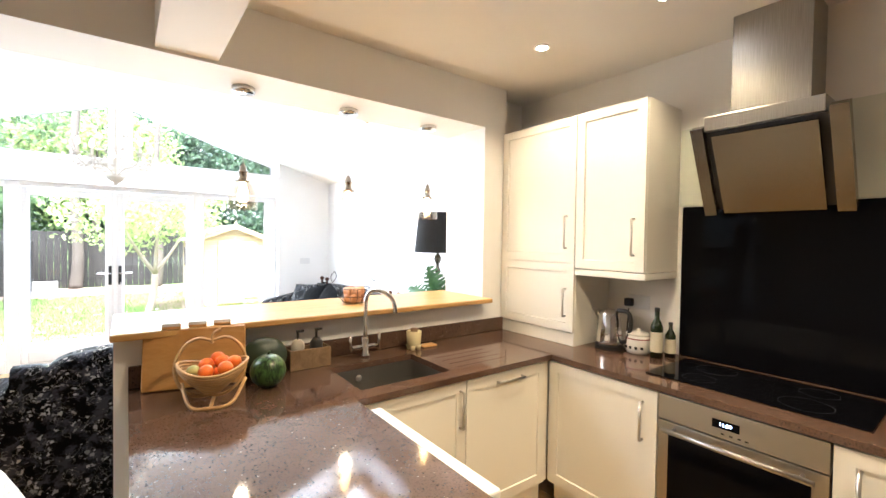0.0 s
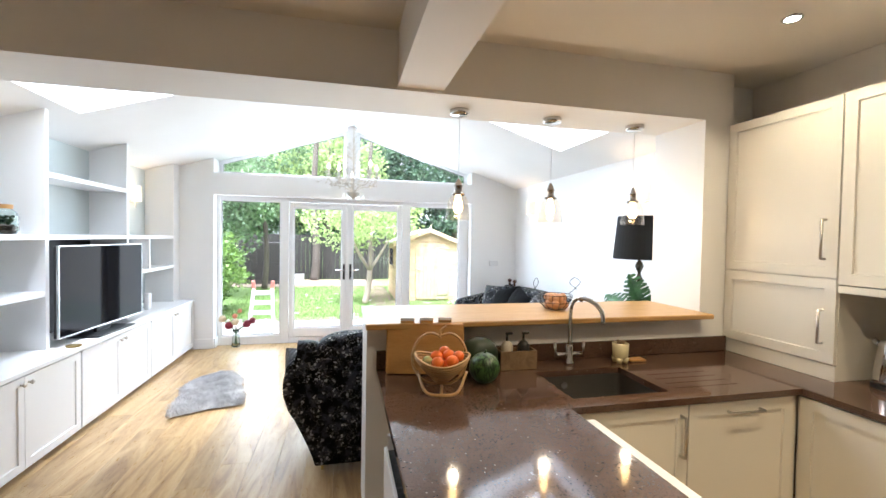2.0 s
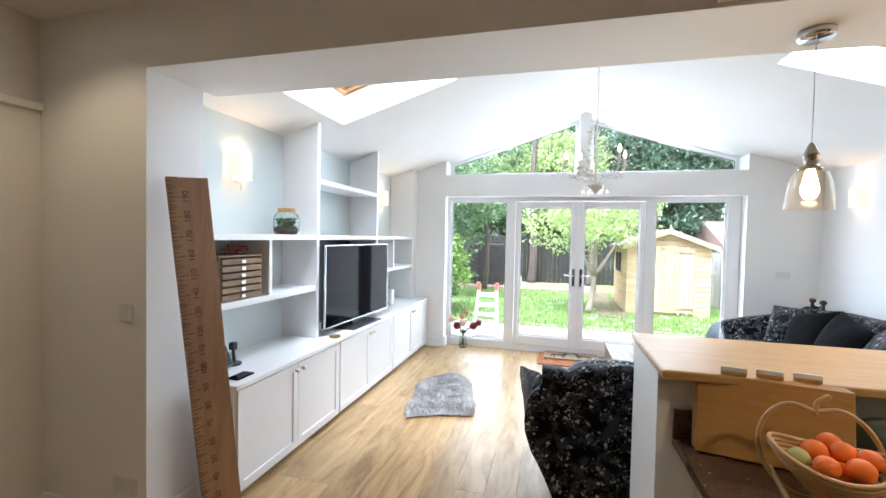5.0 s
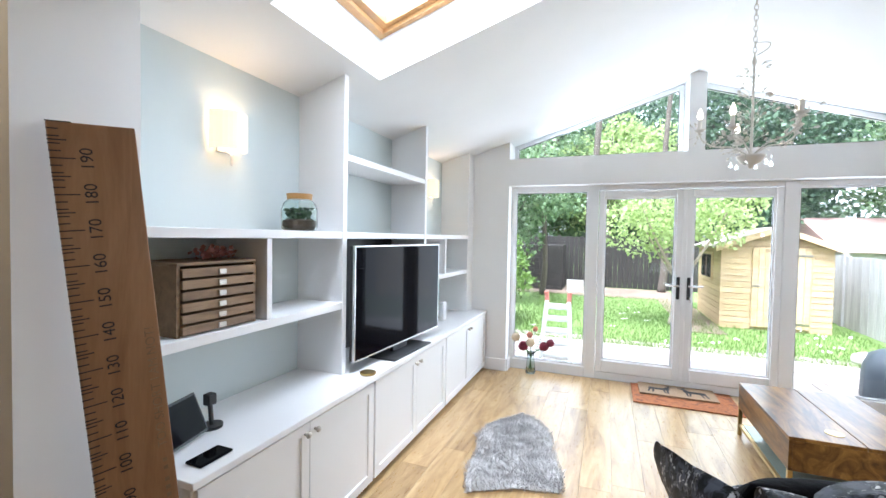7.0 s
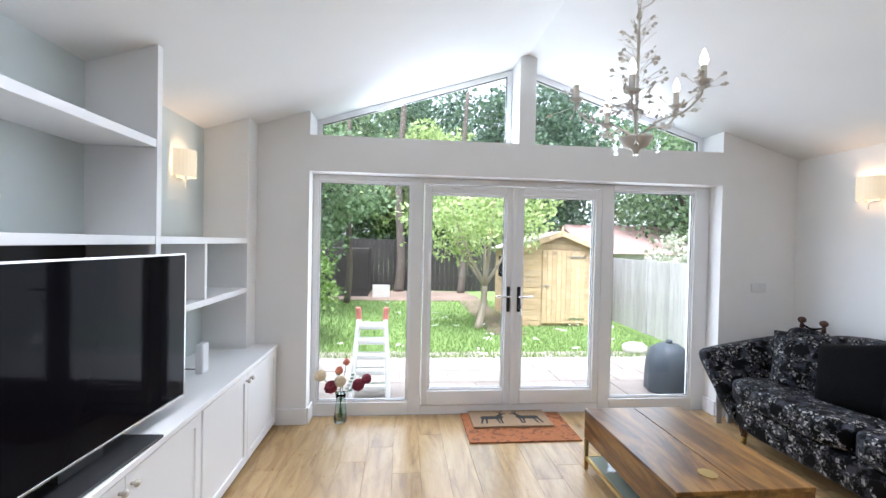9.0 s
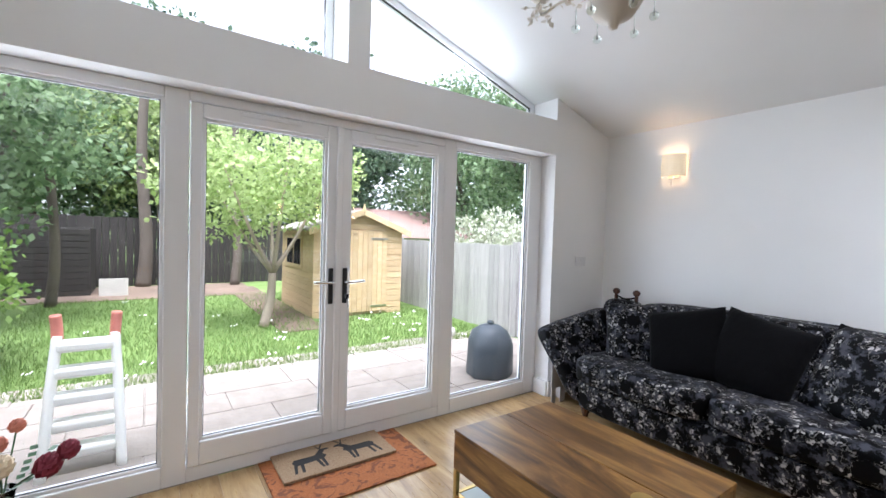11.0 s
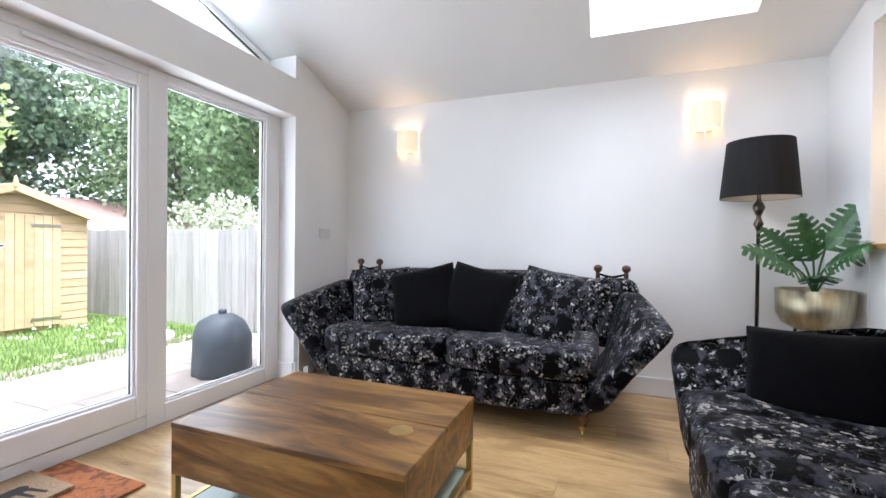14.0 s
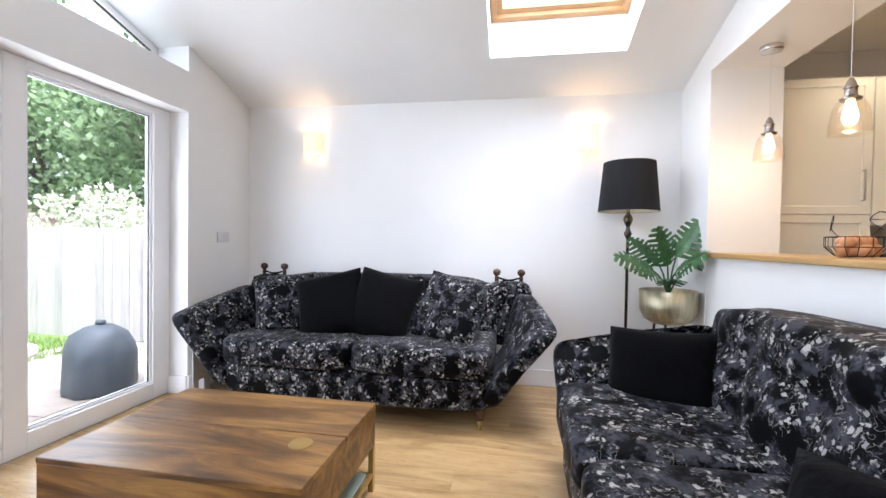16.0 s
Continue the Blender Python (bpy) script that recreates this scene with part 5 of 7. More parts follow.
for k in range(5):
    a = 0.35 + k * 2 * math.pi / 5
    o = Vector((math.cos(a), math.sin(a), 0))
    R, zc = 0.265, (2.155 if k % 2 else 2.215)
    line = smooth_line([CH + Vector((0, 0, 2.05)) + o * 0.02, CH + Vector((0, 0, 2.10)) + o * 0.10, CH + Vector((0, 0, 2.115)) + o * 0.19, CH + Vector((0, 0, zc - 0.05)) + o * (R - 0.012), CH + Vector((0, 0, zc)) + o * R])
    arm = part("arm", tube(bmesh.new(), line, 0.0045, 8), CREAM_METAL, chand, smooth=True)
    e = CH + Vector((0, 0, zc)) + o * R
    part("candle", lathe(bmesh.new(), e, [(0.001, -0.005), (0.02, 0.0), (0.034, 0.012), (0.012, 0.012), (0.012, 0.075), (0.001, 0.075)], 14), CREAM_METAL, arm, "cream candle sleeve with drip pan", True)
    part("bulb", lathe(bmesh.new(), e + Vector((0, 0, 0.075)), [(0.008, 0), (0.017, 0.018), (0.013, 0.042), (0.004, 0.066), (0.001, 0.07)], 14), CANDLE_GLOW, arm, "lit candle bulb", True)
    bm = bmesh.new()
    for i in range(34):
        q = line[random.randrange(6, len(line))] + Vector((random.gauss(0, 0.012), random.gauss(0, 0.012), random.gauss(0, 0.016)))
        leaf_quad(bm, q, Vector((random.uniform(-1, 1), random.uniform(-1, 1), random.uniform(-0.3, 1))), random.uniform(0.014, 0.030))
    for i in range(7):
        q = e + Vector((random.gauss(0, 0.05), random.gauss(0, 0.05), random.uniform(-0.09, 0.06)))
        tube(bm, [line[-4], q], 0.0012, 4)
        leaf_quad(bm, q, q - line[-4], 0.026)
        bmesh.ops.create_icosphere(bm, subdivisions=1, radius=0.007, matrix=Matrix.Translation(q))
    part("foliage", bm, CREAM_METAL, arm, "small cream metal leaves")
bm = bmesh.new()
for i in range(75):
    z = random.uniform(2.15, 2.60)
    a = random.uniform(0, 6.28)
    r = 0.03 + 0.11 * (2.62 - z) / 0.5 * random.random() + 0.02
    q = CH + Vector((r * math.cos(a), r * math.sin(a), z))
    tube(bm, [CH + Vector((0, 0, z - 0.05)), q], 0.0012, 4)
    leaf_quad(bm, q, Vector((math.cos(a), math.sin(a), random.uniform(-0.4, 0.9))), random.uniform(0.018, 0.034))
    if i % 3 == 0:
        bmesh.ops.create_icosphere(bm, subdivisions=1, radius=0.008, matrix=Matrix.Translation(q + Vector((0, 0, -0.012))))
part("foliage", bm, CREAM_METAL, chand, "small cream metal leaves")
for k in range(6):
    a = k * 1.05
    q = CH + Vector((0.10 * math.cos(a), 0.10 * math.sin(a), 1.985))
    bm = bmesh.new()
    tube(bm, [q + Vector((0, 0, 0.055)), q], 0.0015, 4)
    bmesh.ops.create_icosphere(bm, subdivisions=2, radius=0.012, matrix=Matrix.Translation(q))
    part("glass_drop", bm, VASE_GLASS, chand, "glass drop", True)


# ---- pendants over the bar ----
def pendant(x):
    y, z = 2.47, SOFFIT
    p = thing("pendant_light", (x, y, z), "clear glass bell pendant with a glowing filament bulb", "pendant light", "bar pendants")
    part("canopy", lathe(bmesh.new(), (x, y, z - 0.031), [(0.001, 0), (0.052, 0.0), (0.058, 0.006), (0.058, 0.031), (0.001, 0.031)], 28), CHROME, p, "chrome ceiling canopy", True)
    part("flex", tube(bmesh.new(), [(x, y, z - 0.03), (x, y, 1.93)], 0.0018, 6), SOCKET_WHITE, p, "pale flex")
    part("lampholder", lathe(bmesh.new(), (x, y, 1.835), [(0.001, 0), (0.038, 0), (0.04, 0.008), (0.028, 0.014), (0.022, 0.02), (0.022, 0.05), (0.028, 0.055), (0.022, 0.062), (0.014, 0.085), (0.006, 0.10), (0.001, 0.10)], 20), material("satin_pewter", (0.42, 0.39, 0.36), 0.25, 1.0), p, "satin pewter lampholder", True)
    sh = part("shade", lathe(bmesh.new(), (x, y, 1.685), [(0.075, 0), (0.073, 0.045), (0.063, 0.11), (0.050, 0.14), (0.036, 0.15), (0.033, 0.147), (0.047, 0.136), (0.060, 0.108), (0.0705, 0.045), (0.073, 0)], 36, True), AMBER_GLASS, p, "pale amber glass bell", True)
    sh.visible_shadow = False
    b = part("bulb", lathe(bmesh.new(), (x, y, 1.725), [(0.001, 0), (0.018, 0.005), (0.027, 0.025), (0.028, 0.045), (0.020, 0.08), (0.013, 0.11), (0.001, 0.11)], 18), FILAMENT, p, "lit filament bulb", True)
    lamp("pendant_bulb", "POINT", pose(x, y, 1.66), 0.75, (1.0, 0.74, 0.45), radius=0.03)


for x in (0.735, 1.345, 1.95):
    pendant(x)

# ---- kitchen ----
WT = 0.885
bm = bmesh.new()
WX0, WX1, WY, WB = 0.235, 0.975, 1.54, 2.203
for a, b, c, d in ((WX0, WX1, 0.42, WY), (WX0, 1.04, WY, WB), (1.04, 1.53, WY, 1.63), (1.04, 1.53, 2.0, WB), (1.53, 2.838, WY, WB), (2.195, 2.838, -1.2, WY)):
    box(bm, a, b, c, d, WT - 0.03, WT)
bmesh.ops.remove_doubles(bm, verts=bm.verts, dist=0.0005)
solid("worktop", bm, WORKTOP, "glossy speckled brown quartz worktop round the kitchen", "worktop")
solid("upstand", boxed(WX0, 2.448, WB - 0.016, WB, WT + 0.001, WT + 0.095, 0.002), WORKTOP, "brown quartz upstand behind the sink", "upstand")
sink = thing("sink", (1.285, 1.815, WT), "undermounted square brushed steel kitchen sink", "sink")
bm = bmesh.new()
def rounded(x0, x1, y0, y1, z, r):
    """A ring with rounded corners."""
    return [bm.verts.new((cx + r * math.cos(a), cy + r * math.sin(a), z)) for cx, cy, s in ((x1 - r, y1 - r, 0), (x0 + r, y1 - r, 90), (x0 + r, y0 + r, 180), (x1 - r, y0 + r, 270)) for a in [radians(s + 22.5 * i) for i in range(5)]]


rings = [rounded(1.02, 1.55, 1.61, 2.02, WT - 0.032, 0.02), rounded(1.038, 1.532, 1.628, 2.002, WT - 0.032, 0.02), rounded(1.045, 1.525, 1.635, 1.995, WT - 0.17, 0.04), rounded(1.075, 1.495, 1.665, 1.965, WT - 0.195, 0.05)]
for a, b in zip(rings, rings[1:]):
    for i in range(20):
        bm.faces.new((a[i], a[(i + 1) % 20], b[(i + 1) % 20], b[i]))
bm.faces.new(rings[-1])
part("bowl", bm, SINK_STEEL, sink)
part("drain", lathe(bmesh.new(), (1.285, 1.80, WT - 0.194), [(0.001, 0), (0.04, 0.0), (0.04, 0.003), (0.02, 0.002), (0.001, 0.002)], 20), CHROME, sink)
part("overflow", cyl(bmesh.new(), (1.20, 1.993, WT - 0.075), (1.20, 1.987, WT - 0.075), 0.018, seg=18), CHROME, sink)
for k in range(5):
    solid("drainer_groove", boxed(1.60, 1.95, 1.66 + k * 0.065, 1.668 + k * 0.065, WT, WT + 0.0012), WORKTOP, "drainer groove cut beside the sink", "groove", "drainer grooves")

tap = thing("kitchen_tap", (1.29, 2.10, WT), "tall chrome swan-neck kitchen mixer tap with two levers", "tap")
bm = bmesh.new()
lathe(bm, (1.29, 2.10, WT), [(0.028, 0), (0.028, 0.012), (0.02, 0.02), (0.02, 0.10), (0.014, 0.11), (0.001, 0.11)], 20)
tube(bm, smooth_line([(1.29, 2.10, WT + 0.1), (1.29, 2.10, WT + 0.25), (1.292, 2.09, WT + 0.33), (1.31, 2.05, WT + 0.375), (1.345, 1.98, WT + 0.365), (1.37, 1.93, WT + 0.32), (1.375, 1.92, WT + 0.26)]), 0.012, 12)
part("spout", bm, CHROME, tap, smooth=True)
for s in (-1, 1):
    bm = bmesh.new()
    tube(bm, [(1.29, 2.10, WT + 0.055), (1.29 + s * 0.075, 2.10, WT + 0.055)], 0.013, 12)
    tube(bm, [(1.29 + s * 0.085, 2.10, WT + 0.035), (1.29 + s * 0.088, 2.10, WT + 0.125)], 0.008, 10)
    part("lever", bm, CHROME, tap, "chrome lever", True)


def base_unit(label, body_box, doors, group="kitchen base units"):
    """doors: (axis, face, a0, a1, z0, z1, out, handle ends)"""
    x0, x1, y0, y1 = body_box
    u = thing("base_unit", ((x0 + x1) / 2, (y0 + y1) / 2, 0), label, "cabinet", group)
    part("body", boxed(x0, x1, y0, y1, 0.13, WT - (0.215 if "sink" in label else 0.032)), CREAM_UNIT, u)
    part("plinth", boxed(x0 + 0.03, x1 - 0.03, y0 + 0.03, y1 - 0.03, 0, 0.13), CREAM_UNIT, u)
    for axis, face, a0, a1, z0, z1, out, hp, hq in doors:
        d = panel_door("door", u, CREAM_UNIT, axis, face, a0, a1, z0, z1, out, 0.02, 0.08)
        if hp:
            o = (out, 0, 0) if axis == "x" else (0, out, 0)
            bow_handle(d, NICKEL, hp, hq, o)
    return u


yf = 1.58
base_unit("ivory shaker base unit under the sink", (0.98, 1.574, yf, WB - 0.004), [("y", yf, 0.985, 1.572, 0.14, 0.845, -1, (1.535, yf - 0.02, 0.62), (1.535, yf - 0.02, 0.80))])
base_unit("ivory shaker front of the built-in dishwasher", (1.578, 2.222, yf, WB - 0.004), [("y", yf, 1.58, 2.175, 0.14, 0.845, -1, (1.79, yf - 0.02, 0.80), (1.97, yf - 0.02, 0.80))])
base_unit("ivory shaker base unit beside the oven", (2.226, 2.80, 0.93, 1.575), [("x", 2.226, 0.932, 1.555, 0.14, 0.845, -1, (2.206, 1.0, 0.60), (2.206, 1.0, 0.78))])
base_unit("ivory shaker base unit beside the oven", (2.226, 2.80, -0.30, 0.322), [("x", 2.226, -0.298, 0.32, 0.14, 0.845, -1, (2.206, 0.25, 0.60), (2.206, 0.25, 0.78))])
base_unit("ivory shaker base unit at the end of the run", (2.226, 2.80, -1.18, -0.304), [("x", 2.226, -1.178, -0.306, 0.14, 0.845, -1, (2.206, -0.38, 0.60), (2.206, -0.38, 0.78))])
pen = base_unit("ivory panelled peninsula unit under the quartz worktop", (0.315, 0.945, 0.46, 1.575), [("x", 0.945, 0.47, 0.79, 0.14, 0.845, 1, (0.965, 0.74, 0.60), (0.965, 0.74, 0.78))])
base_unit("ivory panelled corner unit of the peninsula", (0.315, 0.976, 1.577, WB - 0.004), [])
solid("washing_machine", boxed(0.947, 1.062, 0.80, 1.50, 0.10, 0.852, 0.008), WHITE_WOOD, "white appliance door under the peninsula worktop", "appliance")
rad = thing("radiator", (0.28, 1.4, 0.12), "slim white radiator with a grille on the peninsula side", "radiator")
part("front_panel", boxed(0.236, 0.25, 1.02, 1.74, 0.12, 0.70, 0.004), WHITE_WOOD, rad)
part("back_panel", boxed(0.295, 0.313, 1.02, 1.74, 0.12, 0.69, 0.004), WHITE_WOOD, rad)
for k in range(24):
    part("slat", boxed(0.251, 0.294, 1.03 + k * 0.03, 1.034 + k * 0.03, 0.66, 0.69), GREY_PLASTIC, rad)
part("valve", cyl(bmesh.new(), (0.27, 1.765, 0.66), (0.27, 1.765, 0.735), 0.018, seg=16), SOCKET_WHITE, rad, "white thermostat valve")

# oven
oven = thing("oven", (2.5, 0.625, 0.14), "built-in stainless steel oven with a dark glass door", "oven")
part("body", boxed(2.222, 2.79, 0.327, 0.925, 0.14, 0.848), OVEN_STEEL, oven)
part("control_panel", boxed(2.200, 2.222, 0.327, 0.925, 0.735, 0.848, 0.002), OVEN_STEEL, oven, "brushed steel control panel")
disp = part("display", boxed(2.197, 2.2, 0.60, 0.70, 0.775, 0.81, 0.001), BLACK_GLASS, oven, "black clock display")
lettering("11:09", 0.022, Matrix.Translation((2.1965, 0.65, 0.792)) @ Matrix.Rotation(radians(-90), 4, "Z") @ Matrix.Rotation(radians(90), 4, "X"), CLOCK_GLOW, disp, "digits")
for y in (0.575, 0.60, 0.63, 0.66):
    part("button", boxed(2.197, 2.2, y - 0.006, y + 0.006, 0.752, 0.757), BLACK_PLASTIC, oven)
door = part("door", boxed(2.203, 2.222, 0.327, 0.925, 0.16, 0.728, 0.002), OVEN_STEEL, oven, "oven door")
part("window", boxed(2.199, 2.203, 0.375, 0.877, 0.20, 0.685, 0.001), BLACK_GLASS, door, "dark glass window")
bm = bmesh.new()
tube(bm, [(2.16, 0.36, 0.70), (2.16, 0.89, 0.70)], 0.011, 12)
for y in (0.40, 0.85):
    tube(bm, [(2.202, y, 0.70), (2.16, y, 0.70)], 0.008, 10)
part("handle", bm, OVEN_STEEL, door, "steel bar handle", True)
hob = thing("hob", (2.545, 0.645, WT), "black glass induction hob set in the worktop", "hob")
part("glass", boxed(2.32, 2.77, 0.24, 1.05, WT + 0.0005, WT + 0.007, 0.002), BLACK_GLASS, hob)
for a, b, r in ((2.44, 0.45, 0.09), (2.65, 0.45, 0.07), (2.44, 0.85, 0.07), (2.65, 0.85, 0.09)):
    part("cooking_zone", lathe(bmesh.new(), (a, b, WT + 0.0072), [(r, 0), (r, 0.0004), (r - 0.001, 0.0004), (r - 0.001, 0)], 40, True), painted("printed_zone_grey", (0.012, 0.012, 0.013), 0.4), hob, "printed ring")
solid("splashback", boxed(KXR - 0.012, KXR - 0.001, -1.2, 1.115, WT + 0.001, 1.75, 0.001), BLACK_GLASS, "glossy black glass splashback behind the hob", "splashback")
solid("upper_splashback", boxed(KXR - 0.010, KXR - 0.001, -1.2, 1.135, 1.754, 2.20, 0.001), material("pale_back_painted_glass", (0.62, 0.64, 0.56), 0.06), "pale green-white glass panel above the splashback", "glass panel")

hood = thing("cooker_hood", (2.7, 0.66, 1.7), "angled stainless steel cooker hood with a square chimney", "cooker hood")
part("chimney", boxed(2.60, KXR - 0.011, 0.50, 0.805, 2.16, KCEIL - 0.001, 0.002), STEEL, hood, "brushed steel chimney")
part("cap", boxed(2.50, KXR - 0.011, 0.43, 0.885, 2.09, 2.16, 0.004), STEEL, hood, "steel box with lamps")
for y in (0.53, 0.79):
    part("hood_lamp", cyl(bmesh.new(), (2.54, y, 2.088), (2.54, y, 2.0905), 0.022, seg=18), CHROME, hood)


def slanted(y0, y1, x_top, z_top, x_bot, z_bot, t):
    bm = bmesh.new()
    d = Vector((x_bot - x_top, 0, z_bot - z_top)).normalized()
    nrm = Vector((d.z, 0, -d.x)) * t
    q = [Vector((x_top, 0, z_top)), Vector((x_bot, 0, z_bot)), Vector((x_bot, 0, z_bot)) - nrm, Vector((x_top, 0, z_top)) - nrm]
    lo = [bm.verts.new((p.x, y0, p.z)) for p in q]
    hi = [bm.verts.new((p.x, y1, p.z)) for p in q]
    bm.faces.new(lo)
    bm.faces.new(hi)
    for i in range(4):
        bm.faces.new((lo[i], lo[(i + 1) % 4], hi[(i + 1) % 4], hi[i]))
    return bm


part("glass_panel", slanted(0.455, 0.855, 2.51, 2.06, 2.70, 1.70, 0.02), HOOD_STEEL, hood, "sloping steel front panel")
# Black sheet behind the front panel stands for the darkness in the gap.
part("gap_dark_sheet", slanted(0.425, 0.885, 2.53, 2.09, 2.72, 1.72, 0.02), BLACK_PLASTIC, hood, "black sheet standing for the darkness of the suction gap")
for y0, y1 in ((0.36, 0.42), (0.89, 0.945)):
    part("wing", slanted(y0, y1, 2.49, 2.105, 2.70, 1.69, 0.05), HOOD_STEEL, hood, "steel side wing")

# wall units
tall = thing("tall_unit", (2.65, 1.9, WT), "ivory shaker dresser unit standing on the worktop", "cabinet", "kitchen wall units")
FX = 2.47
part("body", boxed(FX, KXR - 0.002, 1.58, WB + 0.012, WT + 0.001, 2.325), CREAM_UNIT, tall)
part("base_strip", boxed(FX - 0.012, FX, 1.58, WB + 0.012, WT + 0.001, 0.965), CREAM_UNIT, tall)
d = panel_door("door", tall, CREAM_UNIT, "x", FX, 1.583, WB + 0.01, 0.972, 1.402, -1, 0.02, 0.075)
bow_handle(d, NICKEL, (FX - 0.02, 1.64, 1.07), (FX - 0.02, 1.64, 1.24), (-1, 0, 0))
d = panel_door("door", tall, CREAM_UNIT, "x", FX, 1.583, WB + 0.01, 1.408, 2.32, -1, 0.02, 0.075)
bow_handle(d, NICKEL, (FX - 0.02, 1.64, 1.50), (FX - 0.02, 1.64, 1.70), (-1, 0, 0))
wallu = thing("wall_unit", (2.65, 1.36, 1.36), "ivory shaker wall cupboard above the kettle", "cabinet", "kitchen wall units")
part("body", boxed(FX, KXR - 0.002, 1.14, 1.577, 1.375, 2.325, 0.003), CREAM_UNIT, wallu)
part("light_rail", boxed(FX - 0.02, KXR - 0.03, 1.13, 1.577, 1.335, 1.372, 0.004), CREAM_UNIT, wallu)
d = panel_door("door", wallu, CREAM_UNIT, "x", FX, 1.142, 1.575, 1.378, 2.32, -1, 0.02, 0.075)
bow_handle(d, NICKEL, (FX - 0.02, 1.20, 1.47), (FX - 0.02, 1.20, 1.67), (-1, 0, 0))


def socket(name, at, axis, out, w=0.146, h=0.086, rockers=2, label="white double wall socket", plug=False):
    s = thing(name, at, label, "socket")
    x, y, z = at

    def slab(u0, u1, z0, z1, d0, d1, bev):
        a, b = sorted((d0 * out, d1 * out))
        if axis == "x":
            return boxed(x + a, x + b, y + u0, y + u1, z + z0, z + z1, bev)
        return boxed(x + u0, x + u1, y + a, y + b, z + z0, z + z1, bev)

    part("plate", slab(-w / 2, w / 2, -h / 2, h / 2, 0.0, 0.009, 0.003), SOCKET_WHITE, s)
    for k in range(rockers):
        c = (k - (rockers - 1) / 2) * 0.03
        part("rocker", slab(c - 0.007, c + 0.007, 0.005, 0.025, 0.009, 0.013, 0.001), SOCKET_WHITE, s)
    if plug:
        part("plug", slab(0.025, 0.075, -0.03, 0.02, 0.009, 0.05, 0.008), BLACK_PLASTIC, s, "black plug")
    return s


socket("wall_socket", (KXR, 1.37, 1.165), "x", -1, plug=True)
socket("wall_socket", (2.395, YD, 1.19), "y", -1, rockers=1, label="white wall plate beside the garden doors")
socket("light_switch", (-2.232, YK, 1.145), "y", -1, 0.086, 0.086, 1, "white light switch on the kitchen wall")
socket("wall_socket", (-2.24, YK, 0.27), "y", -1)

# downlights: first two known; the other five are unseen additions to light the room
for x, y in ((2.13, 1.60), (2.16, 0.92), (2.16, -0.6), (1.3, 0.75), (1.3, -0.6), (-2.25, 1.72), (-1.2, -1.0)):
    d = thing("downlight", (x, y, KCEIL), "recessed chrome ceiling downlight, lit; two are known, five added", "downlight", "kitchen downlights")
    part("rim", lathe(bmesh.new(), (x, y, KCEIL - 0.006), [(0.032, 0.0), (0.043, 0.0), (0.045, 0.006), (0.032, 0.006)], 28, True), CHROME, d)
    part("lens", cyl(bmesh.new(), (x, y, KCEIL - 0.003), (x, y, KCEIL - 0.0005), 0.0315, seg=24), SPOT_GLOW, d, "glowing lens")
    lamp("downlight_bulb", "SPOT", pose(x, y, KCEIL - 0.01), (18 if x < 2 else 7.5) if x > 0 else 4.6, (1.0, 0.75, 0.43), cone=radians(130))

# breakfast bar
solid("breakfast_bar", boxed(0.175, 2.268, 2.105, YL + 0.03, 1.107, 1.137, 0.008, 3), OAK_BAR, "oiled oak breakfast bar top on the low wall", "bar top")

# ---- things on the worktop ----
kettle = thing("kettle", (2.63, 1.46, WT), "polished steel kettle with a black handle", "kettle")
k0 = (2.63, 1.44, WT + 0.001)
part("base", lathe(bmesh.new(), k0, [(0.001, 0), (0.085, 0), (0.085, 0.02), (0.075, 0.025), (0.001, 0.025)], 28), BLACK_PLASTIC, kettle)
part("jug", lathe(bmesh.new(), (k0[0], k0[1], k0[2] + 0.026), [(0.001, 0), (0.08, 0), (0.082, 0.02), (0.07, 0.12), (0.06, 0.19), (0.055, 0.205), (0.03, 0.215), (0.001, 0.218)], 28), CHROME, kettle, smooth=True)
part("handle", tube(bmesh.new(), smooth_line([(k0[0], k0[1] - 0.05, WT + 0.24), (k0[0], k0[1] - 0.12, WT + 0.235), (k0[0], k0[1] - 0.135, WT + 0.16), (k0[0], k0[1] - 0.115, WT + 0.07), (k0[0], k0[1] - 0.08, WT + 0.05)]), 0.013, 10), BLACK_PLASTIC, kettle, "black handle", True)
part("spout", tube(bmesh.new(), [(k0[0], k0[1] + 0.05, WT + 0.19), (k0[0], k0[1] + 0.09, WT + 0.225)], 0.018, 10, 0.012), CHROME, kettle, smooth=True)
part("cable", tube(bmesh.new(), smooth_line([(2.66, 1.36, WT + 0.008), (2.75, 1.35, WT + 0.01), (2.80, 1.42, WT + 0.06), (2.81, 1.42, 1.12)]), 0.004, 6), BLACK_PLASTIC, kettle, "black cable")
tin = thing("storage_jar", (2.68, 1.285, WT), "squat white ceramic storage jar with a lid", "jar")
part("body", lathe(bmesh.new(), (2.68, 1.285, WT + 0.001), [(0.001, 0), (0.062, 0), (0.07, 0.02), (0.072, 0.08), (0.066, 0.105), (0.001, 0.105)], 28), WHITE_CERAMIC, tin, smooth=True)
part("lid", lathe(bmesh.new(), (2.68, 1.285, WT + 0.107), [(0.068, 0), (0.07, 0.008), (0.05, 0.02), (0.012, 0.026), (0.012, 0.036), (0.001, 0.038)], 28), WHITE_CERAMIC, tin, smooth=True)
part("band", lathe(bmesh.new(), (2.68, 1.285, WT + 0.085), [(0.0725, 0), (0.0722, 0.006), (0.070, 0.006), (0.070, 0)], 28, True), painted("maroon_band", (0.25, 0.04, 0.04), 0.4), tin, "maroon band")
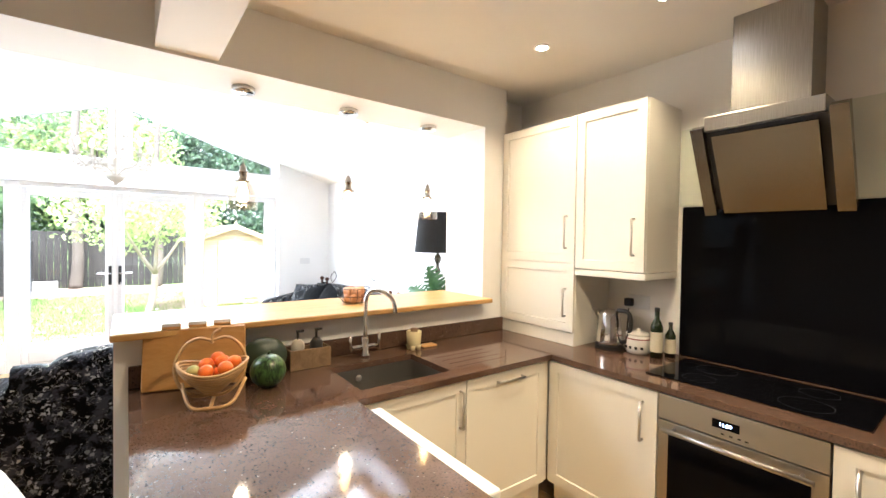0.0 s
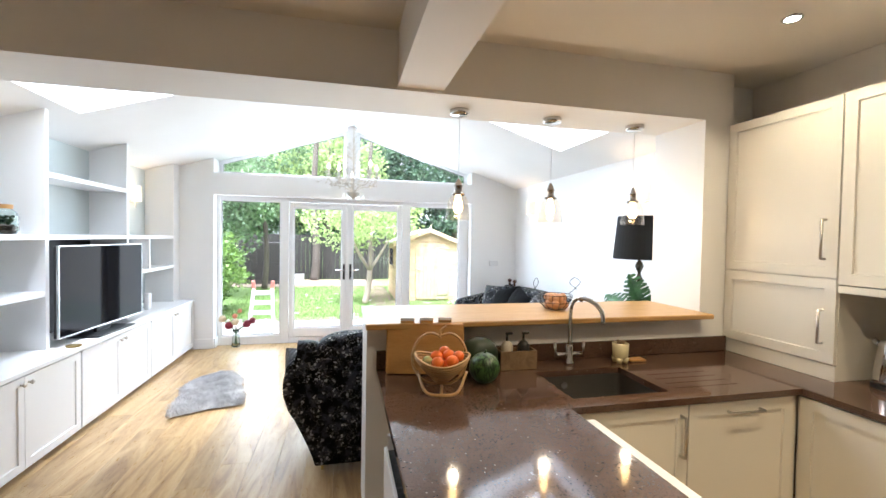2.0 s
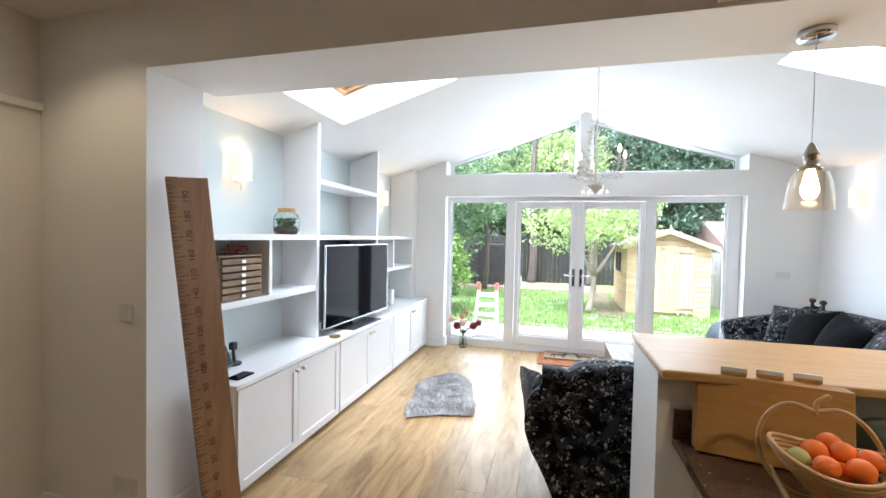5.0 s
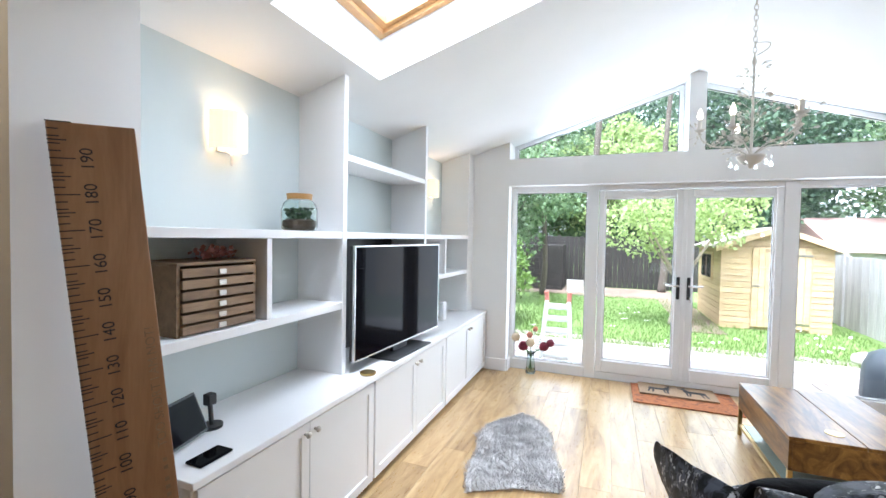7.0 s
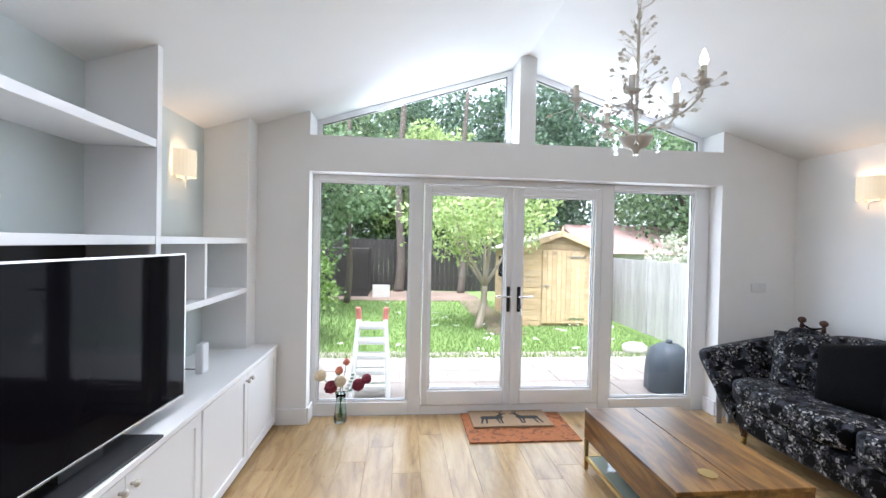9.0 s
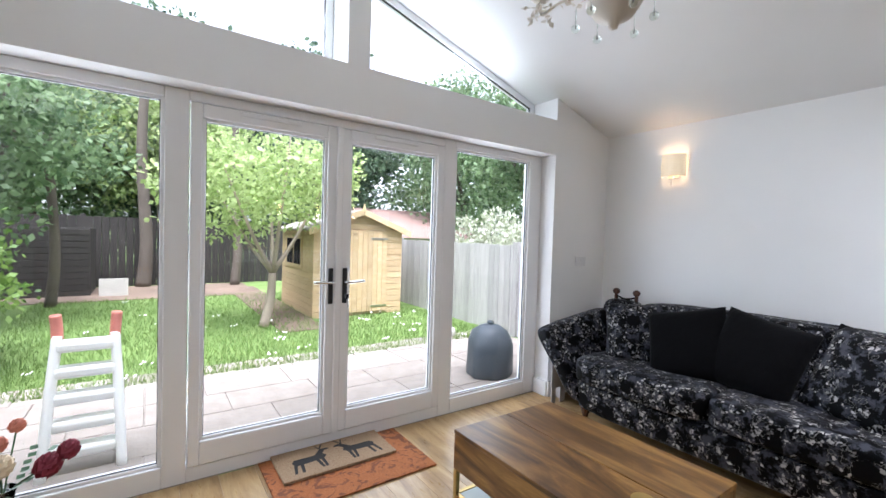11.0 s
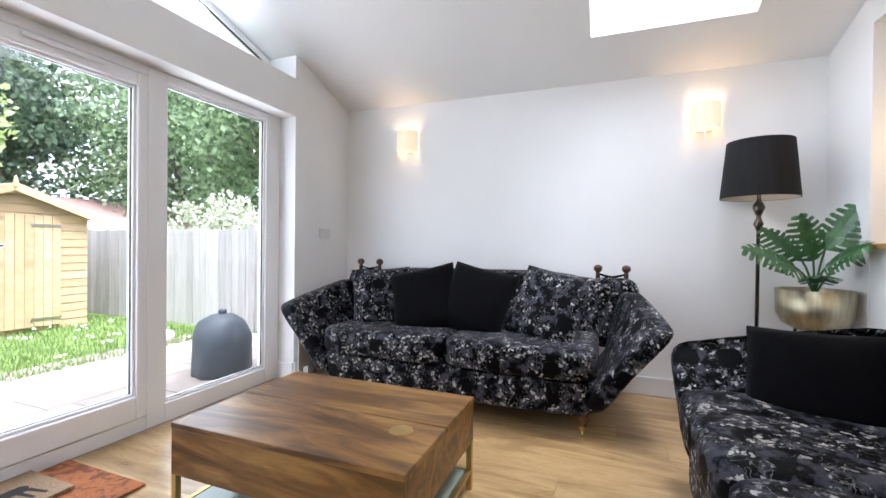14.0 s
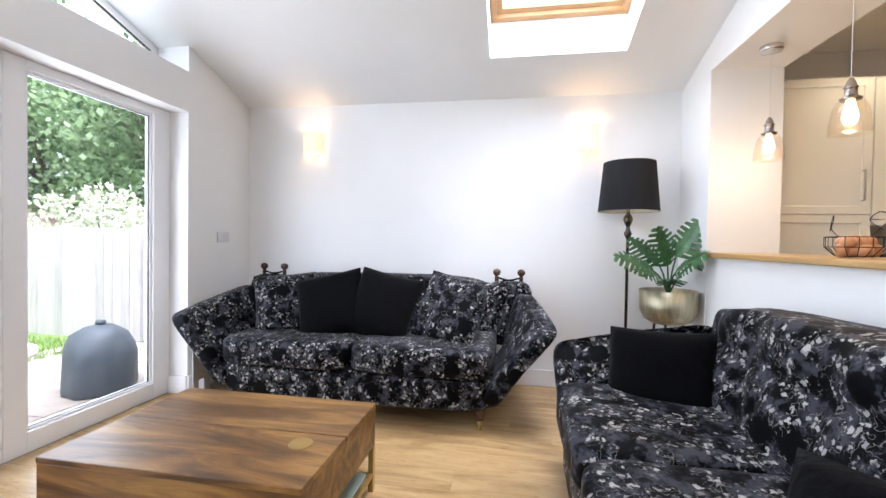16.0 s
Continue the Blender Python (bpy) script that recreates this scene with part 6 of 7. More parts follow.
for k in range(4):
    a = 2.6 + k * 0.45
    part("motif", boxed(2.68 + 0.0705 * math.cos(a) - 0.006, 2.68 + 0.0705 * math.cos(a) + 0.006, 1.285 + 0.0705 * math.sin(a) - 0.006, 1.285 + 0.0705 * math.sin(a) + 0.006, WT + 0.03, WT + 0.045), BLACK_PLASTIC, tin, "small dark motif")
for x, y, h, r in ((2.66, 1.165, 0.285, 0.033), (2.74, 1.125, 0.20, 0.028)):
    b = thing("oil_bottle", (x, y, WT), "dark green glass oil bottle with a pale label", "bottle", "bottles by the hob")
    part("glass", lathe(bmesh.new(), (x, y, WT + 0.001), [(0.001, 0), (r, 0), (r, h * 0.62), (r * 0.75, h * 0.70), (r * 0.4, h * 0.78), (r * 0.38, h * 0.94), (0.001, h * 0.94)], 22), BOTTLE_GLASS, b, smooth=True)
    part("label", lathe(bmesh.new(), (x, y, WT + h * 0.12), [(r + 0.0006, 0), (r + 0.0006, h * 0.4), (r - 0.001, h * 0.4), (r - 0.001, 0)], 22, True), painted("paper_label", (0.55, 0.50, 0.38), 0.7), b, "pale paper label")
    part("cap", cyl(bmesh.new(), (x, y, WT + h * 0.93), (x, y, WT + h), r * 0.42, seg=14), BLACK_PLASTIC, b)

boards = thing("chopping_boards", (0.46, 2.07, WT), "set of bamboo chopping boards standing against the low wall", "chopping boards")
for i, (tilt, dy) in enumerate(((9, 0.0), (9, 0.018), (9, 0.036))):
    bm = boxed(-0.195, 0.195, -0.006, 0.006, 0.0, 0.262, 0.004)
    for v in bm.verts:
        if abs(v.co.x) > 0.18 and v.co.z > 0.24:
            v.co.z -= 0.012
    box(bm, -0.13 + i * 0.10, -0.06 + i * 0.10, -0.006, 0.006, 0.252, 0.275, 0.003)
    bm.transform(Matrix.Translation((0.468, 2.06 + dy, WT + 0.003)) @ Matrix.Rotation(radians(-12), 4, "Z") @ Matrix.Rotation(radians(-tilt), 4, "X"))
    b = part("board", bm, BOARD_WOOD, boards)
    bm = boxed(-0.128 + i * 0.10, -0.062 + i * 0.10, -0.0065, 0.0065, 0.262, 0.277, 0.002)
    bm.transform(Matrix.Translation((0.468, 2.06 + dy, WT + 0.003)) @ Matrix.Rotation(radians(-12), 4, "Z") @ Matrix.Rotation(radians(-tilt), 4, "X"))
    part("tab", bm, SOCKET_WHITE, b, "pale index tab")

# folding apple-shaped fruit basket
BASK = Vector((0.505, 1.905, WT))
basket = thing("fruit_basket", tuple(BASK), "slatted wooden apple-shaped basket", "basket")


def apple(t, s):
    """Outline of an apple, a dip at the top and bottom."""
    r = 1 - 0.22 * math.exp(-((t - math.pi / 2) / 0.35) ** 2) - 0.10 * math.exp(-((t - 1.5 * math.pi) / 0.3) ** 2)
    return Vector((s * r * math.cos(t), 0, s * 1.0 * r * math.sin(t)))


SHRINK = Matrix.Translation(BASK) @ Matrix.Scale(0.88, 4) @ Matrix.Translation(-BASK)
TB = SHRINK @ Matrix.Translation(BASK + Vector((0, 0.0, 0.148))) @ Matrix.Rotation(radians(-14), 4, "Z") @ Matrix.Rotation(radians(-20), 4, "X")
bm = bmesh.new()
tube(bm, [TB @ apple(2 * math.pi * i / 48, 0.145) for i in range(49)], 0.0065, 8)
tube(bm, smooth_line([TB @ Vector((0, 0, 0.10)), TB @ Vector((0.005, 0, 0.14)), TB @ Vector((0.035, 0, 0.165))]), 0.007, 8)
part("frame", bm, BASKET_WOOD, basket, "bent wooden apple outline", True)
TC = SHRINK @ Matrix.Translation(BASK + Vector((0.0, -0.06, 0.105))) @ Matrix.Rotation(radians(-14), 4, "Z")
for k in range(8):
    t = k / 7
    r = 0.138 - 0.075 * t ** 1.6
    pts = [TC @ Vector((r * math.cos(a) * 1.02, r * math.sin(a) * 0.92, 0.058 - 0.092 * t + 0.018 * math.cos(2 * a))) for a in [2 * math.pi * i / 36 for i in range(37)]]
    part("slat", tube(bmesh.new(), pts, 0.0062, 6), BASKET_WOOD, basket, smooth=True)
part("bottom", lathe(bmesh.new(), TC @ Vector((0, 0, -0.04)), [(0.001, 0), (0.053, 0), (0.055, 0.006), (0.001, 0.008)], 20), BASKET_WOOD, basket)
bm = bmesh.new()
tube(bm, smooth_line([TC @ Vector((-0.13, 0.05, -0.03)), TC @ Vector((-0.08, -0.08, -0.092)), TC @ Vector((0, -0.11, -0.098)), TC @ Vector((0.08, -0.08, -0.092)), TC @ Vector((0.13, 0.05, -0.03))]), 0.007, 8)
tube(bm, [TC @ Vector((0, -0.11, -0.098)), TC @ Vector((0, 0.08, -0.098))], 0.007, 8)
part("foot", bm, BASKET_WOOD, basket, smooth=True)
ORANGE = painted("orange_peel", (0.80, 0.17, 0.012), 0.45, 0.12, 0.3, 300)
LIME = painted("pale_green_fruit", (0.42, 0.43, 0.16), 0.5, 0.2)
for dx, dy, dz, r, mat, nm in ((-0.075, -0.02, -0.015, 0.030, LIME, "pear"), (-0.03, 0.025, -0.005, 0.036, ORANGE, "orange"), (0.035, 0.035, 0.0, 0.037, ORANGE, "orange"), (-0.022, -0.058, -0.012, 0.034, ORANGE, "orange"), (0.052, -0.045, -0.008, 0.036, ORANGE, "orange"), (0.085, 0.01, 0.004, 0.033, ORANGE, "orange"), (0.02, -0.01, -0.04, 0.034, ORANGE, "orange"), (0.012, 0.065, 0.012, 0.034, ORANGE, "orange")):
    c = TC @ Vector((dx, dy, dz + 0.06))
    bm = bmesh.new()
    bmesh.ops.create_uvsphere(bm, u_segments=18, v_segments=12, radius=r * 0.8, matrix=Matrix.Translation(c) @ Matrix.Diagonal((1, 1, 0.94, 1)))
    solid(nm, bm, mat, "ripe orange in the fruit basket" if nm == "orange" else "pale green fruit in the fruit basket", "fruit", "fruit in the basket", smooth=True)
MELON = material("watermelon_rind", (0.03, 0.09, 0.02), 0.35)
n = Nodes(MELON)
v = n.coords((1, 1, 0.25), "Position")
n.color(n.ramp(n.noise(v, 42, 3, 0.6, 1.5), [(0.42, (0.008, 0.028, 0.008)), (0.58, (0.07, 0.15, 0.04))]))
bm = bmesh.new()
bmesh.ops.create_uvsphere(bm, u_segments=28, v_segments=18, radius=0.074, matrix=Matrix.Translation((0.725, 1.90, WT + 0.072)) @ Matrix.Diagonal((1, 1, 0.98, 1)))
cyl(bm, (0.725, 1.90, WT + 0.14), (0.73, 1.895, WT + 0.158), 0.006, 0.004, 8)
solid("watermelon", bm, MELON, "small striped dark green watermelon", "fruit", smooth=True)
# Plain rounded stand-in for a dark leafy thing behind the watermelon.
bm = bmesh.new()
bmesh.ops.create_uvsphere(bm, u_segments=24, v_segments=14, radius=0.085, matrix=Matrix.Translation((0.75, 2.07, WT + 0.09)) @ Matrix.Diagonal((1.25, 0.8, 1.05, 1)))
solid("squash", bm, painted("dark_leafy_green", (0.02, 0.035, 0.02), 0.4, 0.3), "dark green rounded stand-in for leaves behind the watermelon", "vegetable", smooth=True)
crate = thing("soap_crate", (0.95, 2.09, WT), "old wooden crate holding soap bottles by the sink", "crate")
x0, x1, y0, y1 = 0.865, 1.07, 2.045, 2.14
for a, b, c, d in ((x0, x1, y0, y0 + 0.010), (x0, x1, y1 - 0.010, y1), (x0, x0 + 0.010, y0 + 0.010, y1 - 0.010), (x1 - 0.010, x1, y0 + 0.010, y1 - 0.010)):
    part("side", boxed(a, b, c, d, WT + 0.001, WT + 0.10, 0.002), CRATE_WOOD, crate)
part("bottom", boxed(x0 + 0.01, x1 - 0.01, y0 + 0.01, y1 - 0.01, WT + 0.001, WT + 0.01), CRATE_WOOD, crate)
for x, mat, lab in ((0.915, painted("grey_soap_bottle", (0.40, 0.36, 0.30), 0.3), "grey soap pump bottle in the crate"), (1.01, BLACK_PLASTIC, "dark soap pump bottle in the crate")):
    b = thing("soap_bottle", (x, 2.09, WT + 0.011), lab, "bottle")
    part("bottle", lathe(bmesh.new(), (x, 2.09, WT + 0.011), [(0.001, 0), (0.03, 0), (0.032, 0.01), (0.032, 0.11), (0.02, 0.13), (0.012, 0.135), (0.001, 0.135)], 20), mat, b, smooth=True)
    bm = bmesh.new()
    cyl(bm, (x, 2.09, WT + 0.146), (x, 2.09, WT + 0.185), 0.006, seg=10)
    box(bm, x - 0.008, x + 0.03, 2.083, 2.097, WT + 0.18, WT + 0.192, 0.003)
    part("pump", bm, BLACK_PLASTIC, b)
brush_pot = thing("brush_holder", (1.60, 2.08, WT), "cream ceramic tooth-shaped brush holder", "brush holder")
bm = lathe(bmesh.new(), (1.60, 2.08, WT + 0.02), [(0.03, 0), (0.042, 0.02), (0.046, 0.09), (0.04, 0.092), (0.036, 0.03), (0.001, 0.02)], 22)
for dx, dy in ((-0.02, -0.02), (0.02, -0.02), (0.02, 0.02), (-0.02, 0.02)):
    cyl(bm, (1.60 + dx, 2.08 + dy, WT + 0.001), (1.60 + dx, 2.08 + dy, WT + 0.03), 0.012, 0.02, 10)
part("pot", bm, painted("cream_glaze", (0.70, 0.62, 0.36), 0.25), brush_pot, smooth=True)
bm = bmesh.new()
cyl(bm, (1.60, 2.08, WT + 0.05), (1.605, 2.085, WT + 0.125), 0.022, seg=14)
part("brush", bm, CRATE_WOOD, brush_pot, "brown brush head")
solid("sponge", boxed(1.66, 1.76, 2.06, 2.12, WT + 0.001, WT + 0.014, 0.006), BOARD_WOOD, "small wooden dish beside the brush holder", "dish")

egg = thing("egg_basket", (1.37, 2.42, 1.137), "wire hen basket full of brown eggs on the bar", "egg basket")
bm = bmesh.new()
for z, r in ((0.004, 0.065), (0.045, 0.102), (0.09, 0.102)):
    tube(bm, [(1.37 + r * math.cos(a), 2.42 + r * math.sin(a), 1.14 + z) for a in [2 * math.pi * i / 24 for i in range(25)]], 0.002, 5)
for k in range(14):
    a = 2 * math.pi * k / 14
    tube(bm, [(1.37 + r * math.cos(a), 2.42 + r * math.sin(a), 1.14 + z) for z, r in ((0.004, 0.065), (0.045, 0.102), (0.09, 0.102))], 0.0017, 5)
for s, c in ((1, 1.48), (-1, 1.26)):
    tube(bm, smooth_line([(c - s * 0.02, 2.42, 1.23), (c + s * 0.03, 2.42, 1.27), (c + s * 0.05, 2.40, 1.31), (c + s * 0.02, 2.42, 1.335), (c - s * 0.0, 2.44, 1.30), (c + s * 0.04, 2.42, 1.26)]), 0.002, 5)
part("wire", bm, BLACK_METAL, egg, "dark wire frame")
EGGSHELL = painted("brown_eggshell", (0.58, 0.29, 0.14), 0.5, 0.15)
for k in range(16):
    a, lev = k * 2.4, k // 8
    r = (0.065 if lev == 0 else 0.055) * (0.35 + 0.65 * ((k % 8) / 7))
    bm = bmesh.new()
    bmesh.ops.create_uvsphere(bm, u_segments=14, v_segments=10, radius=0.0265, matrix=Matrix.Translation((1.37 + r * math.cos(a), 2.42 + r * math.sin(a), 1.17 + lev * 0.038)) @ Matrix.Rotation(k, 4, "X") @ Matrix.Diagonal((1, 1, 1.25, 1)))
    solid("egg", bm, EGGSHELL, "brown hen's egg in the wire basket", "egg", "eggs in the basket", smooth=True)

# chair by the dining side
chair = thing("dining_chair", (-0.95, 1.0, 0), "black metal chair with a curved wooden back rail", "chair")
cx, cy = -1.0, 1.05
for s in (-1, 1):
    bm = bmesh.new()
    tube(bm, smooth_line([(cx + s * 0.24, cy - 0.24, 0.66), (cx + s * 0.245, cy - 0.02, 0.71), (cx + s * 0.215, cy + 0.17, 0.87), (cx + s * 0.15, cy + 0.215, 0.885), (cx + s * 0.09, cy + 0.22, 0.87)]), 0.016, 10)
    part("arm", bm, BLACK_METAL, chair, "black bent tube arm", True)
    part("leg", tube(bmesh.new(), [(cx + s * 0.24, cy - 0.22, 0.66), (cx + s * 0.23, cy - 0.25, 0.0)], 0.014, 10), BLACK_METAL, chair, smooth=True)
    part("leg", tube(bmesh.new(), [(cx + s * 0.20, cy + 0.19, 0.86), (cx + s * 0.23, cy + 0.27, 0.0)], 0.014, 10), BLACK_METAL, chair, smooth=True)
part("seat", soft(bmesh.new(), cx, cy - 0.02, 0.455, 0.46, 0.46, 0.03, 5, 6), BOARD_WOOD, chair, "wooden seat")
part("seat_rail", boxed(cx - 0.235, cx + 0.235, cy - 0.012, cy + 0.012, 0.42, 0.445), BLACK_METAL, chair)
part("back_rail", boxed(cx - 0.095, cx + 0.095, cy + 0.205, cy + 0.23, 0.76, 0.865, 0.01), BOARD_WOOD, chair, "curved wooden back rail")
chair.matrix_basis = Matrix.Translation((0.03, 0.05, 0)) @ Matrix.Diagonal((1, 1, 0.90, 1)) @ chair.matrix_basis

# grey-white bag beside the sofa
bag = thing("paper_bag", (1.99, 6.21, 0), "pale grey cut-out cardboard stand beside the sofa", "bag")
CARD = painted("grey_card", (0.46, 0.45, 0.45), 0.7, 0.08)
side = part("side", boxed(1.90, 2.08, 6.202, 6.212, 0.13, 0.40, 0.002), CARD, bag, "grey card panel, its round hole drawn as a black disc")
# Black disc drawn for the hole's darkness; the card is not cut.
part("hole", cyl(bmesh.new(), (2.03, 6.2005, 0.32), (2.03, 6.2015, 0.32), 0.022, seg=20), BLACK_PLASTIC, side, "black disc standing for the dark of the hole")
for x0, x1 in ((1.905, 1.955), (2.01, 2.075)):
    part("leg", boxed(x0, x1, 6.202, 6.212, 0.001, 0.13, 0.002), CARD, bag)
part("flap", boxed(2.07, 2.08, 6.212, 6.30, 0.001, 0.38, 0.002), CARD, bag)

# ---- garden ----
GZ = -0.12
solid("ground", boxed(-300, 300, 6.70, 500, GZ - 0.3, GZ), GRASS, "lawn with daisies running to the end of the garden", "lawn", kind="structure")
solid("soil_bed", boxed(-5, 1.3, 14.6, 17.0, GZ, GZ + 0.012), SOIL, "bare soil strip along the back fence", "soil", kind="structure")
solid("path", boxed(0.75, 1.42, 10.3, 16.0, GZ, GZ + 0.014), SOIL, "worn earth path beside the shed", "path", kind="structure")


def plank_wall(name, label, x0, y0, x1, y1, z0, z1, mat, board=0.13, t=0.018, cat="fence"):
    f = thing(name, ((x0 + x1) / 2, (y0 + y1) / 2, z0), label, cat)
    d = Vector((x1 - x0, y1 - y0, 0))
    L = d.length
    d.normalize()
    ang = math.atan2(d.y, d.x)
    n = int(L / board)
    me = mesh_of(boxed(0, board - 0.008, -t / 2, t / 2, 0, z1 - z0, 0.002, 1), "board", mat)
    for i in range(n):
        b = new("board", me)
        b.parent = f
        b.matrix_parent_inverse = world_of(f).inverted()
        b.matrix_basis = Matrix.Translation(Vector((x0, y0, z0 + random.uniform(-0.012, 0.012))) + d * (i * board)) @ Matrix.Rotation(ang, 4, "Z") @ Matrix.Rotation(random.uniform(-0.05, 0.05), 4, "Z")
    for k in range(int(L / 1.9) + 1):
        p = Vector((x0, y0, 0)) + d * min(L, k * 1.9)
        part("post", boxed(p.x - 0.05, p.x + 0.05, p.y - 0.05 + 0.05 * abs(d.x), p.y + 0.05 + 0.05 * abs(d.x), z0, z1 + 0.05, 0.004), mat, f)
    for z in (z0 + 0.25, z1 - 0.25):
        bm = boxed(0, L, 0.012, 0.05, z - 0.04, z + 0.04)
        bm.transform(Matrix.Translation((x0, y0, 0)) @ Matrix.Rotation(ang, 4, "Z"))
        part("rail", bm, mat, f)
    return f


plank_wall("fence", "weathered grey close-board garden fence, lightened for the sun on it", 3.95, 18, 3.7, 6.8, GZ, 1.28, SUNLIT_FENCE_WOOD)
plank_wall("fence", "fence at the end of the garden, tree shade put into its dark colour", -6, 17.2, 3.9, 17.2, GZ, 1.62, SHADE_DARK_FENCE, 0.16)
plank_wall("fence", "fence along the garden side, in the same shade-darkened colour", -4.6, 6.9, -4.9, 17.0, GZ, 1.5, SHADE_DARK_FENCE, 0.16)

# shed
shed = thing("garden_shed", (2.27, 12.5, GZ), "honey-coloured shiplap garden shed with an apex roof", "shed")
sx0, sx1, sy0, sy1, ez, pz = 1.45, 3.19, 11.12, 13.2, 1.46, 1.80
xm = (sx0 + sx1) / 2
part("carcass", boxed(sx0 + 0.02, sx1 - 0.02, sy0 + 0.02, sy1 - 0.02, GZ, ez), SHED_WOOD, shed)
bm = bmesh.new()
for y in (sy0 + 0.02, sy1 - 0.02):
    bm.faces.new([bm.verts.new(p) for p in ((sx0 + 0.02, y, ez), (sx1 - 0.02, y, ez), (xm, y, pz - 0.02))])
part("gable", bm, SHED_WOOD, shed)
nb = 14
for i in range(nb + 4):
    z = GZ + i * (ez - GZ) / nb
    h = (ez - GZ) / nb - 0.006
    k = max(0, (z + h - ez) / (pz - ez)) * (sx1 - sx0) / 2
    if sx0 + k < sx1 - k - 0.1:
        bm = boxed(sx0 + k, sx1 - k, sy0, sy0 + 0.018, z, z + h, 0.003, 1)
        bm.transform(Matrix.Translation((0, sy0, z)) @ Matrix.Rotation(radians(-3), 4, "X") @ Matrix.Translation((0, -sy0, -z)))
        part("weatherboard", bm, SHED_WOOD, shed)
    if i < nb:
        for x in (sx0, sx1 - 0.018):
            part("weatherboard", boxed(x, x + 0.018, sy0 + 0.02, sy1, z, z + h, 0.003, 1), SHED_WOOD, shed)
d = part("door", boxed(1.95, 2.85, sy0 - 0.03, sy0 - 0.008, GZ + 0.06, 1.42, 0.003), SHED_WOOD, shed, "tongue-and-groove shed door")
for k in range(9):
    part("door_board", boxed(1.952 + k * 0.0995, 1.952 + k * 0.0995 + 0.095, sy0 - 0.042, sy0 - 0.03, GZ + 0.065, 1.435, 0.003, 1), SHED_WOOD, d)
for z in (0.02, 1.28):
    part("hinge", boxed(2.51, 2.85, sy0 - 0.050, sy0 - 0.042, z, z + 0.04), NICKEL, d, "grey strap hinge")
part("bolt", boxed(1.95, 2.10, sy0 - 0.054, sy0 - 0.042, 0.70, 0.73), NICKEL, d)
for s in (-1, 1):
    bm = bmesh.new()
    e = xm + s * (0.12 + (sx1 - sx0) / 2)
    ze = ez - 0.12 * (pz - ez) / ((sx1 - sx0) / 2)
    q = [(xm, pz), (e, ze), (e, ze + 0.03), (xm, pz + 0.03)]
    lo = [bm.verts.new((x, sy0 - 0.12, z)) for x, z in q]
    hi = [bm.verts.new((x, sy1 + 0.1, z)) for x, z in q]
    bm.faces.new(lo)
    bm.faces.new(hi)
    for i in range(4):
        bm.faces.new((lo[i], lo[(i + 1) % 4], hi[(i + 1) % 4], hi[i]))
    part("roof", bm, FELT, shed, "felted roof slope")
    bm = bmesh.new()
    lo = [bm.verts.new((x, sy0 - 0.14, z)) for x, z in ((xm, pz + 0.035), (e, ze + 0.035), (e, ze - 0.07), (xm, pz - 0.07))]
    hi = [bm.verts.new((v.co.x, sy0 - 0.12, v.co.z)) for v in lo]
    bm.faces.new(lo)
    bm.faces.new(hi)
    for i in range(4):
        bm.faces.new((lo[i], lo[(i + 1) % 4], hi[(i + 1) % 4], hi[i]))
    part("bargeboard", bm, SHED_WOOD, shed, "pale bargeboard")
part("finial", lathe(bmesh.new(), (xm, sy0 - 0.13, pz - 0.02), [(0.001, 0), (0.028, 0.0), (0.03, 0.06), (0.012, 0.13), (0.001, 0.15)], 8), SHED_WOOD, shed, "pointed timber finial")
win = part("window", boxed(sx0 - 0.03, sx0 - 0.002, 11.75, 12.75, 0.72, 1.32, 0.004), SHED_WOOD, shed, "shed side window")
for y in (11.80, 12.28):
    part("pane", boxed(sx0 - 0.036, sx0 - 0.03, y, y + 0.42, 0.78, 1.26), BLACK_GLASS, win)

# neighbour's roof beyond the fence
house = thing("neighbour_roof", (7.4, 18.6, GZ), "low neighbouring outbuilding with a red tiled roof", "outbuilding")
part("wall", boxed(5.4, 9.5, 16.2, 21, GZ, 1.3), STONE, house)
bm = bmesh.new()
v = [bm.verts.new(p) for p in ((5.2, 16.0, 1.3), (9.7, 16.0, 1.3), (9.7, 18.6, 2.35), (5.2, 18.6, 2.35), (5.2, 21.2, 1.3), (9.7, 21.2, 1.3))]
bm.faces.new(v[:4])
bm.faces.new((v[3], v[2], v[5], v[4]))
bm.faces.new((v[0], v[3], v[4]))
bm.faces.new((v[1], v[5], v[2]))
bm.faces.new((v[0], v[1], v[5], v[4]))
part("roof", bm, ROOF_TILE, house, "red tiled roof")


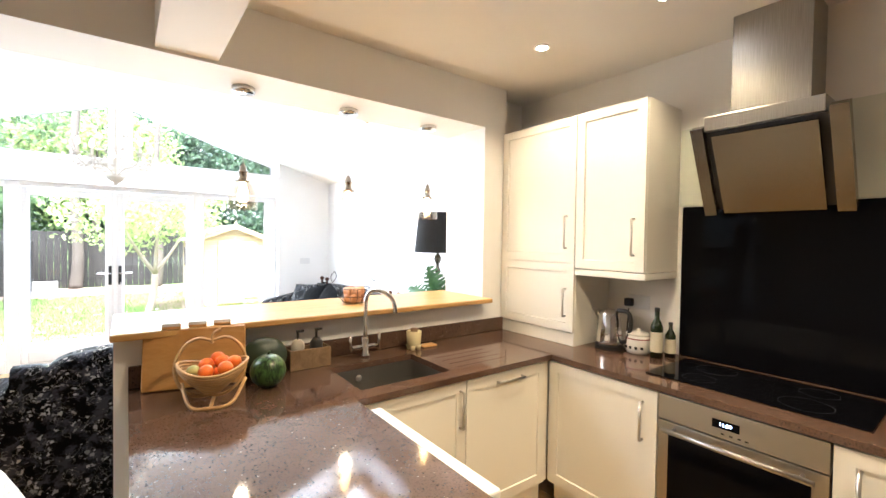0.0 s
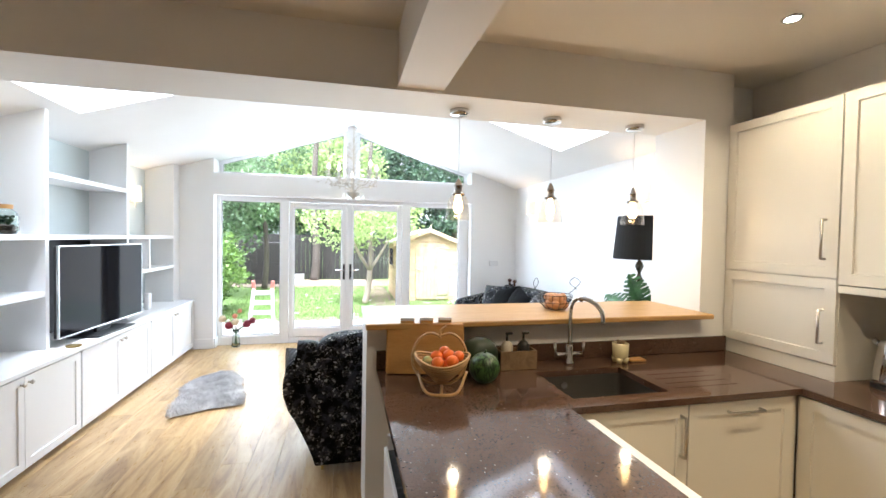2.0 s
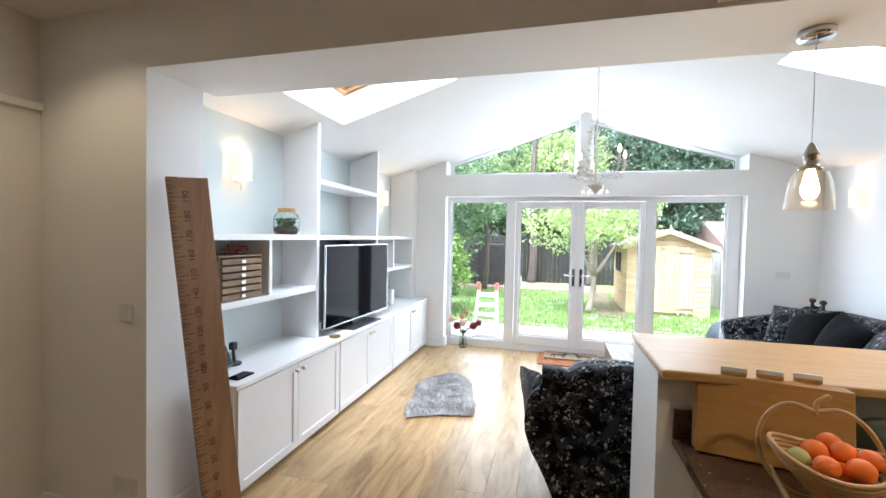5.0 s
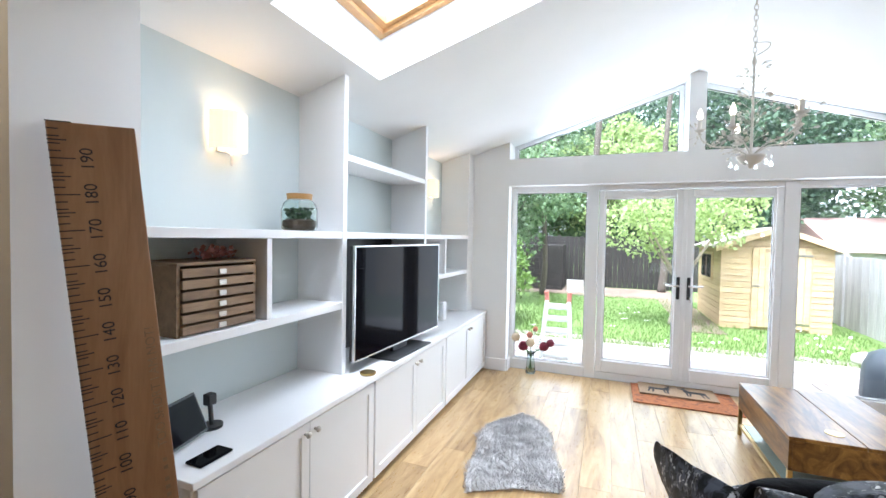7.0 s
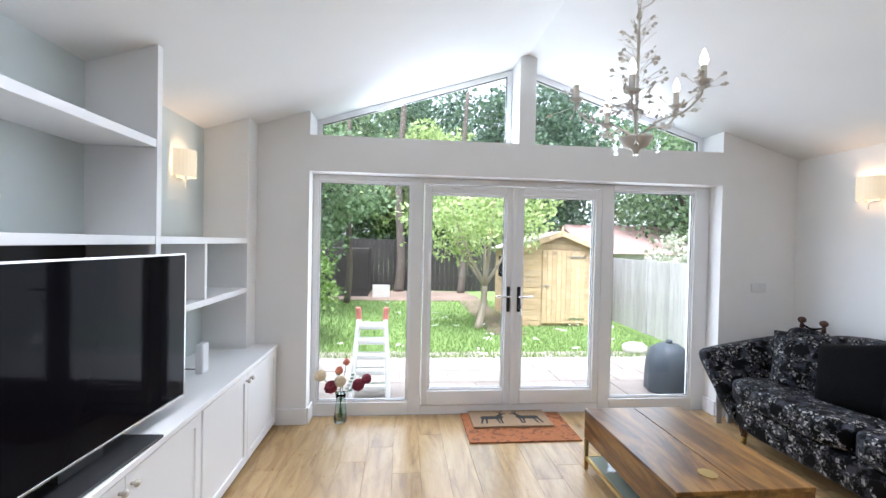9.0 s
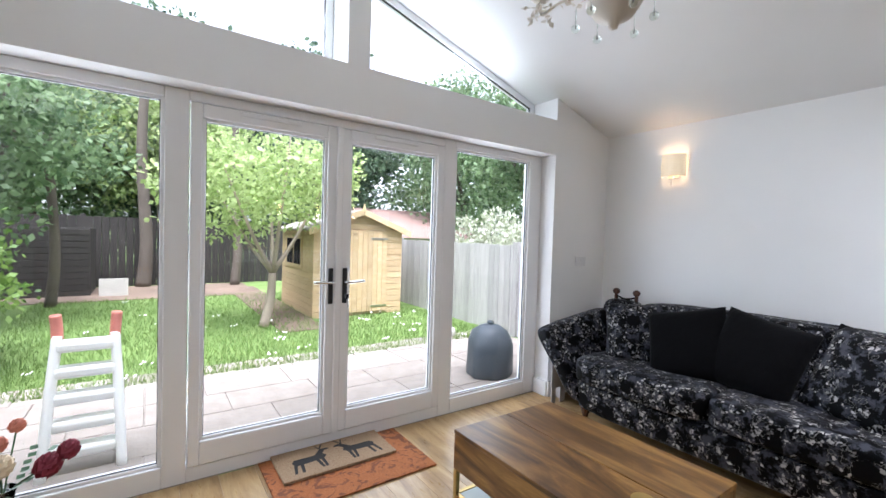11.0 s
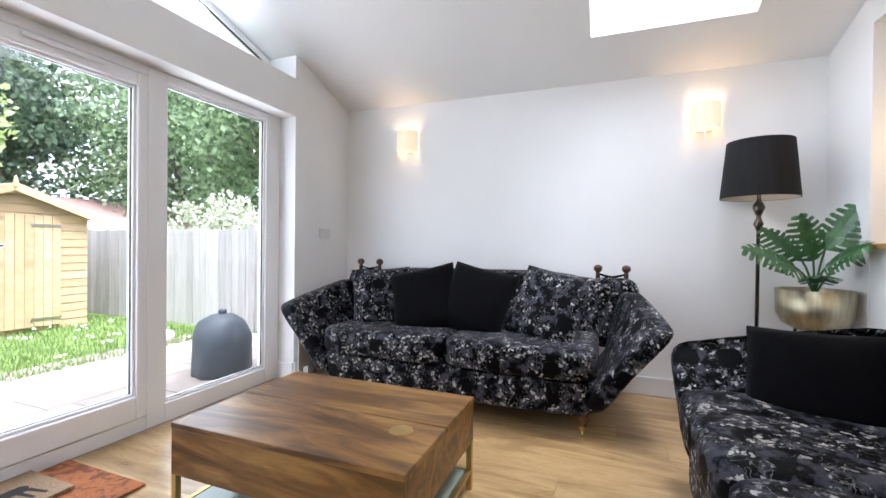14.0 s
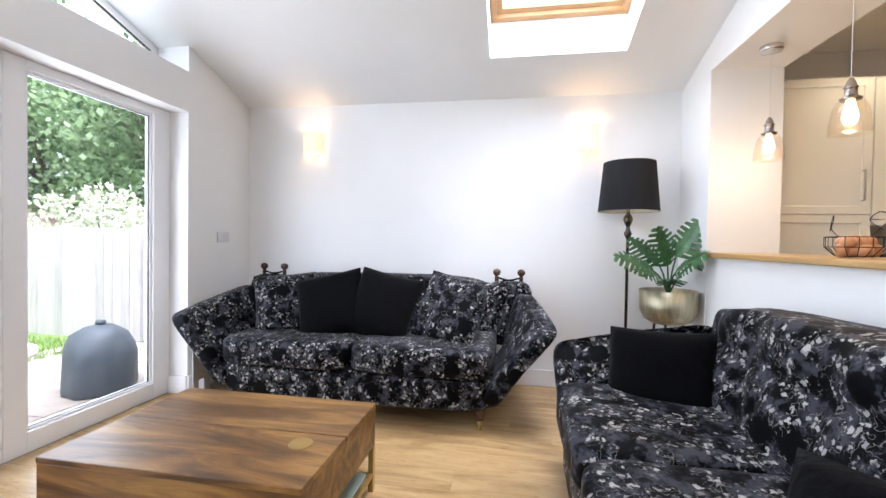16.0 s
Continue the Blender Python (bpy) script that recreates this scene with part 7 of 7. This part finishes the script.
# foliage
def leaves(name, clumps, per, size, mat, spread, parent=None, squash=0.75):
    """Many small folded leaves gathered in clumps."""
    rng = np.random.default_rng(len(clumps) * 7 + per)
    c = np.repeat(np.array(clumps, float), per, axis=0)
    d = rng.normal(0, 1, c.shape)
    d /= np.linalg.norm(d, axis=1)[:, None]
    r = spread * rng.random(len(c)) ** 0.45
    p = c + d * r[:, None] * np.array((1, 1, squash))
    u = rng.normal(0, 1, c.shape) + d * 0.8
    u /= np.linalg.norm(u, axis=1)[:, None]
    w = np.cross(u, rng.normal(0, 1, c.shape))
    w /= np.linalg.norm(w, axis=1)[:, None]
    s = (size * rng.uniform(0.6, 1.3, len(c)))[:, None]
    quad = np.stack([p, p + u * s * 0.5 + w * s * 0.32, p + u * s, p + u * s * 0.5 - w * s * 0.32], 1).reshape(-1, 3)
    me = bpy.data.meshes.new(name)
    idx = np.arange(len(quad)).reshape(-1, 4)
    me.from_pydata(quad.tolist(), [], idx.tolist())
    me.materials.append(mat)
    ob = new(name, me)
    if parent:
        ob.parent = parent
        ob.matrix_parent_inverse = world_of(parent).inverted()
    return tagged(ob, kind="stuff" if parent else "")


def tree(label, base, height, crown, clump_n, per, size, mat, bark, trunk_r, limbs, spread, seed, crown_low=0.35, category="tree", lean=0.0):
    rng = random.Random(seed)
    t = thing("tree", base, label, category)
    b = Vector(base)
    bm = bmesh.new()
    fork = b + Vector((lean + rng.uniform(-0.04, 0.04), 0, height * crown_low))
    tube(bm, smooth_line([b, b + (fork - b) * 0.5 + Vector((0.04, 0.02, 0)), fork], 5), trunk_r, 9, trunk_r * 0.75)
    cl = []
    c = b + Vector((0, 0, height - crown[2]))
    for k in range(limbs):
        a = 2 * math.pi * k / limbs + rng.uniform(-0.3, 0.3)
        e = c + Vector((crown[0] * 0.65 * math.cos(a), crown[1] * 0.65 * math.sin(a), crown[2] * rng.uniform(-0.2, 0.6)))
        tube(bm, smooth_line([fork, fork + (e - fork) * 0.45 + Vector((0, 0, -0.08)), e], 5), trunk_r * 0.55, 7, trunk_r * 0.12)
    part("trunk", bm, bark, t, smooth=True)
    for k in range(clump_n):
        while True:
            q = Vector((rng.uniform(-1, 1), rng.uniform(-1, 1), rng.uniform(-1, 1)))
            if 0.2 < q.length < 1:
                break
        q = q * (0.8 + 0.3 * rng.random())
        cl.append(c + Vector((q.x * crown[0], q.y * crown[1], q.z * crown[2])))
    leaves("crown", cl, per, size, mat, spread, t)
    return t


tree("small fruit tree with pale spring leaves on the lawn", (0.60, 10.85, GZ), 3.25, (1.5, 1.25, 0.92), 74, 75, 0.095, PALE_LEAF, PALE_BARK, 0.078, 5, 0.34, 3, 0.26, lean=0.14)
tree("dark evergreen tree beyond the fence", (4.6, 20.5, GZ), 9.0, (3.2, 2.5, 4.0), 210, 105, 0.20, DARK_LEAF, BARK, 0.25, 8, 0.75, 5)
tree("dark evergreen tree beyond the fence", (0.2, 21.5, GZ), 9.0, (3.2, 2.5, 4.2), 210, 105, 0.20, DARK_LEAF, BARK, 0.25, 8, 0.75, 6)
tree("broad leafy tree behind the back fence", (-3.6, 19.5, GZ), 8.5, (3.4, 2.5, 3.9), 210, 105, 0.18, LEAF, BARK, 0.22, 8, 0.75, 7)
tree("broad leafy tree in the neighbouring garden", (10.0, 18.0, GZ), 8.0, (3.2, 3.0, 3.8), 170, 105, 0.18, LEAF, BARK, 0.22, 8, 0.8, 8)
tree("leafy tree in the neighbouring garden", (7.6, 11.5, GZ), 6.5, (2.2, 2.2, 2.6), 150, 95, 0.15, LEAF, BARK, 0.18, 7, 0.6, 9)
tree("tall pale-leaved tree behind the back fence", (-0.6, 18.6, GZ), 6.2, (2.8, 1.2, 2.0), 140, 95, 0.15, PALE_LEAF, BARK, 0.16, 7, 0.55, 10)
tree("leafy tree at the side of the garden", (-3.3, 12.6, GZ), 4.6, (1.9, 1.9, 1.7), 130, 95, 0.12, LEAF, BARK, 0.10, 7, 0.45, 11, 0.3)
tree("white blossoming shrub beyond the fence", (4.9, 10.4, GZ), 1.95, (0.9, 0.9, 0.5), 45, 80, 0.09, BLOSSOM_LEAF, BARK, 0.05, 5, 0.25, 12, 0.4, "shrub")
tree("bright green shrub by the side fence", (-2.75, 9.6, GZ), 2.0, (0.75, 1.2, 1.0), 70, 90, 0.08, BUSH_LEAF, BARK, 0.04, 6, 0.3, 13, 0.2, "shrub")
tree("bright green shrub by the patio", (-2.9, 8.1, GZ), 1.5, (0.6, 0.7, 0.75), 50, 90, 0.07, BUSH_LEAF, BARK, 0.03, 6, 0.28, 14, 0.2, "shrub")
hedge = []
rr = random.Random(4)
for i in range(200):
    hedge.append((rr.uniform(-12, 16), 23.5 + rr.uniform(-0.8, 0.8), rr.uniform(0.5, 8.5)))
tagged(leaves("backdrop_woodland", hedge, 80, 0.30, DARK_LEAF, 1.1), "dark green woodland behind the gardens", "woodland", kind="stuff")
for x, y, r in ((-1.0, 16.9, 0.17), (1.05, 16.6, 0.13), (-2.35, 14.2, 0.09)):
    solid("bare_tree", tube(bmesh.new(), smooth_line([(x, y, GZ), (x + 0.06, y, 1.0), (x - 0.05, y, 3.5), (x + 0.1, y, 6.5)]), r, 10, r * 0.5), BARK, "bare grey tree near the back fence", "tree", smooth=True)

# daisies and tufts
bm = bmesh.new()
for k in range(42):
    x, y = random.uniform(-2.5, 3.4), 8.8 + 5.5 * random.random() ** 1.6
    for j in range(4):
        a, q = random.uniform(0, 6.28), Vector((x + random.gauss(0, 0.05), y + random.gauss(0, 0.05), GZ + 0.05))
        u, w = Vector((0.014, 0, 0.006)), Vector((0, 0.014, 0.006))
        bm.faces.new([bm.verts.new(p) for p in (q - u, q - w, q + u, q + w)])
solid("daisies", bm, painted("daisy_white", (0.8, 0.8, 0.76), 0.7), "white daisies scattered over the lawn", "flowers", kind="stuff")
rr = random.Random(8)
verts, faces = [], []
for k in range(26000):
    x, y = rr.uniform(-2.6, 3.6), 8.72 + 6.0 * rr.random() ** 1.8
    h, a = rr.uniform(0.03, 0.085), rr.uniform(0, 6.28)
    dx, dy = 0.006 * math.cos(a), 0.006 * math.sin(a)
    lx, ly = rr.gauss(0, 0.02), rr.gauss(0, 0.02)
    i = len(verts)
    verts += [(x - dx, y - dy, GZ), (x + dx, y + dy, GZ), (x + lx, y + ly, GZ + h)]
    faces.append((i, i + 1, i + 2))
me = bpy.data.meshes.new("grass_blades")
me.from_pydata(verts, [], faces)
me.materials.append(BLADE)
tagged(new("grass_blades", me), "rough spring grass blades on the lawn", "grass", kind="stuff")

# garden things
slide = thing("toy_ladder", (-1.2, 7.25, GZ), "white plastic toy slide steps with red hand grips", "toy slide")
for s in (-1, 1):
    bm = bmesh.new()
    tube(bm, smooth_line([(-1.2 + s * 0.19, 7.12, GZ), (-1.2 + s * 0.165, 7.24, 0.35), (-1.2 + s * 0.14, 7.32, 0.70)]), 0.028, 10)
    side = part("rail", bm, SLIDE_WHITE, slide, smooth=True)
    part("grip", tube(bmesh.new(), smooth_line([(-1.2 + s * 0.14, 7.32, 0.68), (-1.2 + s * 0.145, 7.33, 0.76), (-1.2 + s * 0.15, 7.32, 0.83)]), 0.03, 10), RED_PLASTIC, side, "faded red grip", True)
for k in range(5):
    z = GZ + 0.10 + k * 0.155
    t = (z - GZ) / 0.9
    part("step", boxed(-1.2 - 0.17 + 0.03 * t, -1.2 + 0.17 - 0.03 * t, 7.14 + 0.16 * t, 7.27 + 0.16 * t, z, z + 0.065, 0.02), SLIDE_WHITE, slide)
bbq = thing("covered_barbecue", (2.19, 7.32, GZ), "covered barbecue under a grey weatherproof cover, tinted blue for its reflection", "barbecue")
bm = lathe(bmesh.new(), (2.19, 7.32, GZ), [(0.001, 0.001), (0.235, 0.001), (0.25, 0.05), (0.252, 0.33), (0.24, 0.39), (0.19, 0.49), (0.11, 0.55), (0.001, 0.57)], 36)
for v in bm.verts:
    fold = noise.noise(Vector((v.co.x * 9, v.co.y * 9, v.co.z * 3)))
    v.co.x += (v.co.x - 2.19) * 0.13 * fold
    v.co.y += (v.co.y - 7.32) * 0.13 * fold
part("cover", bm, COVER, bbq, smooth=True)
part("knob", soft(bmesh.new(), 2.19, 7.32, GZ + 0.58, 0.07, 0.07, 0.05, 2.5, 4), COVER, bbq, smooth=True)
bm = soft(bmesh.new(), 2.75, 9.0, GZ + 0.07, 0.36, 0.28, 0.20, 2.6, 6, wrinkle=0.2)
solid("boulder", bm, STONE, "pale rounded stone at the lawn edge", "stone", smooth=True)
bm = boxed(-1.75, -1.25, 15.3, 15.34, GZ, 0.25)
bm.transform(Matrix.Translation((0, 0, 0.012)))
solid("leaning_board", bm, STONE, "pale panel leaning at the end of the garden", "panel")
lean_to = thing("dark_shed", (-2.6, 16.2, GZ), "low timber store by the back fence, in the shade-darkened fence colour", "shed")
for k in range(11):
    part("weatherboard", boxed(-3.3, -1.9, 15.5, 15.53, GZ + k * 0.13, GZ + k * 0.13 + 0.12, 0.004, 1), SHADE_DARK_FENCE, lean_to)
part("body", boxed(-3.28, -1.92, 15.53, 16.8, GZ, 1.32), SHADE_DARK_FENCE, lean_to)

# outside faces of the house, closing the place behind the garden doors
solid("wall_outer", boxed(-8, -2.65, 6.55, 6.75, GZ, 3.2), STONE, "rendered outside wall of the house", "wall", kind="structure")
solid("wall_outer", boxed(2.98, 9, 6.55, 6.75, GZ, 3.2), STONE, "rendered outside wall of the house", "wall", kind="structure")

# ---- pieces: patio slabs and floor boards ----
pat = solid("patio", boxed(-4.4, 3.65, 6.72, 8.74, GZ - 0.05, GZ + 0.006), PAVING, "pale stone patio outside the garden doors", "patio", kind="structure")
slab_mesh = {}
y = 6.74
row = 0
while y < 8.7:
    h = 0.5 if row % 2 else 0.44
    x = -4.35 + (0.3 if row % 2 else 0)
    while x < 3.6:
        w = (0.6, 0.45, 0.75)[(row * 7 + int(x * 3)) % 3]
        w = min(w, 3.63 - x)
        if w > 0.1:
            key = (round(w, 2), h)
            if key not in slab_mesh:
                slab_mesh[key] = mesh_of(boxed(0, w - 0.009, 0, h - 0.009, 0, 0.012, 0.004, 1), "paving_slab", PAVING)
            s = new("paving_slab", slab_mesh[key])
            s.parent = pat
            s.location = (x, y, GZ + 0.006 + random.uniform(-0.002, 0.003))
        x += w
    y += h
    row += 1

board_mesh = {}
rr = random.Random(21)
W = 0.189
x = KXL
while x < KXR - 0.01:
    w = min(W, KXR - x)
    y = KYB - rr.uniform(0, 1.6)
    while y < 6.495:
        L = rr.choice((1.2, 1.5, 1.8, 2.1))
        a, b = max(y, KYB), min(y + L, 6.495)
        if b - a > 0.05:
            key = (round(w, 3), round(b - a, 2))
            if key not in board_mesh:
                board_mesh[key] = mesh_of(boxed(0.0004, w - 0.0004, 0.0004, b - a - 0.0004, -0.02, 0, 0.0012, 1), "floor_board", OAK_FLOOR)
            p = new("floor_board", board_mesh[key])
            p.parent = floor
            p.location = (x, a, 0)
        y += L
    x += W
